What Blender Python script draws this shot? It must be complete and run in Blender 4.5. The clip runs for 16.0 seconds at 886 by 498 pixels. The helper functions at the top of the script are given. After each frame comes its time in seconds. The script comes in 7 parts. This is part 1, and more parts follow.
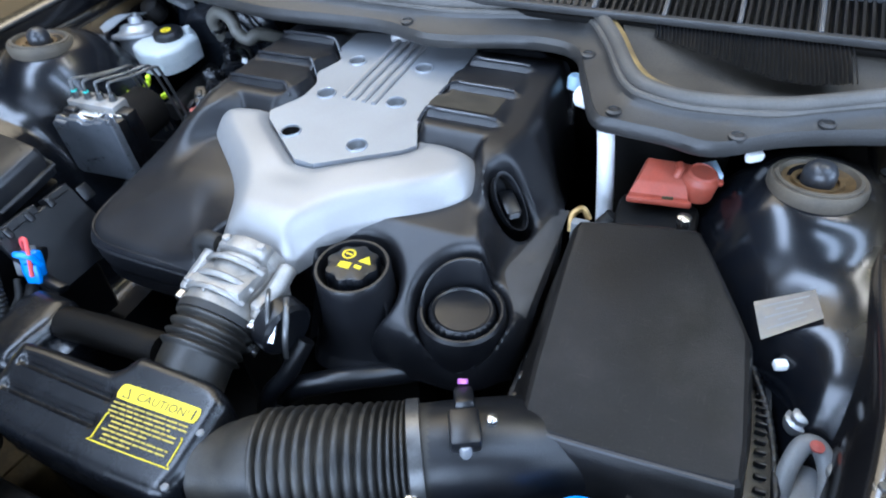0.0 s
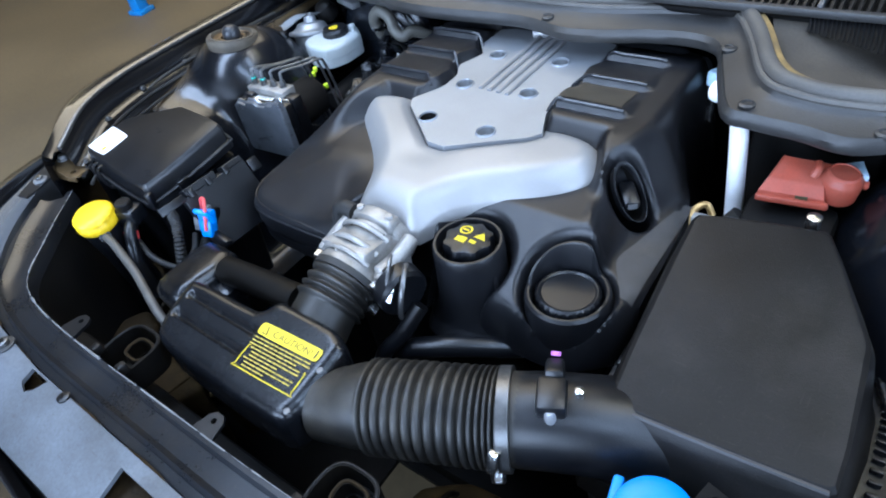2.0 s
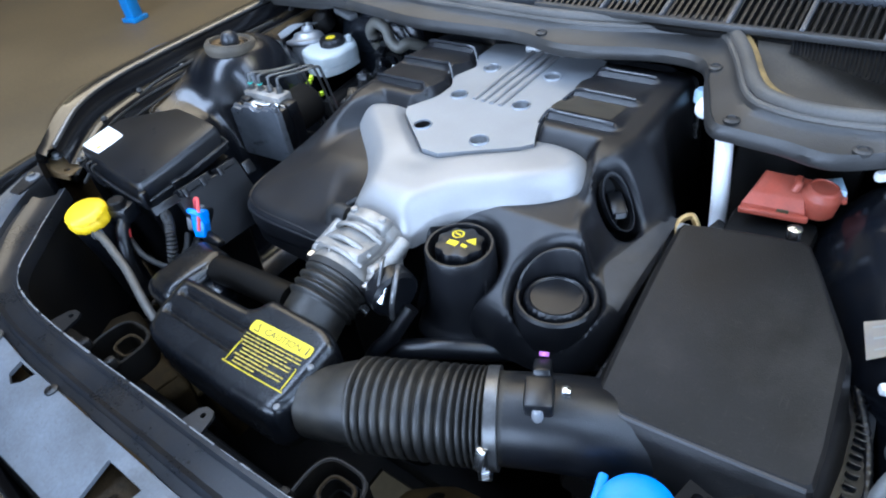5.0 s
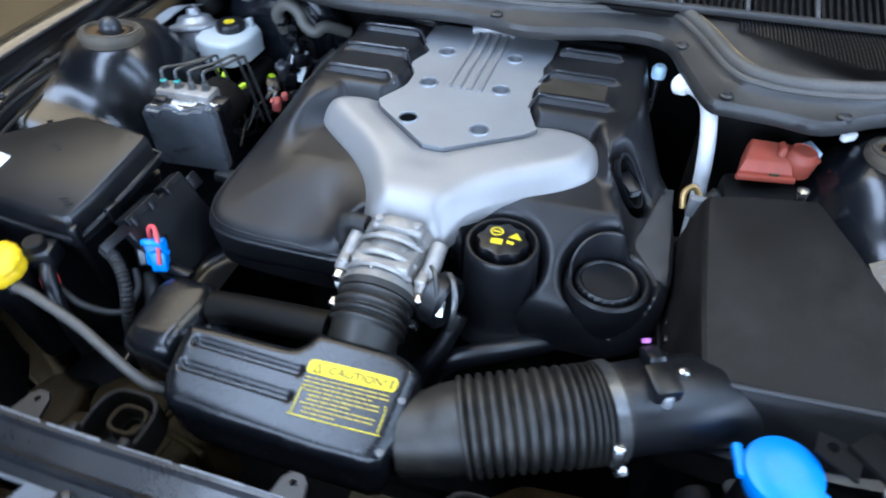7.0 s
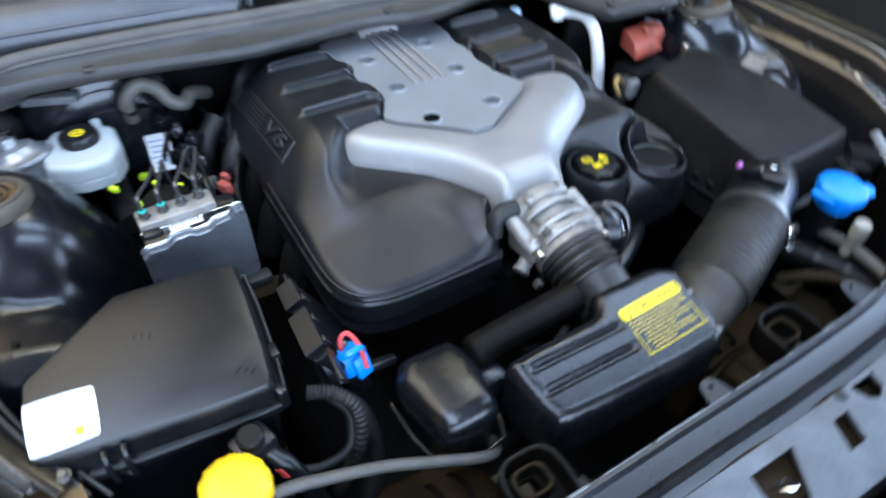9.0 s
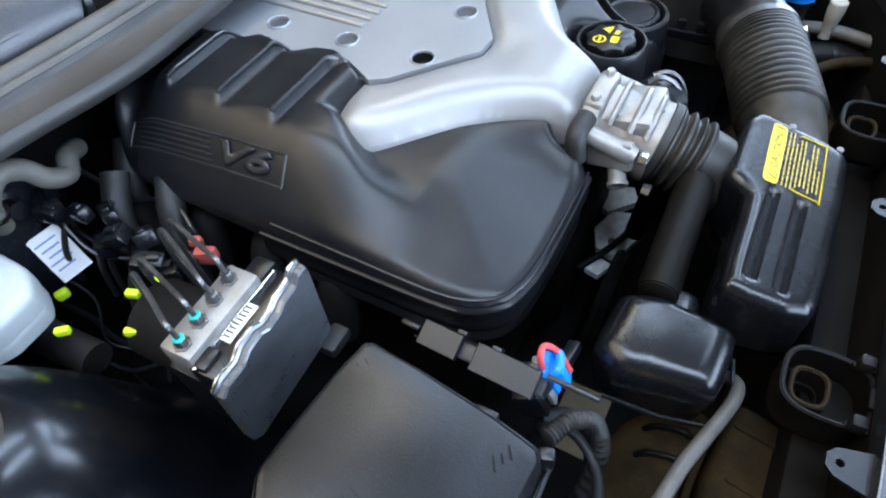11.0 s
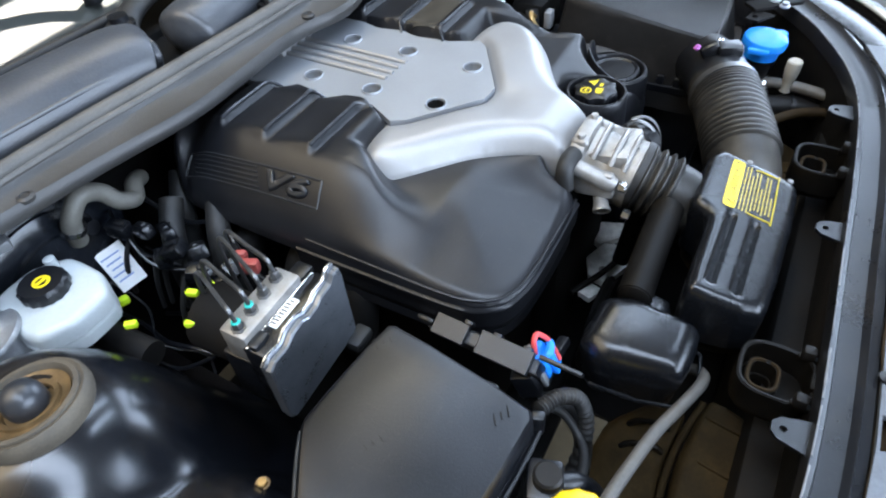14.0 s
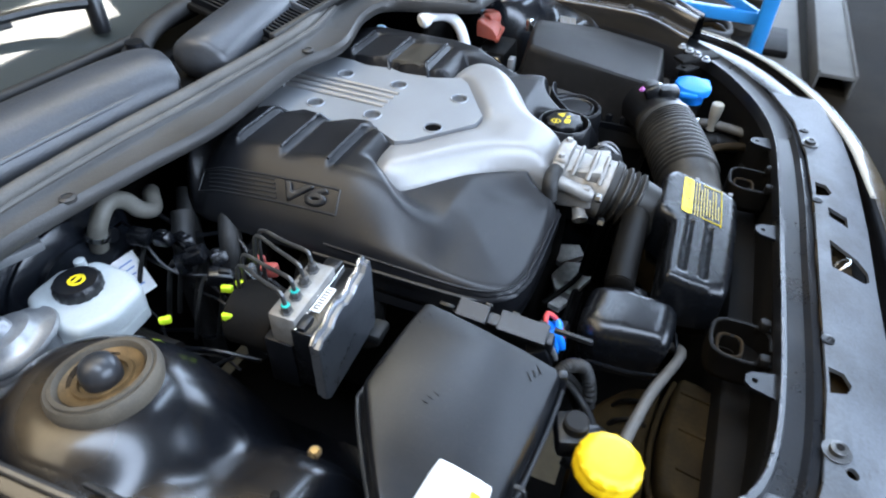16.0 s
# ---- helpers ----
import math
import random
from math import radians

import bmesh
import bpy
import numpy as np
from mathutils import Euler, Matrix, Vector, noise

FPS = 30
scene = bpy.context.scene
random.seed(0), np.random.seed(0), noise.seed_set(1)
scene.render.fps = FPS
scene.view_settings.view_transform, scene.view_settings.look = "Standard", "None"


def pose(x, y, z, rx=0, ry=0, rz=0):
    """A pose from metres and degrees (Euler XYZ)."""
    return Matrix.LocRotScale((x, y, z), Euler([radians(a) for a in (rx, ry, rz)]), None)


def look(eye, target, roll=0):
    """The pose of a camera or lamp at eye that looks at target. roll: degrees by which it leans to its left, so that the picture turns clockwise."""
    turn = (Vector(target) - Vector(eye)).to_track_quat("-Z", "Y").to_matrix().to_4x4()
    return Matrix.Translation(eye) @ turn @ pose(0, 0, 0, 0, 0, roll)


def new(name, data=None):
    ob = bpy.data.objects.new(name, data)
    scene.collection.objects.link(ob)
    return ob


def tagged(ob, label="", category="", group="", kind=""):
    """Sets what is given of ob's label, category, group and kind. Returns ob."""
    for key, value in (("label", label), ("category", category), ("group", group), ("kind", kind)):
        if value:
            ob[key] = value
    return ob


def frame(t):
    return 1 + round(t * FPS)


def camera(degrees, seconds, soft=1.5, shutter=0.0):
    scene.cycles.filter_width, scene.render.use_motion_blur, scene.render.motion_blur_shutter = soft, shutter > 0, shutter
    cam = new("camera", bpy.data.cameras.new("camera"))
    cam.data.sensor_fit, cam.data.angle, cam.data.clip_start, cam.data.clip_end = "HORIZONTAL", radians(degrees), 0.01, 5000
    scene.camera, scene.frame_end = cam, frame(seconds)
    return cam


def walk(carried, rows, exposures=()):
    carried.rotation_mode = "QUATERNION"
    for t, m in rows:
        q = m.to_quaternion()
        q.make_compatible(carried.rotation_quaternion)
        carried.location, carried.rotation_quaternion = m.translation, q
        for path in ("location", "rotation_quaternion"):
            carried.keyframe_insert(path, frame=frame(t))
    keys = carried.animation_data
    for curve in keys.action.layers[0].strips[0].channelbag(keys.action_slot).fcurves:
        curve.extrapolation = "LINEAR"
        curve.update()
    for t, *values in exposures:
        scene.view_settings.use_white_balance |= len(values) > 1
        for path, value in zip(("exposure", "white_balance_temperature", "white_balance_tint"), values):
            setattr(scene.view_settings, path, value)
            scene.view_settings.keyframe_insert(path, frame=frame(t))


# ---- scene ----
cam = camera(71.3, 16.0, soft=2.0, shutter=0.6)
PATH = [
    (0, (0.41, 0.207, 1.34), (-0.217, 1.496, -0.056), -4.7),
    (0.5, (0.46, 0.225, 1.344), (-0.316, 1.466, -0.019), -8.9),
    (1, (0.474, 0.207, 1.341), (-0.464, 1.366, 0.008), -8.6),
    (1.5, (0.471, 0.192, 1.341), (-0.569, 1.271, 0.017), -12.3),
    (2, (0.465, 0.182, 1.339), (-0.578, 1.255, 0.012), -12.2),
    (2.5, (0.464, 0.19, 1.329), (-0.485, 1.326, -0.016), -9.7),
    (3, (0.457, 0.191, 1.333), (-0.511, 1.328, 0.003), -9.3),
    (3.5, (0.46, 0.194, 1.338), (-0.517, 1.339, 0.022), -9.2),
    (4, (0.47, 0.18, 1.342), (-0.51, 1.355, 0.054), -8.3),
    (4.5, (0.476, 0.173, 1.338), (-0.537, 1.312, 0.044), -9.8),
    (4.7, (0.475, 0.17, 1.336), (-0.556, 1.298, 0.046), -9.6),
    (7, (0.215, 0.088, 1.35), (-0.228, 1.453, -0.043), -0.6),
    (7.5, (0.038, 0.154, 1.338), (-0.001, 1.552, -0.092), -0.7),
    (8, (-0.165, 0.146, 1.346), (0.127, 1.54, -0.058), 2.9),
    (8.5, (-0.323, 0.071, 1.38), (0.243, 1.444, 0.041), 6.0),
    (9, (-0.382, 0.116, 1.361), (0.362, 1.346, -0.029), 1.1),
    (9.2, (-0.408, 0.192, 1.337), (0.271, 1.307, -0.179), -7.2),
    (11.3, (-0.498, 0.424, 1.292), (0.565, 1.092, -0.265), -5.2),
    (11.5, (-0.492, 0.425, 1.288), (0.552, 1.104, -0.277), -5.0),
    (12, (-0.478, 0.425, 1.279), (0.568, 1.048, -0.308), -2.5),
    (12.5, (-0.484, 0.421, 1.287), (0.589, 1.052, -0.279), -1.7),
    (13, (-0.501, 0.409, 1.299), (0.573, 1.095, -0.243), -4.3),
    (13.5, (-0.538, 0.392, 1.32), (0.568, 1.13, -0.174), -6.1),
    (14, (-0.587, 0.376, 1.344), (0.578, 1.128, -0.097), -5.2),
    (14.5, (-0.639, 0.361, 1.353), (0.584, 1.105, -0.043), -4.9),
    (15, (-0.695, 0.352, 1.367), (0.598, 1.093, 0.033), -3.7),
    (15.5, (-0.734, 0.351, 1.37), (0.589, 1.065, 0.05), -3.2),
    (16, (-0.729, 0.427, 1.353), (0.678, 0.987, 0.046), 1.6),
]
walk(cam, [(t, look(eye, target, roll)) for t, eye, target, roll in PATH], [(0.0, -0.02, 5850, 10), (1.0, -0.07, 5800, 10), (4.5, -0.07, 5750, 10), (7.0, -0.24, 5850, 10), (7.5, -0.46, 5900, 10), (8.0, -0.50, 5950, 10), (8.5, -0.20, 6100, 10), (9.0, -0.14, 6000, 10), (12.0, 0.07, 6450, 10), (14.0, 0.05, 6500, 10), (15.5, 0.04, 6400, 10), (16.0, 0.0, 6350, 10)])

# ---- light ----
world = bpy.data.worlds.new("workshop_daylight")
scene.world = world
world.use_nodes = True
wn = world.node_tree
sky = wn.nodes.new("ShaderNodeTexSky")
sky.sky_type, sky.sun_disc = 'NISHITA', False
sky.sun_elevation, sky.sun_rotation = radians(42), radians(200)
wn.links.new(sky.outputs[0], wn.nodes["Background"].inputs[0])
wn.nodes["Background"].inputs[1].default_value = 0.10


def area(name, loc, target, sx, sy, watts, colour):
    la = bpy.data.lights.new(name, 'AREA')
    la.shape, la.size, la.size_y, la.energy, la.color = 'RECTANGLE', sx, sy, watts, colour
    ob = new(name, la)
    ob.matrix_world = look(loc, target)
    return ob


# daylight: the open roller door in front of the car, and the clear roof sheets
area("door_daylight", (-0.2, -5.3, 2.1), (0.0, 0.6, 1.5), 5.8, 3.6, 780, (0.625, 0.77, 1.0))
area("side_daylight", (7.35, -0.6, 2.0), (0.0, 0.4, 1.0), 5.0, 3.0, 600, (0.62, 0.77, 1.0))
area("roof_daylight", (-1.3, -0.9, 4.42), (-1.3, -0.9, 0), 1.1, 5.0, 300, (0.64, 0.78, 1.0))
area("roof_daylight", (1.42, 1.67, 4.42), (1.42, 1.67, 0), 2.1, 0.28, 46, (1.0, 0.96, 0.86))
area("roof_daylight", (1.42, 2.40, 4.42), (1.42, 2.40, 0), 2.1, 0.44, 14, (1.0, 0.88, 0.48))
for y, watts in ((-0.95, 145), (0.72, 120)):
    area("roof_daylight", (3.4, y, 4.42), (3.4, y, 0), 4.2, 0.6, watts, (0.60, 0.76, 1.0))
area("roof_daylight", (-2.6, 3.05, 4.42), (-2.6, 3.05, 0), 4.1, 3.0, 175, (1.0, 0.84, 0.58))

# ---- materials ----


def mat(name, colour, rough=0.5, metal=0.0, vary=0.25, scale=30.0, fine=400.0, bump=0.0, coat=0.0, dirt=None, dirt_amount=0.0, emit=0.0,
        rough_vary=0.12, stretch=(1, 1, 1), spec=0.5, settle=None, settle_amount=0.8, settle_from=None, wear=0.0):
    """A surface with variation at two scales, fine relief and a second colour in patches."""
    m = bpy.data.materials.new(name)
    m.use_nodes = True
    nt = m.node_tree
    bsdf = nt.nodes["Principled BSDF"]
    tex = nt.nodes.new("ShaderNodeTexCoord")
    mp = nt.nodes.new("ShaderNodeMapping")
    mp.inputs["Scale"].default_value = stretch
    nt.links.new(tex.outputs["Object"], mp.inputs[0])
    big, small = nt.nodes.new("ShaderNodeTexNoise"), nt.nodes.new("ShaderNodeTexNoise")
    for n, s, d in ((big, scale, 5.0), (small, fine, 3.0)):
        n.inputs["Scale"].default_value, n.inputs["Detail"].default_value = s, d
        nt.links.new(mp.outputs[0], n.inputs["Vector"])
    lo = tuple(c * (1 - vary) for c in colour) + (1,)
    hi = tuple(min(1, c * (1 + vary)) for c in colour) + (1,)
    ramp = nt.nodes.new("ShaderNodeValToRGB")
    ramp.color_ramp.elements[0].position, ramp.color_ramp.elements[1].position = 0.3, 0.7
    ramp.color_ramp.elements[0].color, ramp.color_ramp.elements[1].color = lo, hi
    add = nt.nodes.new("ShaderNodeMath")
    add.operation, add.inputs[1].default_value = 'MULTIPLY_ADD', 0.65
    half = nt.nodes.new("ShaderNodeMath")
    half.operation, half.inputs[1].default_value = 'MULTIPLY', 0.35
    nt.links.new(small.outputs[0], half.inputs[0])
    nt.links.new(big.outputs[0], add.inputs[0])
    nt.links.new(half.outputs[0], add.inputs[2])
    nt.links.new(add.outputs[0], ramp.inputs[0])
    col = ramp.outputs[0]
    if dirt:
        patch = nt.nodes.new("ShaderNodeTexNoise")
        patch.inputs["Scale"].default_value, patch.inputs["Detail"].default_value, patch.inputs["Roughness"].default_value = scale * 0.45, 8.0, 0.65
        nt.links.new(mp.outputs[0], patch.inputs["Vector"])
        pr = nt.nodes.new("ShaderNodeValToRGB")
        pr.color_ramp.elements[0].position = max(0.0, 0.62 - 0.35 * dirt_amount)
        pr.color_ramp.elements[1].position = min(1.0, 0.86 - 0.35 * dirt_amount)
        nt.links.new(patch.outputs[0], pr.inputs[0])
        mix = nt.nodes.new("ShaderNodeMix")
        mix.data_type = 'RGBA'
        mix.inputs["B"].default_value = (*dirt, 1)
        sc = nt.nodes.new("ShaderNodeMath")
        sc.operation, sc.inputs[1].default_value = 'MULTIPLY', min(1.0, 0.35 + dirt_amount)
        nt.links.new(pr.outputs[0], sc.inputs[0])
        nt.links.new(sc.outputs[0], mix.inputs["Factor"])
        nt.links.new(col, mix.inputs["A"])
        col = mix.outputs["Result"]
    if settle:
        # settled dust on upward faces, on fenders also painted reflection, broken up by the large noise
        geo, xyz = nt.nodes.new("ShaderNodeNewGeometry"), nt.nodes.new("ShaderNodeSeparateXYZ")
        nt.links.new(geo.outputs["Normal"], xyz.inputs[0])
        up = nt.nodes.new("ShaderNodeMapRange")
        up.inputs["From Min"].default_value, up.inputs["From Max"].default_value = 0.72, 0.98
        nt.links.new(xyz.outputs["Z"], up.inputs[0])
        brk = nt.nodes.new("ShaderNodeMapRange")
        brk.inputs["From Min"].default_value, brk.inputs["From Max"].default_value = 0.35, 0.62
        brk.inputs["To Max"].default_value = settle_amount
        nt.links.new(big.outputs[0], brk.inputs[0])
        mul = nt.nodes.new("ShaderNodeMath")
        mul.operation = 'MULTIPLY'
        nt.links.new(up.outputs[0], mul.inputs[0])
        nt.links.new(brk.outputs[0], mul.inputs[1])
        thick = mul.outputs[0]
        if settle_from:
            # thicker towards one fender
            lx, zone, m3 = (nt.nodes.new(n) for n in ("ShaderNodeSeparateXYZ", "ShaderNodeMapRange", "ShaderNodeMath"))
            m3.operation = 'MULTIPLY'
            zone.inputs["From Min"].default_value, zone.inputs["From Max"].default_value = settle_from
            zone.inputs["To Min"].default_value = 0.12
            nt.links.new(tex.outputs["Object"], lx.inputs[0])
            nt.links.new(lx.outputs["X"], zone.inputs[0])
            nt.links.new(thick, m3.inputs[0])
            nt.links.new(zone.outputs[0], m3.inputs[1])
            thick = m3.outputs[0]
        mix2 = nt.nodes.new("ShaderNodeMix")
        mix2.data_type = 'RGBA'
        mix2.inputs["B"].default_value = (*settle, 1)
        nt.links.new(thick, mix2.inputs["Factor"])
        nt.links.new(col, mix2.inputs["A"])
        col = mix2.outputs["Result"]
    if wear:
        # fine scratches in two directions and specks of brown dust
        for scale_xyz, angle, size, low, high, tint, amount in (((1.0, 9.0, 3.0), 0.6, 55.0, 0.63, 0.70, (0.048, 0.044, 0.038), 0.5), ((9.0, 1.0, 3.0), -0.3, 48.0, 0.64, 0.71, (0.040, 0.037, 0.034), 0.45),
                                                               ((1.0, 1.0, 1.0), 0.0, 420.0, 0.64, 0.70, (0.065, 0.054, 0.040), 0.45), ((1.0, 1.6, 1.0), 0.4, 16.0, 0.56, 0.74, (0.024, 0.020, 0.015), 0.50)):
            mp2 = nt.nodes.new("ShaderNodeMapping")
            mp2.inputs["Scale"].default_value, mp2.inputs["Rotation"].default_value = scale_xyz, (0, 0, angle)
            nt.links.new(tex.outputs["Object"], mp2.inputs[0])
            nz = nt.nodes.new("ShaderNodeTexNoise")
            nz.inputs["Scale"].default_value, nz.inputs["Detail"].default_value, nz.inputs["Roughness"].default_value = size, 4.0, 0.6
            nt.links.new(mp2.outputs[0], nz.inputs["Vector"])
            cut = nt.nodes.new("ShaderNodeMapRange")
            cut.inputs["From Min"].default_value, cut.inputs["From Max"].default_value = low, high
            cut.inputs["To Max"].default_value = amount * wear
            nt.links.new(nz.outputs[0], cut.inputs[0])
            mx = nt.nodes.new("ShaderNodeMix")
            mx.data_type = 'RGBA'
            mx.inputs["B"].default_value = (*tint, 1)
            nt.links.new(cut.outputs[0], mx.inputs["Factor"])
            nt.links.new(col, mx.inputs["A"])
            col = mx.outputs["Result"]
    bsdf.inputs["Specular IOR Level"].default_value = spec
    nt.links.new(col, bsdf.inputs["Base Color"])
    rr = nt.nodes.new("ShaderNodeMapRange")
    rr.inputs["To Min"].default_value, rr.inputs["To Max"].default_value = max(0.02, rough - rough_vary), min(1.0, rough + rough_vary)
    nt.links.new(add.outputs[0], rr.inputs[0])
    nt.links.new(rr.outputs[0], bsdf.inputs["Roughness"])
    bsdf.inputs["Metallic"].default_value = metal
    bsdf.inputs["Coat Weight"].default_value = coat
    bsdf.inputs["Coat Roughness"].default_value = 0.08
    if bump:
        b = nt.nodes.new("ShaderNodeBump")
        b.inputs["Strength"].default_value, b.inputs["Distance"].default_value = bump, 0.001
        nt.links.new(small.outputs[0], b.inputs["Height"])
        nt.links.new(b.outputs[0], bsdf.inputs["Normal"])
    if emit:
        bsdf.inputs["Emission Color"].default_value, bsdf.inputs["Emission Strength"].default_value = (*colour, 1), emit
    return m


COVER = mat("cover_plastic", (0.0075, 0.0080, 0.0098), 0.36, spec=0.42, wear=0.5, rough_vary=0.12, vary=0.3, scale=22, fine=900, bump=0.18, dirt=(0.020, 0.018, 0.016), dirt_amount=0.2)
PLASTIC = mat("black_plastic", (0.0036, 0.0042, 0.0058), 0.34, wear=0.4, vary=0.35, scale=25, fine=700, bump=0.18, dirt=(0.016, 0.0145, 0.0125), dirt_amount=0.2)
DUSTY = mat("dusty_plastic", (0.0085, 0.0080, 0.0078), 0.44, wear=0.45, vary=0.35, scale=18, fine=600, bump=0.3, dirt=(0.030, 0.027, 0.024), dirt_amount=0.30, spec=0.20)
GLOSSY = mat("smooth_black_plastic", (0.0038, 0.0044, 0.0058), 0.27, wear=0.10, rough_vary=0.05, vary=0.3, scale=25, fine=1100, bump=0.010, dirt=(0.012, 0.011, 0.010), dirt_amount=0.15)
RUBBER = mat("rubber", (0.011, 0.011, 0.011), 0.58, vary=0.4, scale=40, fine=500, bump=0.3, dirt=(0.035, 0.031, 0.026), dirt_amount=0.3)
HOSE = mat("ribbed_hose", (0.011, 0.0103, 0.0090), 0.46, vary=0.35, scale=40, fine=500, bump=0.25, dirt=(0.042, 0.036, 0.027), dirt_amount=0.45)
COWL = mat("weathered_cowl_plastic", (0.029, 0.028, 0.027), 0.48, vary=0.45, scale=16, fine=420, bump=0.35, dirt=(0.050, 0.044, 0.036), dirt_amount=0.3)
SEAL = mat("seal_rubber", (0.074, 0.069, 0.062), 0.6, vary=0.35, scale=20, fine=380, bump=0.4, dirt=(0.09, 0.08, 0.068), dirt_amount=0.4)
PLATE = mat("cast_plate", (0.30, 0.315, 0.335), 0.46, metal=0.55, vary=0.10, scale=14, fine=500, bump=0.12, dirt=(0.36, 0.34, 0.31), dirt_amount=0.2)
CAST = mat("silver_paint", (0.285, 0.282, 0.280), 0.42, metal=0.40, vary=0.08, scale=12, fine=600, bump=0.08, dirt=(0.38, 0.36, 0.33), dirt_amount=0.15)
ALU = mat("rough_aluminium", (0.29, 0.28, 0.265), 0.42, metal=0.5, vary=0.3, scale=60, fine=700, bump=0.4, dirt=(0.22, 0.18, 0.13), dirt_amount=0.3)
STEEL = mat("zinc_steel", (0.62, 0.62, 0.62), 0.25, metal=1.0, vary=0.15, scale=80, fine=500, bump=0.1)
MODULE = mat("dark_cast_module", (0.21, 0.225, 0.25), 0.30, metal=0.7, vary=0.2, scale=40, fine=500, bump=0.15)
FUSELID = mat("fuse_lid_plastic", (0.0050, 0.0056, 0.0072), 0.33, spec=0.42, wear=0.4, vary=0.35, scale=18, fine=600, bump=0.12, dirt=(0.020, 0.018, 0.016), dirt_amount=0.3)
ZINC = mat("dull_zinc", (0.34, 0.35, 0.365), 0.42, metal=0.7, vary=0.2, scale=50, fine=400, bump=0.15, dirt=(0.2, 0.18, 0.15), dirt_amount=0.25)
LENS = mat("pale_sheen_lens", (0.10, 0.107, 0.118), 0.14, vary=0.1, scale=8, fine=100, coat=1.0)
# Near-white base stands for the strong reflection on bare aluminium.
PIPE = mat("sheen_white_pipe", (0.88, 0.88, 0.88), 0.34, metal=0.1, vary=0.06, scale=40, fine=400, bump=0.05)
# Upward tint mixes settled dust with the workshop's brown reflection, put into colour.
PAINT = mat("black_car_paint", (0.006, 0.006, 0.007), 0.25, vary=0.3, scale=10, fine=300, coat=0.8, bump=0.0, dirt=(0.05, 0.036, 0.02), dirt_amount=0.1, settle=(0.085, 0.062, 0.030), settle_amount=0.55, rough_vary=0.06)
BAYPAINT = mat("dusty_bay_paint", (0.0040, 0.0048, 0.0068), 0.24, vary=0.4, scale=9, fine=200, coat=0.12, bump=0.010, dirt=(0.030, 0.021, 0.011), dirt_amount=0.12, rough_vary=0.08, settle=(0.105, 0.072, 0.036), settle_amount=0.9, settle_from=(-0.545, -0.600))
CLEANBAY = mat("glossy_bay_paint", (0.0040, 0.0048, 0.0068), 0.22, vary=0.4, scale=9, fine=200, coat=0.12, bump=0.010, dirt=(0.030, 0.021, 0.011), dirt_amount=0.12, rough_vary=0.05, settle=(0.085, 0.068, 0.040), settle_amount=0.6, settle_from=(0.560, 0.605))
FRONTPAINT = mat("worn_black_panel_paint", (0.0115, 0.0125, 0.0150), 0.30, vary=0.4, scale=14, fine=260, coat=0.25, bump=0.06, dirt=(0.030, 0.021, 0.011), dirt_amount=0.2, wear=0.8, spec=0.40)
# Grimy near-black that also puts the bay depths' shade into the colour.
DARKBAY = mat("grimy_shade_black", (0.0045, 0.0042, 0.004), 0.7, vary=0.5, scale=14, fine=160, bump=0.4, dirt=(0.016, 0.011, 0.006), dirt_amount=0.3, spec=0.15)
PALEFLOOR = mat("pale_concrete", (0.62, 0.60, 0.56), 0.7, vary=0.3, scale=90, fine=600, bump=0.5, dirt=(0.35, 0.32, 0.27), dirt_amount=0.3)
DUSTBROWN = mat("brown_dust_coat", (0.030, 0.0195, 0.0075), 0.7, vary=0.5, scale=34, fine=240, bump=0.6, dirt=(0.012, 0.0075, 0.003), dirt_amount=0.5, spec=0.08)
GRIMYPLASTIC = mat("grimy_black_plastic", (0.0045, 0.004, 0.0035), 0.5, vary=0.4, scale=30, fine=400, bump=0.3, dirt=(0.013, 0.009, 0.004), dirt_amount=0.35, spec=0.12)
GRIME = mat("brown_grime", (0.022, 0.0135, 0.005), 0.7, vary=0.5, scale=20, fine=240, bump=0.6, dirt=(0.014, 0.009, 0.004), dirt_amount=0.4, spec=0.15)
RUSTY = mat("dusty_mount_rubber", (0.074, 0.060, 0.042), 0.7, vary=0.35, scale=45, fine=500, bump=0.4, dirt=(0.04, 0.034, 0.028), dirt_amount=0.4)
RUST = mat("yellow_zinc", (0.38, 0.25, 0.10), 0.4, metal=0.7, vary=0.35, scale=60, fine=400, bump=0.2)
BLUE = mat("blue_plastic", (0.01, 0.22, 0.78), 0.38, vary=0.12, scale=40, fine=300, bump=0.05)
YELLOW = mat("yellow_plastic", (0.86, 0.56, 0.008), 0.42, vary=0.1, scale=40, fine=300, bump=0.1)
RED = mat("faded_red_plastic", (0.36, 0.066, 0.036), 0.5, vary=0.2, scale=50, fine=400, bump=0.15, dirt=(0.26, 0.075, 0.05), dirt_amount=0.4)
DULLRED = mat("dull_pink_plastic", (0.34, 0.065, 0.055), 0.5, vary=0.3, scale=60, fine=400, bump=0.15, dirt=(0.2, 0.07, 0.055), dirt_amount=0.4)
BAREEDGE = mat("bare_scuffed_edge", (0.17, 0.175, 0.185), 0.45, metal=0.2, vary=0.4, scale=60, fine=500)
PINK = mat("red_plastic", (0.66, 0.07, 0.07), 0.45, vary=0.15, scale=50, fine=300)
WHITE = mat("white_label", (0.86, 0.86, 0.85), 0.5, vary=0.03, scale=30, fine=200)
MILK = mat("milky_reservoir", (0.39, 0.42, 0.425), 0.42, vary=0.1, scale=25, fine=300, bump=0.05, dirt=(0.42, 0.41, 0.37), dirt_amount=0.2)
LIME = mat("lime_clip", (0.55, 0.78, 0.02), 0.4, vary=0.1, scale=40, fine=300)
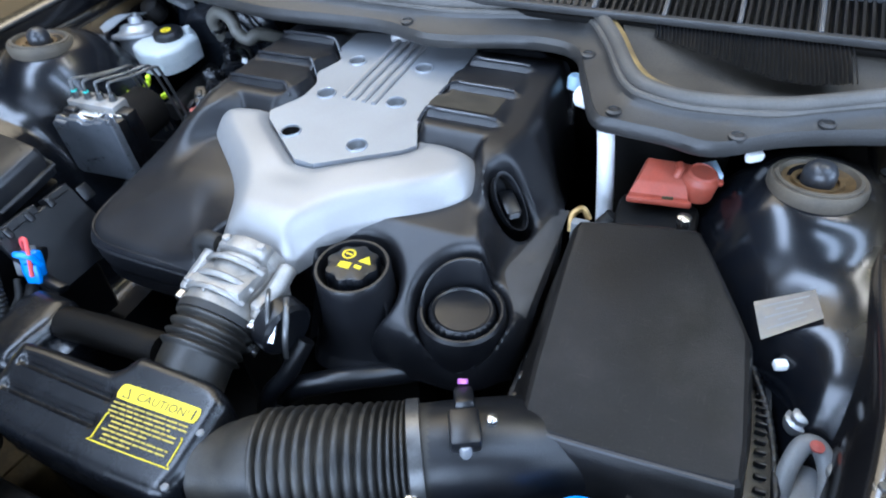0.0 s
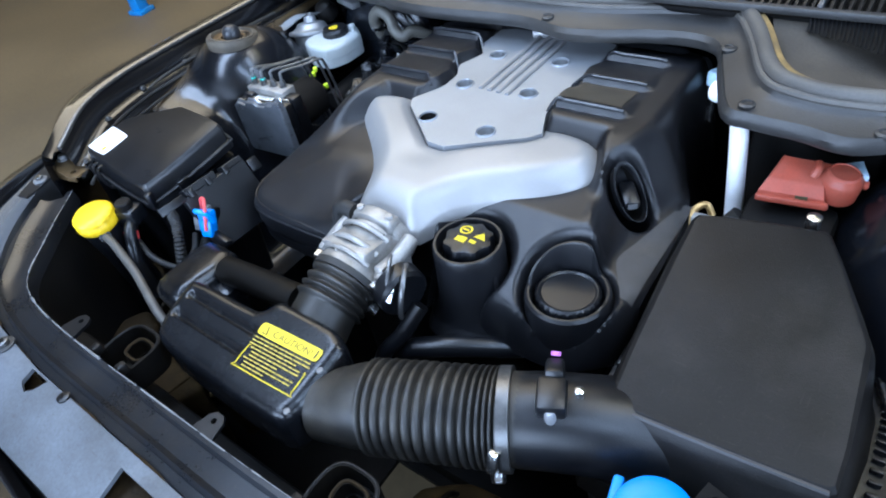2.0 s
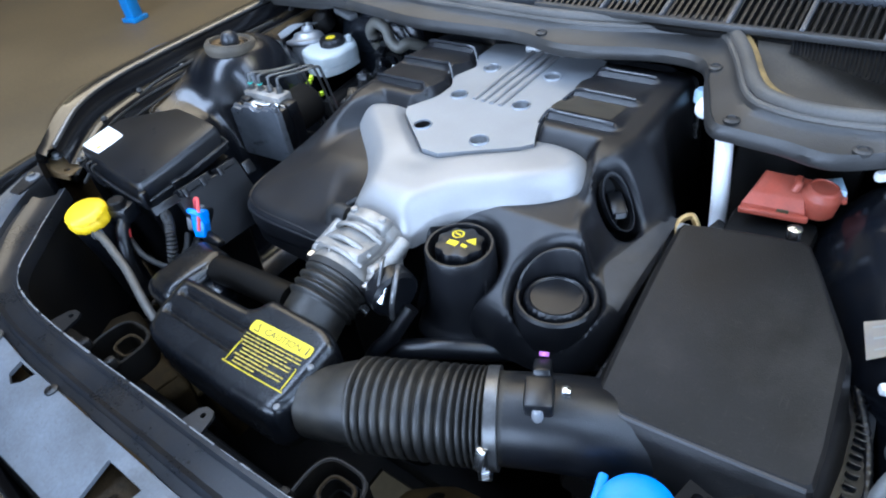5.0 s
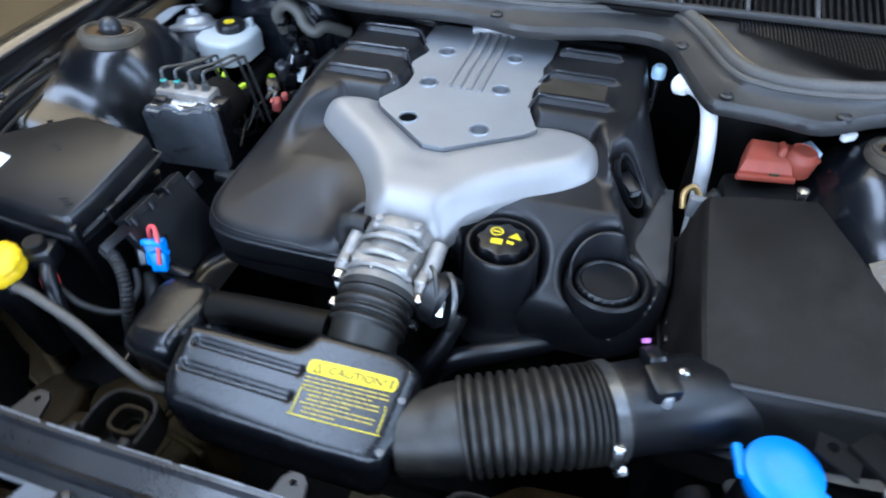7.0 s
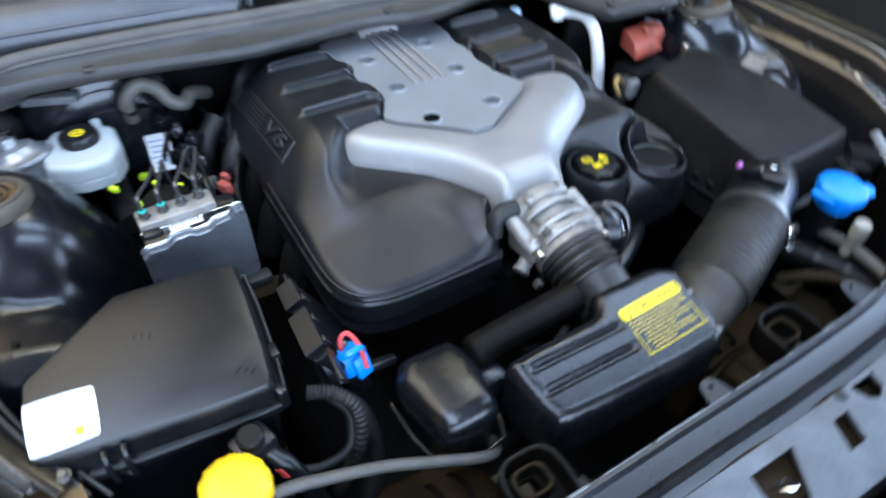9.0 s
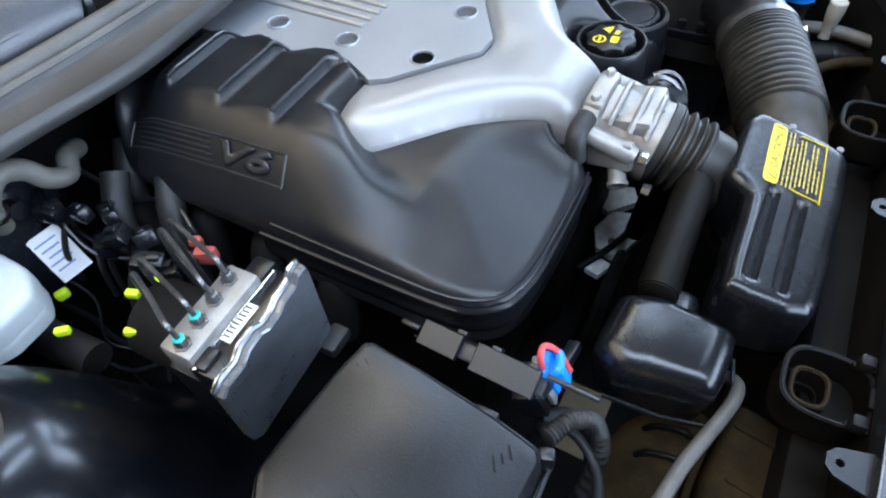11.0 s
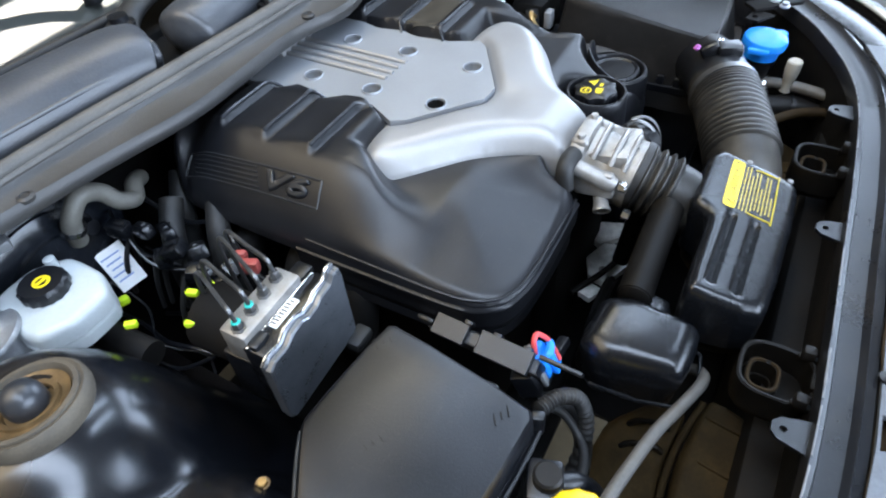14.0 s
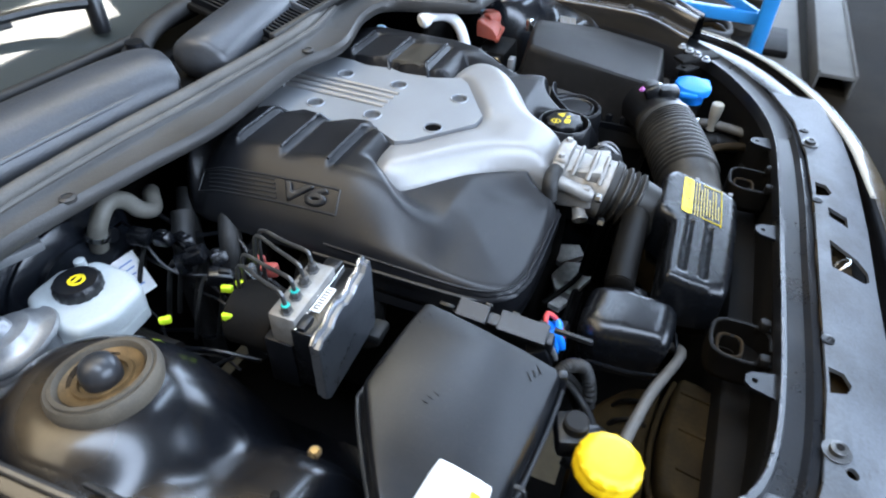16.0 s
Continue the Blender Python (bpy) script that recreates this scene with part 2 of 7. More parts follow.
PALEBLUE = mat("pale_blue_plastic", (0.45, 0.62, 0.75), 0.5)
TEAL = mat("teal_fitting", (0.02, 0.42, 0.36), 0.35, vary=0.1, scale=60, fine=300)
INK = mat("yellow_ink", (0.72, 0.55, 0.01), 0.5, vary=0.12, scale=60, fine=400)
FADEDINK = mat("fine_yellow_print", (0.44, 0.33, 0.03), 0.5, vary=0.3, scale=300, fine=900)
DARKINK = mat("dark_ink", (0.05, 0.045, 0.02), 0.6, vary=0.1)
GRILLE = mat("faded_grille_plastic", (0.098, 0.108, 0.123), 0.5, vary=0.35, scale=12, fine=300, bump=0.25, dirt=(0.045, 0.042, 0.038), dirt_amount=0.45, wear=0.8)
GREY = mat("grey_plastic", (0.15, 0.155, 0.16), 0.45, vary=0.2, scale=40, fine=400, bump=0.1, dirt=(0.16, 0.14, 0.12), dirt_amount=0.3)
CREAM = mat("pale_cream", (0.36, 0.34, 0.29), 0.8, vary=0.1, scale=60, fine=300)
TAN = mat("tan_sand", (0.050, 0.042, 0.032), 0.85, vary=0.4, scale=20, fine=400, bump=0.5)
GOLDLIP = mat("old_tan_glue", (0.20, 0.135, 0.050), 0.55, vary=0.4, scale=60, fine=400, bump=0.3, dirt=(0.07, 0.05, 0.03), dirt_amount=0.4)
FRAMEBLUE = mat("blue_steel_frame", (0.015, 0.20, 0.52), 0.4, vary=0.2, scale=12, fine=200, bump=0.1, dirt=(0.10, 0.10, 0.09), dirt_amount=0.2)
FLOOR = mat("workshop_concrete", (0.130, 0.097, 0.052), 0.62, vary=0.3, scale=1.2, fine=45, bump=0.3, dirt=(0.075, 0.062, 0.045), dirt_amount=0.4)
CEIL = mat("brown_roof_sheeting", (0.075, 0.062, 0.044), 0.6, vary=0.15, scale=2, fine=60, bump=0.1)
DIMFLOOR = mat("dimmed_concrete", (0.0085, 0.0062, 0.0038), 0.8, vary=0.5, scale=2.5, fine=60, bump=0.4, dirt=(0.026, 0.020, 0.013), dirt_amount=0.25, spec=0.06)
KNOB = mat("smooth_mount_rubber", (0.020, 0.022, 0.026), 0.34, vary=0.3, scale=60, fine=500, bump=0.1, dirt=(0.06, 0.05, 0.04), dirt_amount=0.2)
RUSTDISH = mat("rusty_dish", (0.13, 0.082, 0.035), 0.5, metal=0.4, vary=0.5, scale=70, fine=500, bump=0.3, dirt=(0.05, 0.032, 0.016), dirt_amount=0.4)
# Paler than the cover; used on raised lettering, frame lines and lid lip.
PALECOVER = mat("paler_cover_plastic", (0.016, 0.0165, 0.018), 0.42, vary=0.3, scale=40, fine=700, bump=0.2, dirt=(0.04, 0.036, 0.03), dirt_amount=0.3)
# Base paler than the cover paints in the bars' sky reflection.
BARMAT = mat("glint_cover_edge", (0.022, 0.023, 0.026), 0.24, vary=0.2, scale=40, fine=500, rough_vary=0.05)
PADTAN = mat("tan_reflection", (0.034, 0.029, 0.021), 0.5, vary=0.4, scale=50, fine=600, bump=0.2, dirt=(0.060, 0.048, 0.033), dirt_amount=0.35)
BOOST = mat("booster_paint", (0.010, 0.012, 0.016), 0.22, vary=0.3, scale=20, fine=300, bump=0.05, dirt=(0.04, 0.036, 0.03), dirt_amount=0.2)
HUMP = mat("dusty_cowl_cover_plastic", (0.045, 0.048, 0.054), 0.36, vary=0.3, scale=14, fine=380, bump=0.3, dirt=(0.075, 0.07, 0.062), dirt_amount=0.3)
LEDGE = mat("dusty_highlight_plastic", (0.034, 0.034, 0.035), 0.55, vary=0.3, scale=40, fine=600, bump=0.3, dirt=(0.06, 0.054, 0.046), dirt_amount=0.35)
TAGFOIL = mat("worn_foil", (0.105, 0.098, 0.090), 0.42, metal=0.3, vary=0.25, scale=40, fine=400, bump=0.1, dirt=(0.20, 0.16, 0.11), dirt_amount=0.4)
BRAKE = mat("dark_steel_pipe", (0.13, 0.13, 0.13), 0.34, metal=0.8, vary=0.3, scale=60, fine=400, bump=0.1)
WALL = mat("shed_sheeting", (0.34, 0.26, 0.145), 0.6, vary=0.15, scale=2, fine=60, bump=0.1)
TIMBER = mat("weathered_board", (0.085, 0.080, 0.072), 0.75, vary=0.3, scale=6, fine=120, bump=0.3)
GLASS = bpy.data.materials.new("windscreen_glass")
GLASS.use_nodes = True
gb = GLASS.node_tree.nodes["Principled BSDF"]
gb.inputs["Base Color"].default_value = (0.06, 0.065, 0.06, 1)
gb.inputs["Roughness"].default_value, gb.inputs["IOR"].default_value = 0.03, 1.52
gb.inputs["Transmission Weight"].default_value = 0.25

# ---- builders ----
PLACE = {}


def thing(name, loc, label, category, group="", kind=""):
    ob = new(name)
    ob.empty_display_size = 0.02
    ob.location = loc
    PLACE[ob.name] = Vector(loc)
    return tagged(ob, label, category, group, kind)


def part(name, bm, material, parent, label="", smooth=40):
    """Links a bmesh, made in world places, as one mesh under a thing or a part."""
    me = bpy.data.meshes.new(name)
    bmesh.ops.recalc_face_normals(bm, faces=bm.faces[:])
    if smooth:
        for f in bm.faces:
            f.smooth = True
        for e in bm.edges:
            if len(e.link_faces) == 2 and e.calc_face_angle(0) > radians(smooth):
                e.smooth = False
    bm.to_mesh(me)
    bm.free()
    me.materials.append(material)
    ob = new(name, me)
    if parent is not None:
        ob.parent = parent
        ob.matrix_parent_inverse = Matrix.Translation(-PLACE.get(parent.name, Vector()))
    return tagged(ob, label)


def solid(name, bm, material, label, category, kind="", group="", smooth=40):
    """A thing or piece of the setting that is one mesh."""
    return tagged(part(name, bm, material, None, "", smooth), label, category, group, kind)


def ss(a, b, x):
    t = np.clip((x - a) / (b - a), 0, 1)
    return t * t * (3 - 2 * t)


def rounded(poly, times=3, cut=0.25):
    """A polygon with its corners rounded off."""
    p = np.array(poly, float)
    for _ in range(times):
        q = np.roll(p, -1, 0)
        p = np.stack([p + (q - p) * cut, q - (q - p) * cut], 1).reshape(-1, p.shape[1])
        cut = 0.25
    return p


def sdf(poly):
    """The distance to a polygon's edge, less than nought inside."""
    a = np.array(poly, float)[:, :2]
    b = np.roll(a, -1, 0)

    def f(x, y):
        x, y = np.asarray(x, float), np.asarray(y, float)
        best, inside = np.full(x.shape, 1e9), np.zeros(x.shape, bool)
        for (ax, ay), (bx, by) in zip(a, b):
            ex, ey = bx - ax, by - ay
            t = np.clip(((x - ax) * ex + (y - ay) * ey) / (ex * ex + ey * ey + 1e-12), 0, 1)
            best = np.minimum(best, (x - ax - t * ex) ** 2 + (y - ay - t * ey) ** 2)
            if ey:
                inside ^= ((ay > y) != (by > y)) & (x < ex * (y - ay) / ey + ax)
        d = np.sqrt(best)
        return np.where(inside, -d, d)
    return f


def field(poly, step, height, low=None, even=0, holes=()):
    """A moulded surface z = height(x, y, d) over a polygon, d being how far inside its edge, with a skirt down to low (a number or a function)."""
    poly = np.array(poly, float)
    outer = sdf(poly)

    def dist(x, y):
        d = outer(x, y)
        for hx, hy, hr in holes:
            d = np.maximum(d, hr - np.hypot(x - hx, y - hy))
        return d
    (x0, y0), (x1, y1) = poly.min(0)[:2] - step * 1.5, poly.max(0)[:2] + step * 1.5
    xs, ys = np.arange(x0, x1 + step, step), np.arange(y0, y1 + step, step)
    X, Y = np.meshgrid(xs, ys)
    D = dist(X, Y)
    e = step * 0.2
    gx, gy = (dist(X + e, Y) - dist(X - e, Y)) / (2 * e), (dist(X, Y + e) - dist(X, Y - e)) / (2 * e)
    near = (D > -step * 0.3) & (D < step * 1.5)
    X, Y = np.where(near, X - D * gx, X), np.where(near, Y - D * gy, Y)
    ok = D < step * 1.05
    Z = height(X, Y, np.clip(-np.where(near, 0, D), 0, None))
    bm = bmesh.new()
    idx = {}
    for j, i in zip(*np.nonzero(ok)):
        idx[j, i] = bm.verts.new((X[j, i], Y[j, i], Z[j, i]))
    for j in range(len(ys) - 1):
        for i in range(len(xs) - 1):
            q = [idx.get(k) for k in ((j, i), (j, i + 1), (j + 1, i + 1), (j + 1, i))]
            n = D[j:j + 2, i:i + 2]
            if (n < -step * 0.3).sum() < 1:
                continue
            q = [v for v in q if v]
            if len(q) >= 3:
                bm.faces.new(q)
    bmesh.ops.remove_doubles(bm, verts=bm.verts[:], dist=step * 0.12)
    loose = [v for v in bm.verts if not v.link_faces]
    bmesh.ops.delete(bm, geom=loose, context='VERTS')
    if even:
        pinned = {v for ed in bm.edges if len(ed.link_faces) == 1 for v in ed.verts}
        inner = [v for v in bm.verts if v not in pinned]
        for _ in range(even):
            zs = [sum(ed.other_vert(v).co.z for ed in v.link_edges) / len(v.link_edges) for v in inner]
            for v, z in zip(inner, zs):
                v.co.z = z
    if low is not None:
        rim = [ed for ed in bm.edges if len(ed.link_faces) == 1]
        out = bmesh.ops.extrude_edge_only(bm, edges=rim)
        for v in out["geom"]:
            if isinstance(v, bmesh.types.BMVert):
                v.co.z = low(v.co.x, v.co.y) if callable(low) else low
    return bm


def smooth_path(pts, n=8):
    """Points along a smooth line through the given ones."""
    p = [Vector(q) for q in pts]
    if len(p) < 3:
        return [p[0].lerp(p[1], i / n) for i in range(n + 1)]
    p = [2 * p[0] - p[1]] + p + [2 * p[-1] - p[-2]]
    out = []
    for a, b, c, d in zip(p, p[1:], p[2:], p[3:]):
        for i in range(n):
            t = i / n
            out.append(0.5 * (2 * b + (c - a) * t + (2 * a - 5 * b + 4 * c - d) * t * t + (3 * b - a - 3 * c + d) * t ** 3))
    return out + [p[-2]]


def tube(pts, r, sides=12, n=8, flat=1.0, bm=None, caps=True):
    """A round bar along a smooth line; r is a number or a function of 0 to 1."""
    bm = bm or bmesh.new()
    line = smooth_path(pts, n) if n else [Vector(q) for q in pts]
    total = len(line) - 1
    rings, side = [], None
    for i, p in enumerate(line):
        d = (line[min(i + 1, total)] - line[max(i - 1, 0)]).normalized()
        if side is None:
            side = d.cross(Vector((0, 0, 1)))
            if side.length < 1e-3:
                side = Vector((1, 0, 0))
        side = (side - d * side.dot(d)).normalized()
        up = side.cross(d)
        rad = r(i / total) if callable(r) else r
        rings.append([bm.verts.new(p + (side * math.cos(a) + up * math.sin(a) * flat) * rad) for a in (2 * math.pi * k / sides for k in range(sides))])
    for a, b in zip(rings, rings[1:]):
        for k in range(sides):
            bm.faces.new((a[k], a[(k + 1) % sides], b[(k + 1) % sides], b[k]))
    if caps:
        bm.faces.new(rings[0][::-1])
        bm.faces.new(rings[-1])
    return bm


def lathe(profile, m=Matrix(), n=32, lobes=0, depth=0.0, bm=None, from_r=0.0, caps=True):
    """A turned body: (radius, height) pairs about the z axis of m; lobes ripple every ring wider than from_r."""
    bm = bm or bmesh.new()
    rings = []
    for r, z in profile:
        ring = []
        for k in range(n):
            a = 2 * math.pi * k / n
            q = r * (1 + depth * max(-0.6, math.cos(lobes * a))) if lobes and r >= from_r else r
            ring.append(bm.verts.new(m @ Vector((q * math.cos(a), q * math.sin(a), z))))
        rings.append(ring)
    for a, b in zip(rings, rings[1:]):
        for k in range(n):
            bm.faces.new((a[k], a[(k + 1) % n], b[(k + 1) % n], b[k]))
    if caps:
        bm.faces.new(rings[0][::-1])
        bm.faces.new(rings[-1])
    return bm


def along(a, b):
    """A pose at a whose z axis points to b."""
    a, b = Vector(a), Vector(b)
    return Matrix.Translation(a) @ (b - a).to_track_quat('Z', 'Y').to_matrix().to_4x4()


def box(c, size, bevel=0.0, m=None, seg=2, bm=None):
    """A block of that size about c, with rounded edges; m turns it about c."""
    own = bmesh.new()
    bmesh.ops.create_cube(own, size=1.0)
    bmesh.ops.scale(own, vec=size, verts=own.verts)
    if bevel:
        bmesh.ops.bevel(own, geom=own.edges[:], offset=bevel, segments=seg, affect='EDGES', profile=0.5)
    bmesh.ops.transform(own, matrix=Matrix.Translation(c) @ (m or Matrix()), verts=own.verts)
    if bm is None:
        return own
    return join(bm, own)


def join(bm, other):
    me = bpy.data.meshes.new("joined")
    other.to_mesh(me)
    other.free()
    bm.from_mesh(me)
    bpy.data.meshes.remove(me)
    return bm


def loft(rings, close_top=True, close_low=True):
    """Skins rings of equally many points, from low to high."""
    bm = bmesh.new()
    vs = [[bm.verts.new(p) for p in ring] for ring in rings]
    n = len(vs[0])
    for a, b in zip(vs, vs[1:]):
        for k in range(n):
            bm.faces.new((a[k], a[(k + 1) % n], b[(k + 1) % n], b[k]))
    if close_low:
        bm.faces.new(vs[0][::-1])
    if close_top:
        bm.faces.new(vs[-1])
    return bm


def inset(poly, by):
    """A convex polygon drawn in by that much (out: minus)."""
    p = np.array(poly, float)
    c = p[:, :2].mean(0)
    q = p.copy()
    out = p[:, :2] - c
    length = np.linalg.norm(out, axis=1, keepdims=True)
    q[:, :2] = c + out * (1 - by / length)
    return q


def moulded(poly, top, bottom, edge=0.01, draft=0.0, corner=2):
    """A moulded box over a polygon: top(x, y) and bottom give heights; its upper edge is rounded by edge."""
    p = rounded(poly, corner, 0.12)
    fb = bottom if callable(bottom) else (lambda x, y: bottom)
    rings = [[(x, y, fb(x, y)) for x, y in inset(p, -draft)]]
    for k in range(6):
        a = k / 5 * math.pi / 2
        q = inset(p, edge * (1 - math.cos(a)))
        rings.append([(x, y, top(x, y) - edge * (1 - math.sin(a))) for x, y in q])
    return loft(rings)


def panel(poly, z0, z1, holes=()):
    """A flat sheet of any outline between two heights, with round or polygonal holes (lists of points)."""
    bm = bmesh.new()
    edges = []
    for loop in (poly, *holes):
        v = [bm.verts.new((p[0], p[1], z1)) for p in loop]
        edges += [bm.edges.new((v[i], v[(i + 1) % len(v)])) for i in range(len(v))]
    bmesh.ops.triangle_fill(bm, use_beauty=True, use_dissolve=False, edges=edges)
    out = bmesh.ops.extrude_face_region(bm, geom=bm.faces[:])
    for v in out["geom"]:
        if isinstance(v, bmesh.types.BMVert):
            v.co.z = z0
    return bm


def circle(x, y, r, n=20):
    return [(x + r * math.cos(2 * math.pi * k / n), y + r * math.sin(2 * math.pi * k / n)) for k in range(n)]


def letters(text, size, place, material, parent, name="lettering", bold=0.0, slant=0.0, depth=0.0):
    """Raised lettering; place(u, v) gives the spot for the writing's own right and up."""
    cu = bpy.data.curves.new("letters", 'FONT')
    cu.body, cu.size, cu.offset, cu.shear = text, size, bold, slant
    ob = bpy.data.objects.new("letters", cu)
    scene.collection.objects.link(ob)
    me = bpy.data.meshes.new_from_object(ob.evaluated_get(bpy.context.evaluated_depsgraph_get()))
    bpy.data.objects.remove(ob)
    bm = bmesh.new()
    bm.from_mesh(me)
    bpy.data.meshes.remove(me)
    for _ in range(5):
        long = [e for e in bm.edges if e.calc_length() > size * 0.12]
        if not long:
            break
        bmesh.ops.subdivide_edges(bm, edges=long, cuts=1)
        bmesh.ops.triangulate(bm, faces=bm.faces[:])
    low = set()
    if depth:
        out = bmesh.ops.extrude_face_region(bm, geom=bm.faces[:])
        low = {v for v in out["geom"] if isinstance(v, bmesh.types.BMVert)}
    for v in bm.verts:
        v.co = place(v.co.x, v.co.y) - Vector((0, 0, 0.0 if v in low or not depth else depth))
    return part(name, bm, material, parent, smooth=0)


def turn(deg, axis='Z'):
    return Matrix.Rotation(radians(deg), 4, axis)

# ---- the workshop ----
solid("ground", panel([(-60, -60), (60, -60), (60, 60), (-60, 60)], -0.12, 0.0), FLOOR, "stained brown concrete workshop floor", "floor", "structure")
# Added slab: its dark colour holds down the side lamp's light on the floor.
solid("floor_slab", panel([(1.55, -4.8), (7.3, -4.8), (7.3, 2.2), (1.55, 2.2)], 0.0005, 0.004), DIMFLOOR, "concrete by the doorway, coloured dark against the side light", "floor", "structure")
W0, W1, H = -7.5, 7.5, 4.5


def wall(name, c, size):
    return solid(name, box(c, size), WALL, "plain brown shed wall", "wall", "structure")


wall("wall_north", (0, 9.1, H / 2), (15.2, 0.2, H))
wall("wall_west", (-7.6, 1.5, H / 2), (0.2, 15.0, H))
east = box((7.6, 5.5, H / 2), (0.2, 7.0, H))
east = box((7.6, -4.4, H / 2), (0.2, 2.4, H), bm=east)
east = box((7.6, -0.6, 4.05), (0.2, 5.2, 0.9), bm=east)
solid("wall_east", east, WALL, "brown shed wall with a wide open doorway", "wall", "structure")
south = box((-5.3, -5.6, H / 2), (4.4, 0.2, H))
south = box((6.0, -5.6, H / 2), (3.0, 0.2, H), bm=south)
south = box((0.7, -5.6, 4.2), (7.6, 0.2, 0.6), bm=south)
solid("wall_south", south, WALL, "grey shed wall with an open roller door", "wall", "structure")
SKYLIGHTS = [(-1.3, -0.9, 1.15, 5.0), (1.42, 1.67, 2.2, 0.32), (1.42, 2.40, 2.2, 0.48), (3.4, -0.95, 4.3, 0.66), (3.4, 0.72, 4.3, 0.66), (-2.6, 3.05, 4.2, 3.1)]
roof = panel([(W0, -5.7), (W1, -5.7), (W1, 9.2), (W0, 9.2)], H, H + 0.15,
             [[(x - w / 2, y - l / 2), (x + w / 2, y - l / 2), (x + w / 2, y + l / 2), (x - w / 2, y + l / 2)] for x, y, w, l in SKYLIGHTS])
solid("ceiling", roof, CEIL, "brown sheet-metal roof with clear openings", "ceiling", "structure")
bars = bmesh.new()
for k in range(6):
    bars = box((0.45 + 0.39 * k, 1.67, H - 0.06), (0.034, 0.36, 0.02), bm=bars)
solid("roof_window_bars", bars, CEIL, "brown bars across a roof window", "window bars", "structure")

# ---- the car's body ----
car = thing("car_body", (0, 1.6, 0), "black car body with its engine bay open and dusty", "car body")
FLANGE = [(-0.66, 1.9), (-0.65, 1.3), (-0.640, 1.0), (-0.636, 0.85), (-0.630, 0.71), (-0.618, 0.61), (-0.585, 0.52), (-0.535, 0.44), (-0.495, 0.395)]


FLANGE_WIDE = FLANGE[:5] + [(-0.628, 0.61), (-0.622, 0.54), (-0.612, 0.475), (-0.598, 0.425)]


def fender(side):
    line = smooth_path([(x, y, 0) for x, y in (FLANGE[:-1] if side < 0 else FLANGE_WIDE)], 6)
    rows = []
    for i, p in enumerate(line):
        d = (line[min(i + 1, len(line) - 1)] - line[max(i - 1, 0)]).normalized()
        out = Vector((d.y, -d.x, 0)) * 1.0
        f = ss(0.55, 0.38, p.y)
        prof = [(-0.030, 0.70), (-0.028, 0.900), (-0.020, 0.908), (-0.008, 0.908), (-0.004, 0.930), (0.004, 0.938), (0.014, 0.936), (0.022, 0.926), (0.030, 0.930),
                (0.05, 0.936), (0.085, 0.925), (0.115, 0.89), (0.135, 0.80), (0.145, 0.65), (0.14, 0.45), (0.12, 0.28)]
        g = 1 - 0.80 * float(ss(0.60, 0.44, p.y))
        prof = [(u if u < 0.03 else 0.03 + (u - 0.03) * g, z) for u, z in prof]
        rows.append([(side * -(p.x + out.x * u), p.y + out.y * u, z - 0.03 * f) for u, z in prof])
    bm = bmesh.new()
    vs = [[bm.verts.new(q) for q in r] for r in rows]
    for a, b in zip(vs, vs[1:]):
        for k in range(len(a) - 1):
            bm.faces.new((a[k], a[k + 1], b[k + 1], b[k]))
    return bm


for side in (-1, 1):
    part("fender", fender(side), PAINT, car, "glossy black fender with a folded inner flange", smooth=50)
    seal = [(side * -x, y, 0.942 - 0.03 * float(ss(0.55, 0.38, y))) for x, y in (FLANGE if side < 0 else FLANGE_WIDE)[:-1]]
    part("flange_trim", tube(seal, 0.0035, 8, 6), BRAKE, car, "thin bright edge of the folded flange")
    for k, (x, y) in enumerate((FLANGE if side < 0 else FLANGE_WIDE)[2:-1]):
        bz = 0.909 - 0.03 * float(ss(0.55, 0.38, y))
        b = part("fender_bolt", lathe([(0.001, 0), (0.009, 0), (0.009, 0.0015), (0.0055, 0.002), (0.0055, 0.006), (0.0045, 0.007), (0.001, 0.007)], Matrix.Translation((side * -(x + 0.014), y + 0.02, bz)) @ Matrix.Scale(0.7, 4), 12), BRAKE, car, "dull flange bolt")
    for k in range(2 if side < 0 else 0):
        part("cable", tube([(side * -(x + 0.030 + 0.010 * k + 0.004 * math.sin(40 * y + k)), y, 0.898 - 0.012 * k - 0.03 * float(ss(0.55, 0.38, y))) for x, y in FLANGE[1:-1]], 0.0030 - 0.0006 * k, 6, 6), RUBBER, car, "black cable along the fender")


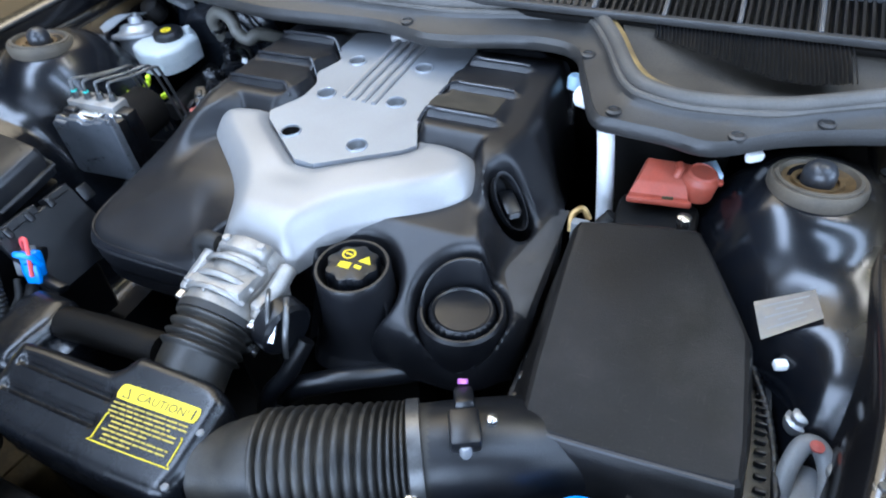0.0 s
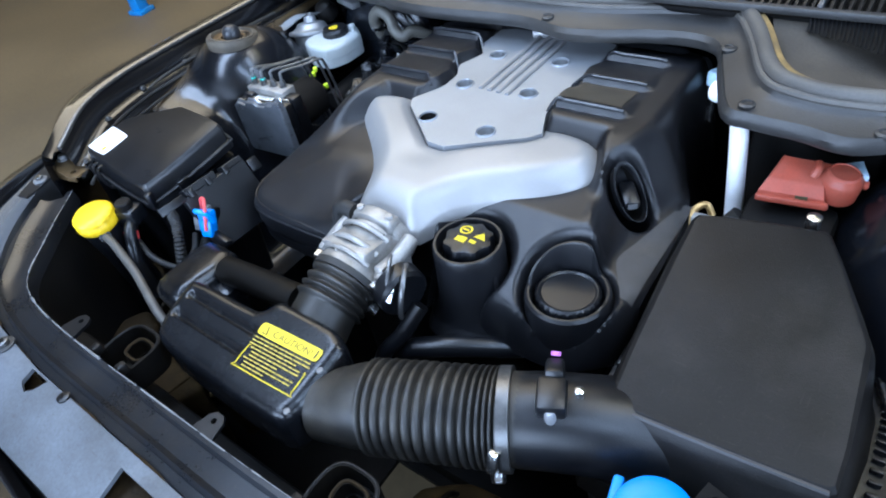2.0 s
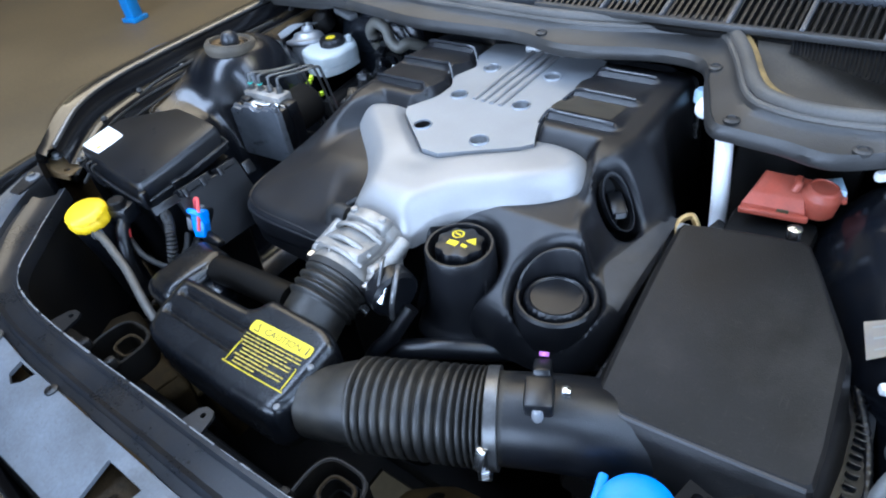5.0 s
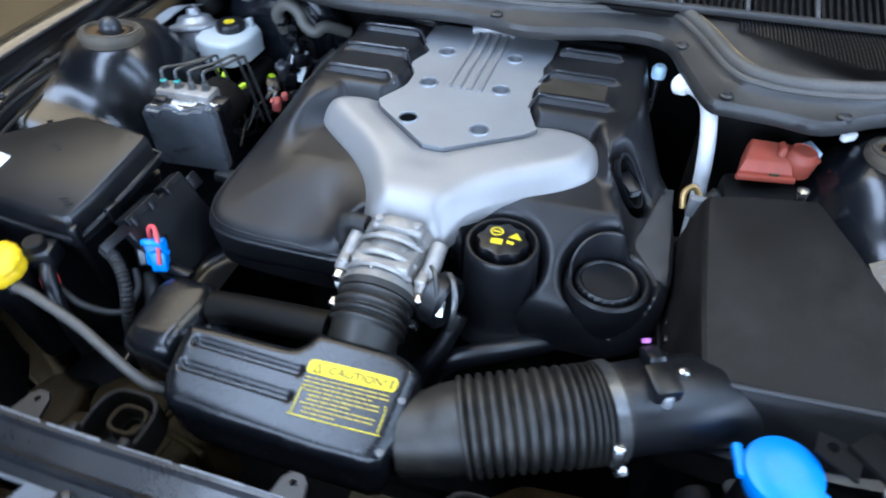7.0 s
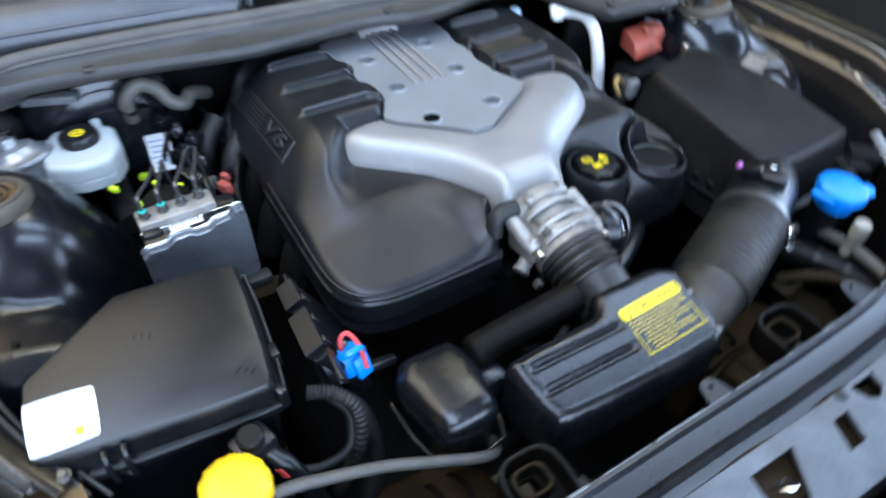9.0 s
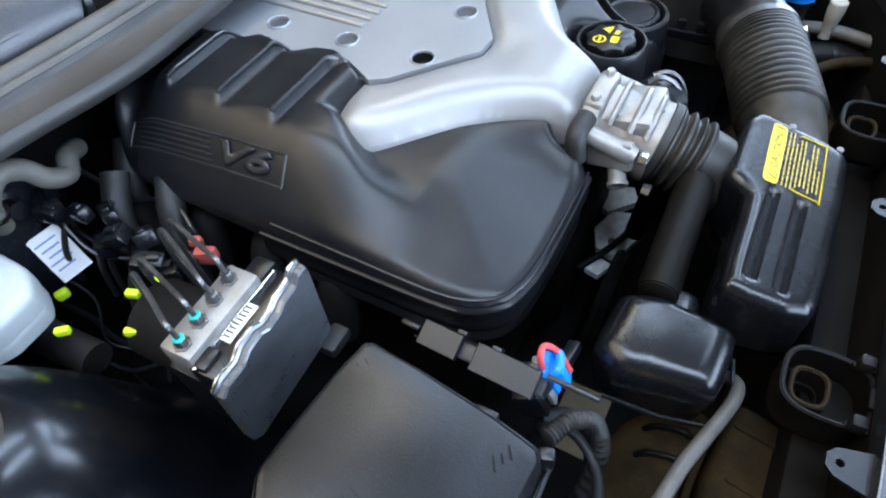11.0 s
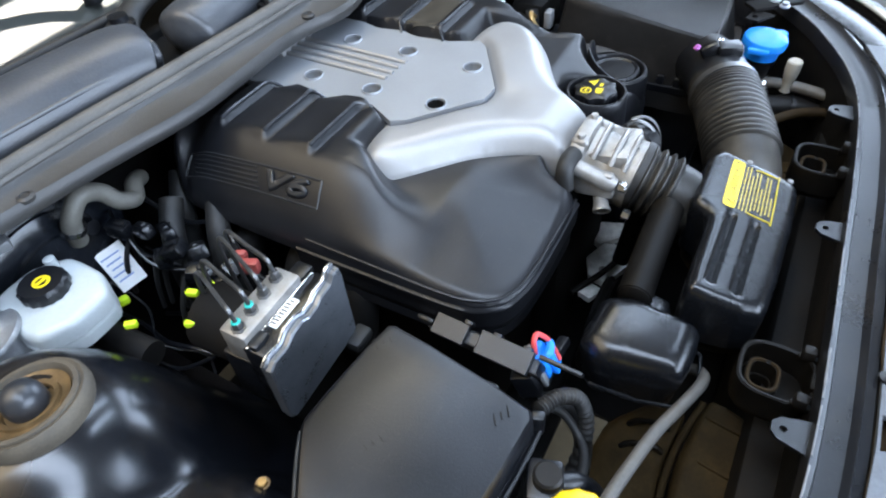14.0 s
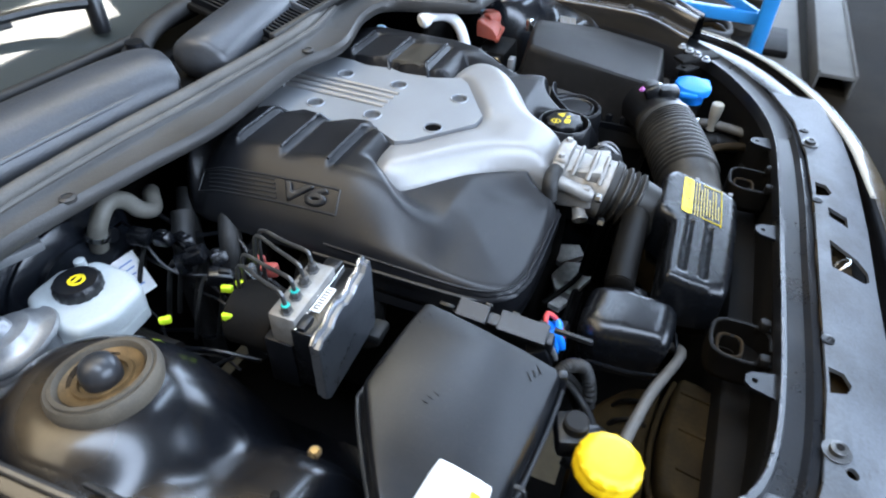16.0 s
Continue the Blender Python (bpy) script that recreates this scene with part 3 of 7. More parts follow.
def tower_h(side, x, y):
    """Height of the strut tower and the shelf beside it."""
    cy = 0.802
    u = np.abs(x)
    r = np.hypot((u - 0.548) * np.where(u < 0.548, 0.97, 0.8), (y - cy) * np.where(y > cy, 0.75, 0.90))
    z = (0.933 if side < 0 else 0.927) - 0.36 * ss(0.050, 0.225, r) - 0.010 * ss(0.046, 0.062, r)
    z = z - (0.035 if side > 0 else 0.010) * ss(0.10, 0.125, r) * ss(0.76, 0.70, y)
    z = z + (0.012 if side > 0 else 0.0) * np.exp(-((y - 0.645 - 0.3 * (u - 0.5)) / 0.026) ** 2) * ss(0.61, 0.55, u) * ss(0.42, 0.48, u)
    shelf = 0.900 - 0.02 * ss(0.72, 0.64, y) - 0.18 * ss(0.64, 0.50, y)
    z = np.maximum(z, np.where(u > 0.55, shelf - 0.45 * np.clip(0.592 - u, 0, 1), 0))
    near = 0.455 if side < 0 else 0.490 + 0.45 * (0.69 - y)
    low = 0.853 + 0.30 * (u - 0.49) - 0.60
    z = np.maximum(z, 0.60 + low * ss(0.735, 0.680, y) * ss(near - (0.060 if side < 0 else 0.018), near + (0.045 if side < 0 else 0.012), u) * (ss(0.50, 0.62, y) if side < 0 else ss(0.605, 0.645, y)))
    return np.maximum(z, 0.60)


def tower(side):
    poly = rounded([(side * 0.345, 0.50), (side * 0.345, 1.10), (side * 0.645, 1.10), (side * 0.645, 0.50)], 1, 0.1)
    return field(poly, 0.006, lambda x, y, d: tower_h(side, x, y), 0.45, 10)


TOWER = {}
for side in (-1, 1):
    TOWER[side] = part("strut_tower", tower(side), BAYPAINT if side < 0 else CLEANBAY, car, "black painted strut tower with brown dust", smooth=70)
    cx, cy = side * 0.548, 0.802
    if side < 0:
        cx, cy = -0.543, 0.798
    m = Matrix.Translation((cx, cy, 0.934 if side < 0 else 0.928)) @ turn(-3 * side, 'Y') @ turn(-8, 'X')
    mount = thing("strut_mount", (cx, cy, 0.905), "dusty round strut top mount with a dark knob on the tower", "strut mount", "strut mounts")
    part("rubber_ring", lathe([(0.033, -0.010), (0.045, -0.012), (0.047, -0.004), (0.0465, 0.003), (0.044, 0.0065), (0.041, 0.0055), (0.0405, 0.008), (0.037, 0.0085), (0.034, 0.004), (0.033, -0.010)], m, 40, caps=False), RUSTY, mount, "dusty grey-brown rubber ring")
    dish = part("dish", lathe([(0.001, 0.0), (0.019, 0.0), (0.020, 0.003), (0.024, 0.004), (0.025, 0.001), (0.029, 0.001), (0.0335, 0.0045), (0.0335, -0.010)], m, 36), RUSTDISH, mount, "rusty zinc dish")
    part("knob", lathe([(0.0155, -0.004), (0.0165, 0.006), (0.0160, 0.013), (0.0130, 0.0195), (0.0080, 0.0230), (0.0005, 0.0245)], m, 24), KNOB, dish, "dark rubber dome")

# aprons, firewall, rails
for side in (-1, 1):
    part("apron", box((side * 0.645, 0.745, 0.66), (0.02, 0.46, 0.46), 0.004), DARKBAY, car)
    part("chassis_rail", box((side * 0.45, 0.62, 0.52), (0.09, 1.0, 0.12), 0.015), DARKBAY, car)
part("firewall", box((0, 1.13, 0.66), (1.30, 0.02, 0.62), 0.004), DARKBAY, car, "grimy firewall, coloured near-black for the bay's shade")
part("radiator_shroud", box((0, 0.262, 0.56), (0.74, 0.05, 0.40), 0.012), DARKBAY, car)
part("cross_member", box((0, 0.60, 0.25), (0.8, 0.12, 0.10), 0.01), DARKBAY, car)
# Unseen dark sheet added to hide the floor and stop its bounce light.
part("floor_blocker", panel([(-0.72, 0.12), (0.72, 0.12), (0.72, 1.15), (-0.72, 1.15)], 0.26, 0.27, [[(-0.10, 0.44), (0.03, 0.44), (0.03, 0.52), (-0.10, 0.52)]]), DARKBAY, car)

# radiator support panel across the front
IN = [(-0.52, 0.41), (-0.470, 0.355), (-0.434, 0.319), (-0.385, 0.273), (-0.329, 0.253), (-0.223, 0.246), (-0.025, 0.248), (0.11, 0.250), (0.255, 0.257), (0.347, 0.276), (0.43, 0.312), (0.504, 0.358), (0.608, 0.449)]
OUT = [(-0.575, 0.355), (-0.525, 0.300), (-0.475, 0.262), (-0.42, 0.225), (-0.34, 0.206), (-0.225, 0.198), (-0.025, 0.198), (0.11, 0.198), (0.255, 0.205), (0.365, 0.222), (0.46, 0.258), (0.545, 0.31), (0.66, 0.41)]


IN, OUT = [(x, y + 0.009) for x, y in IN], [(x, y + 0.011) for x, y in OUT]


def ribbon(rows):
    """A sheet through rows of points."""
    rows = [smooth_path(r, 5) for r in rows]
    bm = bmesh.new()
    vs = [[bm.verts.new(p) for p in r] for r in rows]
    for a, b in zip(vs, vs[1:]):
        for k in range(len(a) - 1):
            bm.faces.new((a[k], a[k + 1], b[k + 1], b[k]))
    return bm


def mixrow(a, b, t, z):
    return [(p[0] + (q[0] - p[0]) * t, p[1] + (q[1] - p[1]) * t, z) for p, q in zip(a, b)]


slam = ribbon([mixrow(IN, OUT, t, z) for t, z in ((0.0, 0.838), (0.0, 0.852), (0.03, 0.860), (0.14, 0.860), (0.20, 0.852), (0.6, 0.850), (0.72, 0.856), (0.80, 0.845), (1.0, 0.843), (1.04, 0.70))])
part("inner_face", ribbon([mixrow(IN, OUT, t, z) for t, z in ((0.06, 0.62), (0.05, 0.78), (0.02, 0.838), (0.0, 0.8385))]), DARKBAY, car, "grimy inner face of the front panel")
part("front_panel", slam, FRONTPAINT, car, "black radiator support panel with a scuffed raised edge", smooth=50)
rng = random.Random(12)
edge_line = smooth_path([(x, y - 0.002, 0.8606) for x, y in IN], 24)
k = 0
while k < len(edge_line) - 4:
    n = rng.randint(2, 9)
    part("scuff", tube(edge_line[k:k + n + 1], rng.uniform(0.0003, 0.0014), 5, 1), BAREEDGE, car, "bare worn streak along the edge")
    k += n + rng.randint(0, 2)
# mounting tabs and slots
for tx, ty, a in ((0.021, 0.268, 0), (-0.246, 0.270, 8), (0.262, 0.282, -5)):
    tab = panel([(tx - 0.017, ty - 0.016), (tx + 0.017, ty - 0.016), (tx + 0.011, ty + 0.008), (tx + 0.005, ty + 0.014), (tx - 0.005, ty + 0.014), (tx - 0.011, ty + 0.008)],
                0.846, 0.850, [circle(tx, ty + 0.005, 0.0032, 10)])
    part("tab", tab, PLASTIC, car, "black mounting tab with a hole")

# grille cover in front of the panel
gout = [(x * 1.0, y - 0.075 - 0.01 * abs(x)) for x, y in OUT[2:11]]
gin = [(x, y - 0.002) for x, y in OUT[2:11]]
gpoly = [p for p in gin] + [p for p in gout[::-1]]
slots = [[(0.088, 0.163), (0.112, 0.163), (0.115, 0.190), (0.092, 0.190)],
         [(-0.020, 0.150), (-0.012, 0.143), (0.006, 0.143), (0.022, 0.155), (0.037, 0.192), (-0.020, 0.192)]]
slots += [[(cx - 0.016, 0.2045), (cx - 0.010, 0.188), (cx + 0.004, 0.182), (cx + 0.016, 0.190), (cx + 0.020, 0.2045)] for cx in (-0.215, 0.155)] + [circle(-0.320, 0.190, 0.006, 12)]
cover_sheet = panel(gpoly, 0.838, 0.843, slots)
bmesh.ops.subdivide_edges(cover_sheet, edges=[e for e in cover_sheet.edges if e.calc_length() > 0.05], cuts=2)
for v in cover_sheet.verts:
    v.co.z += 0.006 - max(0.0, 0.190 - v.co.y) * 0.35
grille_cover = thing("grille_cover", (0, 0.16, 0.80), "dusty grey plastic cover panel above the grille", "cover panel")
part("sheet", cover_sheet, GRILLE, grille_cover)
part("backing", box((0, 0.15, 0.73), (0.70, 0.05, 0.14), 0.01), DARKBAY, grille_cover)
part("grimy_ledge", box((0, 0.180, 0.822), (0.62, 0.045, 0.008), 0.002), GRIME, grille_cover)
for cx, cy in ((-0.155, 0.2035), (0.125, 0.2035), (0.33, 0.216)):
    pin = part("push_pin", lathe([(0.001, 0.0), (0.0075, 0.0), (0.007, 0.002), (0.004, 0.003), (0.001, 0.003)], Matrix.Translation((cx, cy, 0.849)), 16), PLASTIC, grille_cover)
    part("slot", box((cx, cy, 0.8522), (0.006, 0.0014, 0.0006), 0, turn(30 + 400 * cx)), DARKBAY, pin)
for cx, cy in ((-0.302, 0.203), (0.288, 0.209)):
    bolt = part("bolt", lathe([(0.001, 0.0), (0.013, 0.0), (0.013, 0.0015), (0.008, 0.0022), (0.008, 0.007), (0.006, 0.008), (0.001, 0.008)], Matrix.Translation((cx, cy, 0.8495)), 24), BRAKE, grille_cover, "dull steel bolt with a washer")
    part("socket", lathe([(0.0042, 0.0), (0.0042, 0.0006), (0.0005, 0.0006)], Matrix.Translation((cx, cy, 0.8573)), 6), DARKBAY, bolt)
part("latch", tube([(0.000, 0.178, 0.824), (0.006, 0.170, 0.836), (0.014, 0.166, 0.840), (0.018, 0.174, 0.832), (0.012, 0.180, 0.822)], 0.0022, 8, 4), STEEL, grille_cover, "bright bent wire catch")

rng = random.Random(77)
seam = smooth_path([(x, y - 0.003, 0.8475) for x, y in OUT[2:11]], 12)
k = 0
while k < len(seam) - 8:
    n = rng.randint(4, 9)
    part("seam_grime", tube(seam[k:k + n + 1], lambda t: 0.0008 + 0.0030 * math.sin(math.pi * t), 6, 2, flat=0.4), GRIME, grille_cover, "brown grime packed in the seam")
    k += n + rng.randint(0, 4)

# bumper skin; the pale edge tube paints that edge's bright reflection
BUMP = [(-0.80, 0.66), (-0.785, 0.40), (-0.69, 0.25), (-0.58, 0.17), (-0.47, 0.12), (-0.34, 0.085), (-0.18, 0.062), (0.0, 0.055), (0.18, 0.062), (0.34, 0.085), (0.47, 0.12), (0.58, 0.17), (0.69, 0.25), (0.785, 0.40), (0.80, 0.66)]
BIN = [(-0.745, 0.66), (-0.725, 0.41), (-0.64, 0.297), (-0.54, 0.224), (-0.44, 0.178), (-0.33, 0.145), (-0.18, 0.125), (0.0, 0.118), (0.18, 0.125), (0.33, 0.145), (0.44, 0.178), (0.54, 0.224), (0.64, 0.297), (0.725, 0.41), (0.745, 0.66)]
bump = ribbon([mixrow(BIN, BUMP, t, z) for t, z in ((0.0, 0.72), (0.0, 0.826), (0.1, 0.836), (0.5, 0.832), (0.9, 0.80), (1.1, 0.74), (1.35, 0.60), (1.3, 0.40), (1.1, 0.25))])
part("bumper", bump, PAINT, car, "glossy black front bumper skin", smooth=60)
part("bumper_edge", tube([(x, y, 0.842) for x, y in BIN[8:]], 0.004, 8, 6, flat=0.6), CREAM, car, "bumper skin edge with its bright reflection painted pale")

for side in (-1, 1):
    lamp = thing("headlamp", (side * 0.55, 0.30, 0.80), "headlamp lens beside the grille cover", "headlamp", "headlamps")
    a = [(side * x, y, 0.838) for x, y in ((0.40, 0.222), (0.50, 0.275), (0.585, 0.345), (0.655, 0.44), (0.68, 0.55))]
    b = [(side * x, y, 0.826) for x, y in ((0.37, 0.160), (0.47, 0.193), (0.56, 0.240), (0.65, 0.31), (0.715, 0.42))]
    # Left lens is coloured pale for its bright reflection; right one is black.
    part("lens", ribbon([[(x, y, z - 0.05) for x, y, z in a], a, [((p[0] + q[0]) / 2, (p[1] + q[1]) / 2, 0.842) for p, q in zip(a, b)], b, [(x, y, z - 0.10) for x, y, z in b]]), LENS if side < 0 else GLOSSY, lamp, smooth=60)

# ---- cowl, seal and windscreen ----
LO = [(-0.66, 0.955), (-0.609, 0.960), (-0.544, 0.965), (-0.463, 0.975), (-0.33, 0.957), (-0.2, 0.935), (-0.025, 0.943), (0.072, 0.920), (0.19, 0.948), (0.259, 0.938), (0.285, 0.874), (0.315, 0.797), (0.345, 0.788), (0.390, 0.784), (0.440, 0.776), (0.505, 0.815), (0.575, 0.842), (0.66, 0.865)]
UP = [(-0.68, 0.985), (-0.605, 0.988), (-0.514, 0.995), (-0.457, 1.015), (-0.305, 1.014), (-0.2, 1.006), (0.0, 0.99), (0.09, 1.0), (0.185, 1.020), (0.258, 1.03), (0.304, 0.972), (0.349, 0.873), (0.387, 0.842), (0.435, 0.837), (0.507, 0.854), (0.55, 0.872), (0.60, 0.90), (0.66, 0.93)]
cowl = thing("cowl_seal_carrier", (0, 0.99, 0.93), "weathered grey plastic carrier with a rubber bonnet seal across the bay", "cowl strip")
part("carrier", ribbon([mixrow(LO, UP, t, z) for t, z in ((0.05, 0.951), (0.0, 0.955), (-0.01, 0.964), (0.06, 0.970), (0.12, 0.966), (0.5, 0.970), (0.62, 0.974), (0.66, 0.982), (0.9, 0.984), (1.02, 0.978), (1.06, 0.93))]), COWL, cowl, smooth=45)
part("bonnet_seal", tube([(a[0] + (b[0] - a[0]) * 0.84, a[1] + (b[1] - a[1]) * 0.84, 0.986) for a, b in zip(LO, UP)], 0.0085, 10, 6), SEAL, cowl, "rough grey rubber bonnet seal")
part("seal_lip", tube([(a[0] + (b[0] - a[0]) * 0.70, a[1] + (b[1] - a[1]) * 0.70, 0.980) for a, b in zip(LO, UP)], 0.0045, 8, 6), SEAL, cowl)
for x, y in ((0.021, 0.952), (0.336, 0.808), (0.281, 0.925), (-0.40, 0.975), (0.462, 0.797), (0.544, 0.846)):
    part("screw", lathe([(0.001, -0.004), (0.010, -0.004), (0.0105, 0.001), (0.007, 0.003), (0.0065, 0.001), (0.0005, 0.001)], Matrix.Translation((x, y, 0.9695)) @ Matrix.Scale(0.85, 4), 16), COWL, cowl, "flat round fastener")

# open cowl trough behind the seal, sandy on one side
trough = field(rounded([(0.27, 1.10), (0.315, 0.975), (0.365, 0.865), (0.45, 0.845), (0.68, 0.93), (0.70, 1.16), (0.28, 1.16)], 1, 0.15), 0.010,
               lambda x, y, d: 0.955 + 0.030 * ss(0.93, 1.02, y - 0.10 * (x - 0.4)) - 0.05 * ss(1.0, 1.04, y))
part("sandy_trough", trough, TAN, cowl, "tan sand-covered cowl floor")
left_pan = box((-0.22, 1.12, 0.945), (1.02, 0.22, 0.03), 0.005)
part("cowl_floor", left_pan, DARKBAY, cowl)
mesh_panel = thing("cowl_grille", (0.45, 1.08, 0.98), "black slatted air intake grille below the windscreen", "grille")
part("tray", box((0.36, 1.065, 0.998), (0.74, 0.15, 0.010), 0.003, turn(14, 'X')), DARKBAY, mesh_panel)
for k in range(76):
    part("slat", box((0.0 + 0.0094 * k, 1.065, 1.008), (0.0036, 0.14, 0.010), 0.0, turn(14, 'X')), PLASTIC, mesh_panel)
for k in range(8):
    part("rib", box((0.095 + 0.087 * k, 1.065, 1.013), (0.006, 0.15, 0.012), 0.002, turn(14, 'X')), HUMP, mesh_panel)
part("front_bar", box((0.36, 0.990, 0.994), (0.74, 0.010, 0.010), 0.002), COWL, mesh_panel)
part("mid_bar", box((0.36, 1.065, 1.014), (0.74, 0.006, 0.010), 0.002, turn(14, 'X')), HUMP, mesh_panel)
ragged = random.Random(31)
mesh_low = [(0.350 + 0.0046 * k, float(np.interp(0.350 + 0.0046 * k, (0.350, 0.438, 0.487, 0.524, 0.57), (0.978, 0.936, 0.909, 0.907, 0.926))) + ragged.uniform(-0.003, 0.003), 0.9770) for k in range(48)]
part("mesh_band", ribbon([[(x, 0.990, 0.986) for x, y, z in mesh_low], mesh_low]), DARKBAY, mesh_panel, "torn edge of fine black mesh")
for k, (x, y, z) in enumerate(mesh_low):
    part("mesh_wire", tube([(x, 0.988, 0.9875), (x + 0.003, (0.988 + y) / 2, 0.9845), (x + 0.005, y - 0.002, 0.9785)], 0.0009, 4, 3), PLASTIC, mesh_panel)
part("gold_lip", tube([(a[0] + (b[0] - a[0]) * 1.04, a[1] + (b[1] - a[1]) * 1.04, 0.9845) for a, b in zip(LO[8:14], UP[8:14])], 0.0042, 8, 6, flat=0.7), GOLDLIP, cowl, "tan glue line behind the seal")

# rounded cowl covers and gasket on the other side
hump = thing("cowl_cover", (-0.36, 1.08, 0.96), "smooth dark plastic cowl cover beside the windscreen", "cowl cover", "cowl covers")
part("shell", tube([(-0.66, 1.090, 0.985), (-0.50, 1.085, 0.99), (-0.30, 1.068, 0.992), (-0.20, 1.055, 0.992), (-0.175, 1.05, 0.985)],
                   lambda t: 0.052 * (1 - max(0, (t - 0.86) / 0.14) ** 2 * 0.75), 24, 8, flat=0.75), HUMP, hump)
part("seam", tube([(-0.64, 1.041, 1.000), (-0.50, 1.038, 1.004), (-0.30, 1.021, 1.006), (-0.20, 1.010, 1.004)], 0.003, 8, 8), HUMP, hump)
part("end_lip", lathe([(0.016, 0.0), (0.022, 0.002), (0.024, 0.008), (0.020, 0.012)], along((-0.172, 1.05, 0.985), (-0.150, 1.048, 0.980)), 20, caps=False), HUMP, hump)
part("screw", lathe([(0.001, 0), (0.008, 0), (0.008, 0.003), (0.001, 0.004)], Matrix.Translation((-0.40, 1.074, 1.030)), 12), PLASTIC, hump)
hump = thing("cowl_cover", (0.03, 1.06, 0.96), "rough-surfaced dark cowl cover with a ribbed hose", "cowl cover", "cowl covers")
part("shell", tube([(-0.125, 1.035, 0.985), (-0.09, 1.04, 0.99), (0.02, 1.055, 0.995), (0.10, 1.065, 0.995), (0.13, 1.068, 0.99)],
                   lambda t: 0.042 * (1 - max(0, (0.18 - t) / 0.18) ** 2 * 0.6), 24, 8, flat=0.85), HUMP, hump)
part("ribbed_hose", tube([(0.12, 1.068, 0.99), (0.20, 1.082, 0.99), (0.27, 1.09, 0.985)], lambda t: 0.032 + 0.003 * math.sin(t * 60), 20, 28), HOSE, hump)
part("gasket", tube([(-0.165, 1.075, 0.985), (-0.13, 1.12, 1.0), (-0.06, 1.145, 1.008), (0.05, 1.155, 1.01), (0.2, 1.16, 1.01)], 0.016, 12, 10, flat=0.8), RUBBER, hump, "arched black rubber gasket")
part("bolt", lathe([(0.001, 0), (0.018, 0), (0.018, 0.004), (0.012, 0.006), (0.012, 0.014), (0.001, 0.015)], Matrix.Translation((-0.15, 1.105, 1.005)), 18), PLASTIC, hump)
ws = thing("windscreen", (0, 1.2, 1.0), "dark windscreen glass reflecting bright roof windows", "windscreen")
glass = ribbon([[(-0.70, 1.24, 0.985), (-0.35, 1.19, 0.985), (0.0, 1.172, 0.985), (0.35, 1.19, 0.985), (0.70, 1.24, 0.985)],
                [(-0.68, 1.50, 1.13), (-0.35, 1.45, 1.135), (0.0, 1.43, 1.137), (0.35, 1.45, 1.135), (0.68, 1.50, 1.13)],
                [(-0.62, 1.90, 1.34), (-0.35, 1.85, 1.345), (0.0, 1.83, 1.347), (0.35, 1.85, 1.345), (0.62, 1.90, 1.34)]])
part("pane", glass, GLASS, ws)
part("edge_trim", tube([(-0.70, 1.235, 0.99), (-0.35, 1.185, 0.99), (0.0, 1.167, 0.99), (0.35, 1.185, 0.99), (0.70, 1.235, 0.99)], 0.008, 10, 8), RUBBER, ws)
part("cabin_floor", box((0, 1.75, 0.90), (1.3, 1.0, 0.05), 0.01), DARKBAY, ws)
wiper = thing("wiper_arm", (-0.13, 1.2, 1.02), "black wiper arm lying along the windscreen", "wiper arm")
part("arm", tube([(-0.115, 1.20, 1.045), (-0.20, 1.235, 1.05), (-0.42, 1.28, 1.05), (-0.66, 1.31, 1.04)], lambda t: 0.008 - 0.003 * t, 8, 8), PLASTIC, wiper)
part("blade", tube([(-0.20, 1.26, 1.032), (-0.45, 1.30, 1.032), (-0.68, 1.34, 1.03)], 0.005, 6, 8), RUBBER, wiper)
part("pivot", lathe([(0.012, -0.04), (0.012, 0.0), (0.009, 0.008), (0.001, 0.01)], Matrix.Translation((-0.115, 1.20, 1.045)), 16), PLASTIC, wiper)

# ---- the engine ----
engine = thing("engine_block", (0.02, 0.8, 0.3), "grimy engine block under the cover, coloured near-black for shade", "engine block")
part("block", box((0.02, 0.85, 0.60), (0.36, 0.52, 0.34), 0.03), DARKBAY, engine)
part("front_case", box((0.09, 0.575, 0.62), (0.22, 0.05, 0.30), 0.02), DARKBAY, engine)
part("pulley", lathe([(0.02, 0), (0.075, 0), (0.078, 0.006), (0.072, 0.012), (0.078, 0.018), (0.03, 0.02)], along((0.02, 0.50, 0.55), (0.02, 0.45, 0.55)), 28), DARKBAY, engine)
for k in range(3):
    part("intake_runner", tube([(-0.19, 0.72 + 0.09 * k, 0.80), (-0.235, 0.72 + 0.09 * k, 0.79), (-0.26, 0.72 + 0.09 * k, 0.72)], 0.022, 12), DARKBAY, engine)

COV = rounded([(-0.2515, 0.64), (-0.2510, 0.595), (-0.2450, 0.562), (-0.228, 0.539), (-0.200, 0.5295), (-0.165, 0.527), (-0.12, 0.5265), (-0.046, 0.528), (-0.044, 0.575), (0.066, 0.580), (0.084, 0.548), (0.17, 0.532), (0.215, 0.528), (0.275, 0.532), (0.312, 0.575), (0.313, 0.66), (0.306, 0.76), (0.285, 0.83), (0.276, 0.90), (0.268, 1.04), (-0.245, 1.04), (-0.255, 0.85)], 3, 0.2)
COVD = sdf(COV)
CAP = (0.126, 0.572)
RES = (0.244, 0.580)
STEP = 0.0675
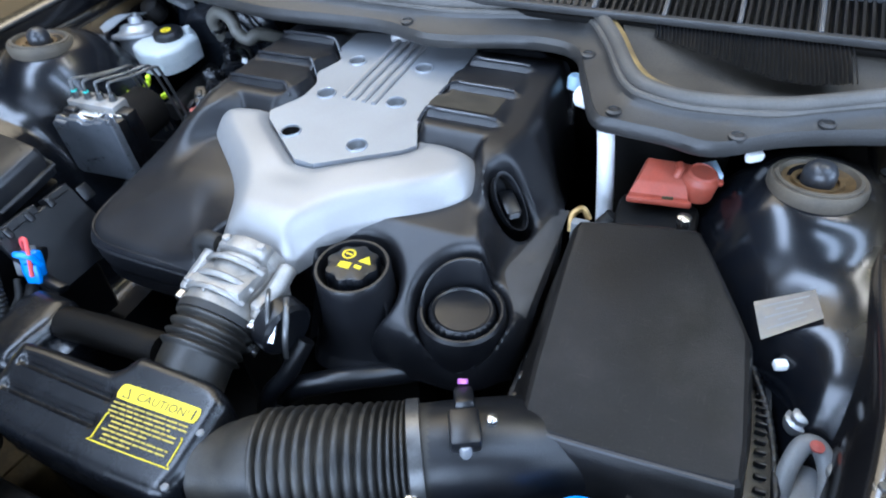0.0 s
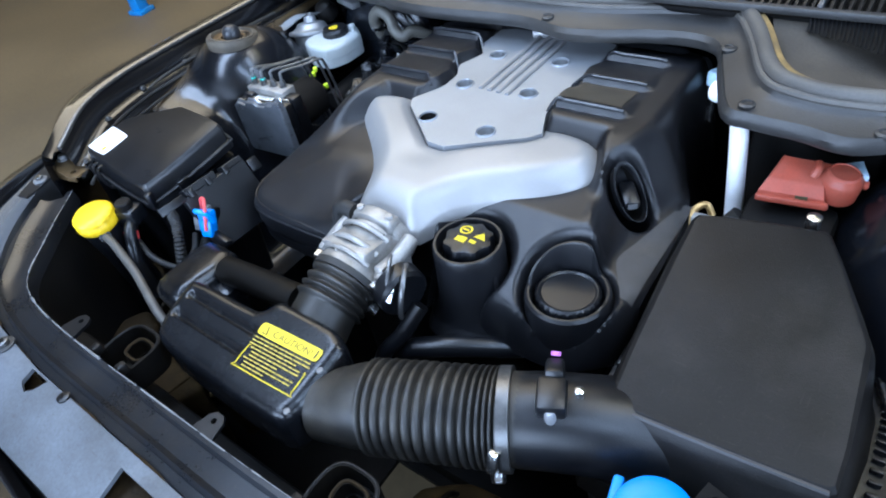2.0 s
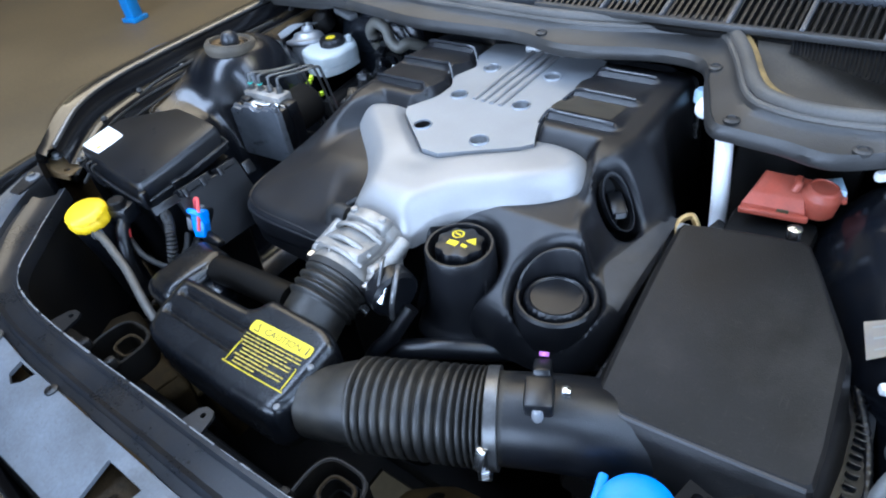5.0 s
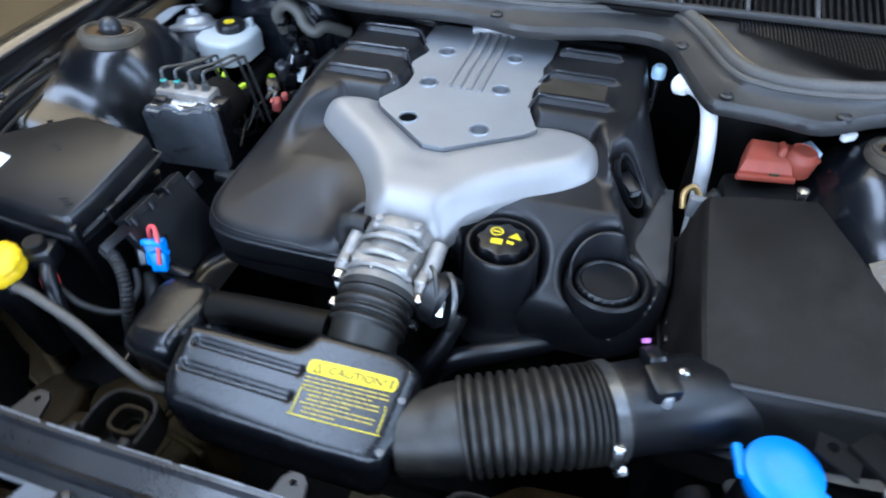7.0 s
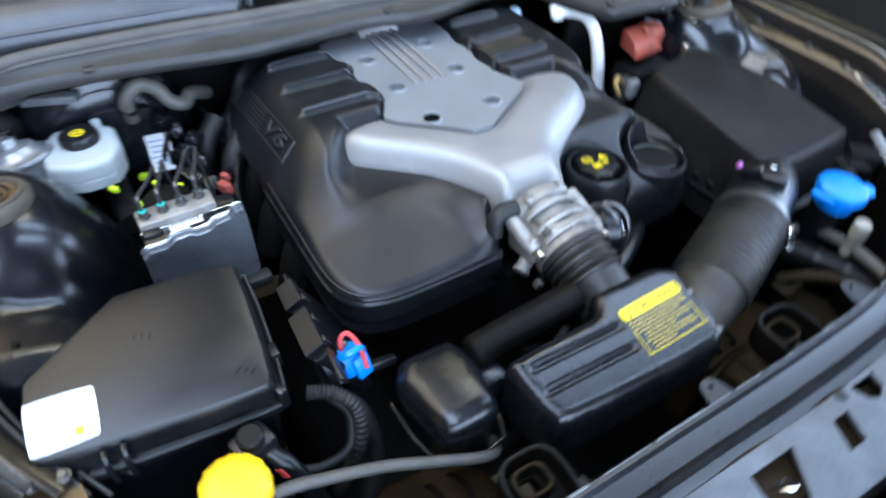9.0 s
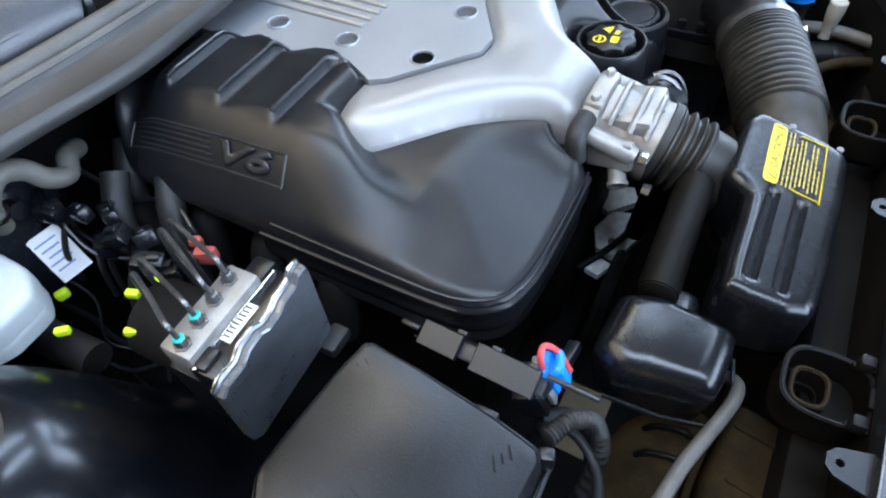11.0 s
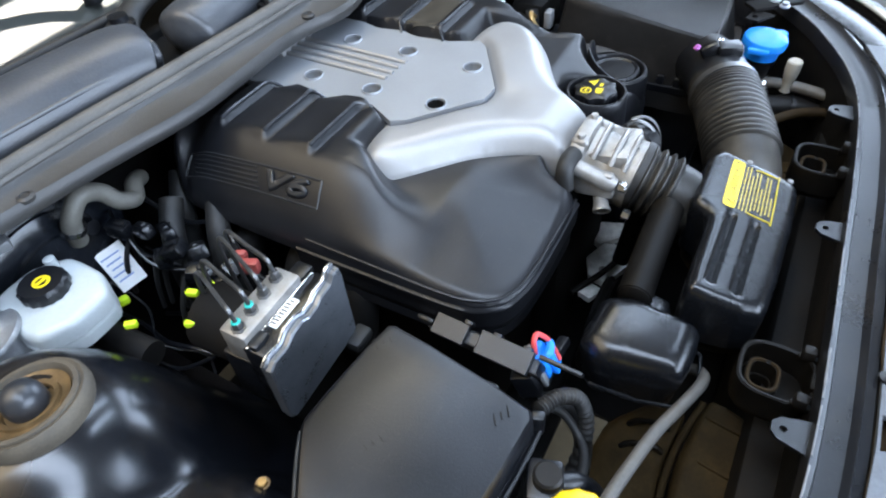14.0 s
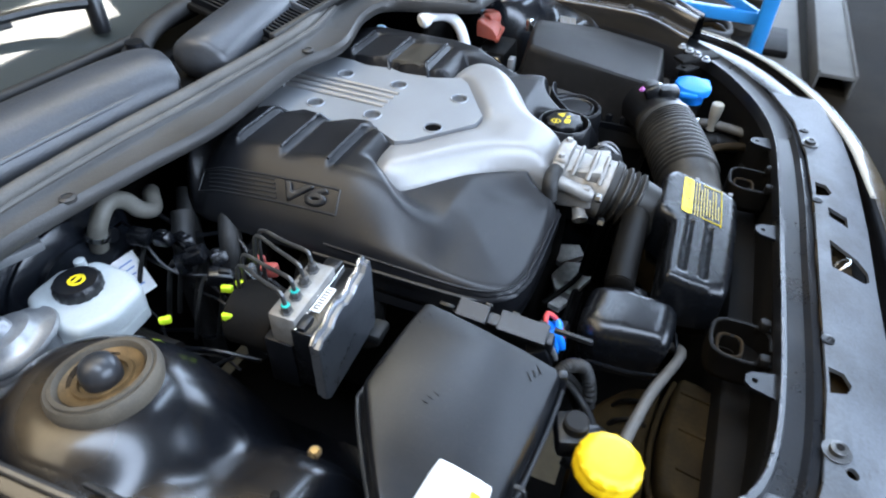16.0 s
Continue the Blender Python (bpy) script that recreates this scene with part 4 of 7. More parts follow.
POLY = rounded([(0.012, 0.664), (0.128, 0.738), (0.108, 0.785), (0.108, 0.795), (0.103, 0.835), (0.111, 0.862), (0.104, 0.90), (0.112, 0.93), (0.112, 0.995), (-0.085, 0.995), (-0.086, 0.93), (-0.066, 0.905), (-0.082, 0.862), (-0.066, 0.835), (-0.066, 0.80), (-0.092, 0.750)], 1, 0.12)
PLATE_D = sdf(POLY)
YOUT = rounded([(-0.034, 0.552), (-0.037, 0.575), (-0.045, 0.600), (-0.062, 0.630), (-0.085, 0.655), (-0.110, 0.677), (-0.135, 0.698), (-0.155, 0.716), (-0.166, 0.736), (-0.161, 0.756), (-0.144, 0.768), (-0.115, 0.774), (-0.085, 0.772), (-0.060, 0.764),
                (0.012, 0.745), (0.09, 0.764), (0.13, 0.772), (0.165, 0.772), (0.196, 0.762), (0.2125, 0.741), (0.2135, 0.715), (0.201, 0.690), (0.178, 0.667), (0.150, 0.648), (0.120, 0.631), (0.095, 0.613), (0.078, 0.594), (0.068, 0.572), (0.060, 0.552)], 2, 0.25)
INTAKE_D = sdf(YOUT)
POCKET = (0.2505, 0.722)


def cover_z(x, y, d):
    # the rear hump, with a ridge that runs forward outside each arm of the intake
    left = -0.148 - 0.044 * ss(0.768, 0.69, y)
    right = 0.200 + 0.036 * ss(0.768, 0.66, y)
    arm = ss(0.622, 0.768, y)
    rear = np.maximum(ss(0.744, 0.776, y), np.maximum(ss(left + 0.030, left - 0.006, x) * arm, ss(right - 0.016, right + 0.004, x) * arm))
    top = 0.8625 + 0.024 * np.clip((y - 0.528) / 0.12, 0, 1) + 0.008 * ss(-0.24, -0.10, x)
    # deck that slopes down to the two caps
    deck = np.clip(0.8475 + 0.52 * (y - 0.545), 0.8475, 0.897)
    top = top + (deck - top) * ss(0.055, 0.085, x)
    top = top + (0.894 - top) * ss(0.050, 0.0, INTAKE_D(x, y)) * ss(0.10, 0.05, x)
    high = 0.932 - 0.020 * ss(0.93, 1.04, y)
    top = top + (high - top) * rear
    # outer wall and the narrow shelf beside it
    side = x - (0.262 + 0.236 * (np.clip(y, 0.58, 0.80) - 0.643) + 0.5 * np.clip(0.643 - y, 0, 0.06))
    wall = ss(-0.018 - 0.044 * ss(0.63, 0.70, y), 0.0, side) * ss(0.545, 0.60, y)
    top = top - (top - 0.850) * wall
    # seat of the metal plate
    seat = ss(0.0065, 0.0025, PLATE_D(x, y)) * rear
    top = top + (0.912 - top) * seat
    # stepped pads between the bars
    a = np.abs(x - 0.012)
    pad = ss(0.744, 0.776, y) * ss(0.078, 0.088, a) * ss(0.202, 0.190, a) * ss(0.785, 0.797, y)
    f = np.mod(y + 0.014 * ss(0.106, 0.088, a) - 0.797, STEP) / STEP
    top = top + pad * (0.0098 * (1 - f ** 1.5) * ss(0.0, 0.06, f) - 0.0042)
    edge = np.where(x > 0.07, 0.795 + 0.049 * ss(0.23, 0.31, x) * ss(0.52, 0.63, y), 0.850)
    edge = edge - 0.055 * ss(0.80, 0.86, y) * ss(0.1, 0.2, x)
    wide = np.where(x < -0.05, 0.016, 0.015 + 0.02 * ss(0.80, 0.86, y))
    wide = np.where(y > 0.99, 0.02, wide)
    k = 1 - (1 - np.clip(d / wide, 0, 1)) ** 2.2
    # on the left a short rounded edge, then a long gentle flank that runs into the deck
    flank = 1 - (1 - np.clip(d / (0.075 + 0.030 * ss(0.72, 0.62, y)), 0, 1)) ** 1.5
    lift = 0.10 + 0.28 * ss(0.76, 0.62, y)
    kl = lift * (1 - (1 - np.clip(d / 0.012, 0, 1)) ** 2.2) + (1 - lift) * flank
    k = k + (kl - k) * ss(-0.02, -0.12, x) * ss(1.0, 0.97, y)
    return edge + (top - edge) * k


def on_cover(x, y, lift=0.0):
    x, y = np.array([x]), np.array([y])
    return Vector((x[0], y[0], float(cover_z(x, y, np.clip(-COVD(x, y), 0, None))[0]) + lift))


cover = thing("engine_cover", (0.01, 0.78, 0.79), "dusty black moulded plastic cover on top of the engine", "engine cover")


def cover_low(x, y):
    if x < -0.03:
        return 0.852 - 0.046 * float(ss(0.80, 0.75, y)) - 0.012
    return 0.785 if y < 0.8 else 0.74


shell = part("shell", field(COV, 0.0030, cover_z, cover_low, 1, [(*CAP, 0.0385), (*RES, 0.0415), (*POCKET, 0.0178)]), COVER, cover, smooth=35)
# raised rim that follows the front and the left side
rim = [on_cover(x, y, 0.0006) for x, y in ((-0.250, 0.775), (-0.2495, 0.68), (-0.2480, 0.60), (-0.2410, 0.565), (-0.2255, 0.5440), (-0.20, 0.5335), (-0.165, 0.5300), (-0.12, 0.5295), (-0.05, 0.5310))]
part("rim", tube(rim, 0.0018, 8, 8), COVER, cover)
skirt = [(-0.2535, 0.79), (-0.2525, 0.68), (-0.2510, 0.600), (-0.2455, 0.565), (-0.229, 0.541), (-0.201, 0.5300), (-0.16, 0.527), (-0.05, 0.5285)]
part("skirt", ribbon([[(x + 0.0015 + (0.001 if x > -0.2 else 0), y + (0.003 if x > -0.245 else 0), 0.8500) for x, y in skirt]] +
                     [[(x + o * (1.0 if x < -0.23 else 0.2), y + o * (1.0 if y < 0.556 else 0.0), z) for x, y in skirt] for o, z in ((0.0005, 0.8470), (-0.0025, 0.8455), (-0.0032, 0.8425), (-0.0015, 0.8390), (-0.0018, 0.824), (0.0, 0.811), (0.004, 0.806), (0.012, 0.803))]), COVER, cover, smooth=50)
for side in (-1, 1):
    for k in range(3):
        line = []
        for t in range(9):
            u = 0.090 + (0.193 - 0.090) * t / 8
            py = 0.7995 + STEP * k - 0.014 * float(ss(0.106, 0.088, np.array([u]))[0])
            p = on_cover(0.012 + side * u, py + 0.002)
            line.append(p)
        part("bar", tube(line, 0.0023, 8, 3), BARMAT, cover, "raised bar")
# Tan patch paints the warm wall's reflection on one pad.
rows = []
for t in range(7):
    f = 0.10 + 0.82 * t / 6
    rows.append([on_cover(0.012 + 0.100 + 0.086 * j / 8, 0.8015 + STEP * f, 0.0009) for j in range(9)])
part("tan_reflection", ribbon(rows), PADTAN, cover, "warm wall reflection painted tan on a raised pad")
# collars of the two filler openings
m = Matrix.Translation((*CAP, 0))
part("turret", lathe([(0.0350, 0.860), (0.0352, 0.8840), (0.0362, 0.8868), (0.0388, 0.8868), (0.0404, 0.8840), (0.0410, 0.872), (0.0422, 0.845), (0.0442, 0.815), (0.0480, 0.795), (0.0550, 0.784)], m, 64, caps=False), COVER, cover, "conical filler collar")
# Near-black floor: the filler well's shade is put into its colour.
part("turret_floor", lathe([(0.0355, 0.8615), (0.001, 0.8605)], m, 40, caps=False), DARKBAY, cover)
for wx, wy, tx, ty in ((0.088, 0.560, 0.072, 0.538), (0.166, 0.560, 0.186, 0.540)):
    fin = loft([[(wx, wy - 0.003, 0.782), (tx, ty - 0.003, 0.782), (tx, ty + 0.003, 0.782), (wx, wy + 0.003, 0.782)], [(wx, wy - 0.0025, 0.858), (tx + (wx - tx) * 0.75, ty + (wy - ty) * 0.75 - 0.0025, 0.846), (tx + (wx - tx) * 0.75, ty + (wy - ty) * 0.75 + 0.0025, 0.846), (wx, wy + 0.0025, 0.858)]])
    part("fin", fin, COVER, cover, "thin web beside the filler collar")
m = Matrix.Translation((*RES, 0))
cup = bmesh.new()
ringpts = []
for k in range(72):
    a = 2 * math.pi * k / 72
    ux, uy = math.cos(a), math.sin(a)
    zt = max(0.8545, on_cover(RES[0] + 0.0425 * ux, RES[1] + 0.0425 * uy).z) if uy > -0.2 else 0.8545
    ringpts.append([(RES[0] + r * ux, RES[1] + r * uy, z) for r, z in ((0.0378, 0.826), (0.0382, 0.846), (0.0392, zt - 0.0015), (0.0404, zt + 0.0006), (0.0425, zt + 0.0006), (0.0455, min(zt, 0.8545) - 0.002), (0.0470, 0.842), (0.0470, 0.80))])
cv = [[cup.verts.new(p) for p in r] for r in ringpts]
for k in range(72):
    for j in range(7):
        cup.faces.new((cv[k][j], cv[(k + 1) % 72][j], cv[(k + 1) % 72][j + 1], cv[k][j + 1]))
part("cap_collar", cup, COVER, cover, "round cup sunk into the sloping deck")
# Cup floor coloured near-black for the shade under the cap.
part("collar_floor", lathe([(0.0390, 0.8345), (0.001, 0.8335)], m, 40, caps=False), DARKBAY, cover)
part("front_apron", ribbon([[(0.082, 0.545, 0.800), (0.10, 0.520, 0.800), (0.126, 0.514, 0.800), (0.155, 0.520, 0.800), (0.20, 0.533, 0.800), (0.26, 0.537, 0.800), (0.30, 0.565, 0.800)], [(0.080, 0.540, 0.786), (0.095, 0.512, 0.784), (0.126, 0.506, 0.783), (0.160, 0.512, 0.783), (0.20, 0.528, 0.780), (0.26, 0.533, 0.780), (0.305, 0.565, 0.782)]]), COVER, cover)
ledge = [(0.598, 0.290), (0.610, 0.284), (0.625, 0.275)] + [(y, 0.262 + 0.236 * (y - 0.643)) for y in (0.650, 0.68, 0.71, 0.74, 0.775)]
part("ledge", ribbon([[on_cover(x + 0.004 + (0.303 - x) * t, y, 0.0014) for y, x in ledge] for t in (0.0, 0.35, 0.7, 1.0)]), LEDGE, cover, "dust-covered ledge")
# embossed panel with stripes
A, B, C, D = (-0.2155, 0.973), (-0.2075, 0.771), (-0.2290, 0.768), (-0.2350, 0.973)


def spot(u, v, lift=0.0012):
    """u runs forward along the embossed panel, v up, both 0 to 1."""
    x = (A[0] + (B[0] - A[0]) * u) * v + (D[0] + (C[0] - D[0]) * u) * (1 - v)
    y = (A[1] + (B[1] - A[1]) * u) * v + (D[1] + (C[1] - D[1]) * u) * (1 - v)
    return on_cover(x, y, lift)


for a, b in (((0, 0), (1, 0)), ((1, 0), (1, 1)), ((1, 1), (0, 1)), ((0, 1), (0, 0))):
    part("panel_frame", tube([spot(a[0] + (b[0] - a[0]) * t / 6, a[1] + (b[1] - a[1]) * t / 6, 0.0006) for t in range(7)], 0.0016, 6, 4), PALECOVER, cover)
for k in range(5):
    v = 0.14 + 0.18 * k
    part("stripe", tube([spot(0.05 + 0.05 * (4 - k) * 0.2 + t * 0.5 / 5, v, 0.0009) for t in range(6)], 0.0013, 6, 4), PALECOVER, cover)
letters("V6", 1.0, lambda u, v: spot(0.585 + u * 0.295, 0.17 + v * 0.92, 0.0046), PALECOVER, cover, "lettering", 0.03, 0.25, 0.005)

# silver plate with its holes and ridges
HOLES = [(-0.041, 0.907), (-0.039, 0.815), (-0.036, 0.723), (0.060, 0.914), (0.061, 0.822), (0.058, 0.721)]
plate = thing("engine_plate", (0.012, 0.83, 0.913), "dull silver cast plate with six bolt holes and ridges", "metal plate")
sheet = panel(POLY, 0.896, 0.9225, [circle(x, y, 0.0115, 24) for x, y in HOLES])
part("sheet", sheet, PLATE, plate, smooth=30)
for x, y in HOLES:
    part("collar", lathe([(0.0115, -0.006), (0.0116, 0.0015), (0.0125, 0.0022), (0.0135, 0.0012), (0.0138, -0.001)], Matrix.Translation((x, y, 0.9225)), 24, caps=False), PLATE, plate)
    # Mid-grey cups average bare metal with the shade inside; one is near-black.
    part("hole_cup", lathe([(0.0113, -0.0008), (0.0106, -0.006), (0.009, -0.0090), (0.001, -0.0090)], Matrix.Translation((x, y, 0.9225)), 20, caps=False), DARKBAY if x < 0 and y < 0.75 else GREY, plate, "bolt hole with its inner shade in the colour")
for k in range(4):
    x = -0.010 + 0.0148 * k
    part("ridge", tube([(x, 0.812 - 0.001 * k, 0.9225), (x + 0.0003, 0.86, 0.9238), (x + 0.001, 0.93, 0.9238), (x + 0.001, 0.985, 0.9235)], 0.0036, 10, 6), CAST, plate)
part("rear_hood", tube([(-0.022, 0.985, 0.925), (0.012, 0.99, 0.928), (0.046, 0.987, 0.925)], 0.010, 12, 6), CAST, plate, "bright rounded tab")

# silver Y-shaped intake
def y_z(x, y, d):
    dome = 1 - (1 - np.clip(d / 0.032, 0, 1)) ** 2.3
    base = 0.893 + 0.005 * ss(0.60, 0.70, y) - 0.012 * ss(0.60, 0.55, y)
    z = base + 0.0270 * dome - 0.004 * ss(0.62, 0.66, y) * ss(0.05, 0.0, np.abs(x - 0.013))
    z = z + (0.9170 - z) * ss(0.014, 0.0, PLATE_D(x, y))
    return z - 0.035 * ss(-0.0015, -0.0075, PLATE_D(x, y))


yman = thing("intake_trim", (0.012, 0.66, 0.88), "satin silver Y-shaped intake casting on the engine cover", "intake casting")
part("casting", field(YOUT, 0.0026, y_z, 0.864, 4), CAST, yman, smooth=50)

# oil filler and second cap
oil = thing("oil_cap", (*CAP, 0.862), "black ribbed oil filler cap with yellow symbols", "filler cap")
m = Matrix.Translation((*CAP, 0.862)) @ turn(-4, 'X')
ocap = part("cap", lathe([(0.0262, 0.0), (0.0272, 0.003), (0.0274, 0.022), (0.0262, 0.0268), (0.0232, 0.0278), (0.001, 0.0278)], m, 96, lobes=8, depth=0.075, from_r=0.0255), PLASTIC, oil)


def cap_spot(m, z):
    return lambda u, v: m @ Vector((u, v, z))


def flat_ring(m, x, y, r0, r1, z, n=20):
    bm = bmesh.new()
    a = [bm.verts.new(m @ Vector((x + r0 * math.cos(2 * math.pi * k / n), y + r0 * math.sin(2 * math.pi * k / n), z))) for k in range(n)]
    b = [bm.verts.new(m @ Vector((x + r1 * math.cos(2 * math.pi * k / n), y + r1 * math.sin(2 * math.pi * k / n), z))) for k in range(n)]
    for k in range(n):
        bm.faces.new((a[k], a[(k + 1) % n], b[(k + 1) % n], b[k]))
    return bm


def flat_poly(m, pts, z):
    bm = bmesh.new()
    bm.faces.new([bm.verts.new(m @ Vector((x, y, z))) for x, y in pts])
    return bm


part("symbol", flat_ring(m, -0.009, 0.010, 0.0055, 0.0075, 0.0281), INK, ocap, "yellow ring symbol", smooth=0)
part("symbol", flat_poly(m, [(-0.013, 0.009), (-0.005, 0.0085), (-0.005, 0.011), (-0.013, 0.0115)], 0.0281), INK, ocap, "yellow bar", smooth=0)
part("symbol", flat_poly(m, [(0.005, 0.003), (0.0205, 0.002), (0.013, 0.0135)], 0.0281), INK, ocap, "yellow warning triangle", smooth=0)
part("symbol", flat_poly(m, [(-0.012, -0.011), (0.001, -0.011), (0.001, -0.002), (-0.004, -0.0015), (-0.012, -0.003)], 0.0281), INK, ocap, "yellow jug symbol", smooth=0)
part("symbol", flat_poly(m, [(0.005, -0.007), (0.013, -0.008), (0.013, -0.003), (0.005, -0.002)], 0.0281), INK, ocap, "small yellow bars", smooth=0)
res = thing("reservoir_cap", (*RES, 0.832), "black ribbed round reservoir cap in the engine cover", "filler cap")
m = Matrix.Translation((*RES, 0.834)) @ turn(-3, 'X')
part("cap", lathe([(0.0345, 0.0), (0.0352, 0.014), (0.0338, 0.0190), (0.0315, 0.0205), (0.0290, 0.0200), (0.0280, 0.0188), (0.001, 0.0195)], m, 120, lobes=30, depth=0.020, from_r=0.0335), PLASTIC, res)
dip = thing("dipstick", (*POCKET, 0.85), "black dipstick handle with a pale oil symbol in a dark pocket", "dipstick")
dn = Vector((0.74, -0.22, 0.62)).normalized()


def pocket_ring(r, lift, inward=0.0):
    ring = []
    for k in range(32):
        a = 2 * math.pi * k / 32
        p = on_cover(POCKET[0] + r * math.cos(a), POCKET[1] + r * math.sin(a), lift)
        ring.append(p - dn * inward)
    return ring


part("pocket_rim", loft([pocket_ring(0.0196, 0.0001), pocket_ring(0.0186, 0.0002), pocket_ring(0.0180, -0.0006), pocket_ring(0.0177, -0.0026), pocket_ring(0.0174, 0.0, 0.010)], close_low=False, close_top=False), COVER, cover, "oval pocket rim")
# Pocket inside is near-black, its shade painted in.
part("pocket", loft([pocket_ring(0.0174, 0.0, 0.006), pocket_ring(0.0165, 0.0, 0.028), pocket_ring(0.005, 0.0, 0.032)], close_low=False), DARKBAY, cover, "oval pocket with its shade in a near-black colour")
pc = on_cover(*POCKET)
hm = along(pc - dn * 0.014 + Vector((0.0, 0.008, 0.006)), pc + dn * 0.006 + Vector((0.004, -0.012, -0.012)))
handle = part("handle", box((0, 0, 0), (0.019, 0.012, 0.036), 0.004, hm @ pose(0, 0, 0.012)), PLASTIC, dip)
part("symbol", box((0, 0, 0), (0.011, 0.0006, 0.010), 0, hm @ pose(0, -0.0063, 0.022)), GREY, handle, "pale oil symbol")
part("symbol", box((0, 0, 0), (0.011, 0.008, 0.0006), 0, hm @ pose(0, 0, 0.0303)), GREY, handle, "pale oil symbol")

# ---- throttle body and intake ducts ----
tb = thing("intake_throttle", (0.014, 0.51, 0.82), "cast aluminium throttle body with bosses and bolts", "throttle")
axis = along((0.014, 0.560, 0.870), (0.014, 0.468, 0.854))
part("barrel", lathe([(0.030, 0.0), (0.041, 0.0), (0.043, 0.005), (0.043, 0.016), (0.0385, 0.020), (0.0385, 0.064), (0.0415, 0.068), (0.0425, 0.080), (0.038, 0.086), (0.03, 0.086)], axis, 48), ALU, tb)
part("neck_block", box((0.016, 0.5455, 0.8965), (0.060, 0.022, 0.020), 0.006, turn(-8, 'X'), 3), ALU, tb)
part("top_deck", box((0.016, 0.511, 0.8880), (0.064, 0.050, 0.018), 0.004, turn(-10, 'X')), ALU, tb)
for sx, hz, length in ((-0.031, 0.884, 0.060), (0.061, 0.881, 0.066)):
    part("side_boss", lathe([(0.001, 0.0), (0.008, 0.0), (0.0098, 0.002), (0.0098, length - 0.004), (0.0075, length), (0.001, length)], along((sx, 0.551, hz), (sx, 0.451, hz - 0.022)), 20), ALU, tb, "round cast boss")
part("side_web", box((-0.030, 0.518, 0.866), (0.012, 0.048, 0.034), 0.004, turn(-8, 'X')), ALU, tb)
part("side_web", box((0.058, 0.515, 0.862), (0.014, 0.052, 0.036), 0.004, turn(-8, 'X')), ALU, tb)
for dist, r in ((0.030, 0.0030), (0.051, 0.0036), (0.067, 0.0030)):
    part("rib", tube([axis @ Vector((0.0440 * math.sin(a), 0.0440 * math.cos(a), dist)) for a in (radians(-52 + 13 * k) for k in range(9))], r, 8, 3), ALU, tb, "raised cast rib")
part("long_rib", box((0.010, 0.496, 0.8965), (0.0035, 0.030, 0.006), 0.001, turn(-10, 'X')), ALU, tb)
for gx in (-0.004, 0.034):
    part("deck_groove", box((gx, 0.526, 0.8985), (0.022, 0.0030, 0.0030), 0.001, turn(-10, 'X')), GRIME, tb, "dark joint line")
part("stub", tube([(-0.022, 0.548, 0.893), (-0.040, 0.549, 0.893), (-0.050, 0.548, 0.886), (-0.052, 0.545, 0.866)], 0.0105, 16), RUBBER, tb, "black rubber elbow on a stub")
part("vent_pipe", lathe([(0.009, 0), (0.009, 0.022), (0.0105, 0.024), (0.0105, 0.028), (0.007, 0.028), (0.007, 0.01)], along((-0.020, 0.512, 0.850), (-0.044, 0.500, 0.836)), 20), ALU, tb)
for bx, bz, by in ((-0.031, 0.872, 0.489), (0.061, 0.867, 0.484), (-0.036, 0.838, 0.478), (0.056, 0.836, 0.475)):
    part("bolt", lathe([(0.0062, 0), (0.0062, 0.008), (0.0052, 0.009), (0.0005, 0.009)], along((bx, by, bz), (bx, by - 0.02, bz - 0.002)), 6), STEEL, tb)
for bx in (-0.006, 0.038):
    part("bolt", lathe([(0.0050, 0), (0.0050, 0.005), (0.0042, 0.006), (0.0005, 0.006)], Matrix.Translation((bx, 0.546, 0.905)), 6), ALU, tb)
motor = part("actuator", lathe([(0.001, 0), (0.026, 0), (0.030, 0.004), (0.030, 0.022), (0.026, 0.026), (0.001, 0.026)], along((0.066, 0.503, 0.855), (0.092, 0.494, 0.853)), 28), PLASTIC, tb, "round black actuator")
part("bracket", box((0.080, 0.478, 0.867), (0.018, 0.004, 0.019), 0.0008, turn(-42, 'X')), STEEL, tb, "shiny steel bracket")
part("bracket_arm", tube([(0.064, 0.512, 0.888), (0.071, 0.502, 0.892), (0.077, 0.490, 0.886), (0.080, 0.481, 0.876)], 0.0024, 6), BRAKE, tb, "bent steel strap")
part("motor_band", tube([(0.084, 0.512, 0.884), (0.092, 0.500, 0.886), (0.098, 0.486, 0.878), (0.099, 0.476, 0.860), (0.096, 0.474, 0.838)], 0.0030, 8, flat=0.5), BRAKE, tb, "steel band round the actuator")


def ripple(base, depth, count, a, b):
    """A radius that ripples count times between a and b."""
    def f(t):
        if t < a or t > b:
            return base
        return base + depth * (0.5 - 0.5 * math.cos(2 * math.pi * count * (t - a) / (b - a)))
    return f


boot = thing("throttle_boot", (0.016, 0.45, 0.81), "black ribbed rubber boot between throttle body and resonator", "intake boot")
part("boot", tube([(0.014, 0.482, 0.858), (0.015, 0.455, 0.851), (0.016, 0.432, 0.843), (0.018, 0.400, 0.826)], ripple(0.0362, 0.0054, 4, 0.05, 0.56), 40, 30), HOSE, boot)
part("clamp", lathe([(0.0395, 0), (0.0425, 0), (0.0425, 0.008), (0.0395, 0.008)], along((0.014, 0.483, 0.8585), (0.015, 0.455, 0.851)), 40), RUBBER, boot)

resonator = thing("air_resonator", (-0.03, 0.36, 0.76), "black moulded plastic intake resonator box with two grooves", "resonator box")


def res_top(x, y):
    return 0.8560 + (y - 0.315) * 0.22 - 0.03 * x


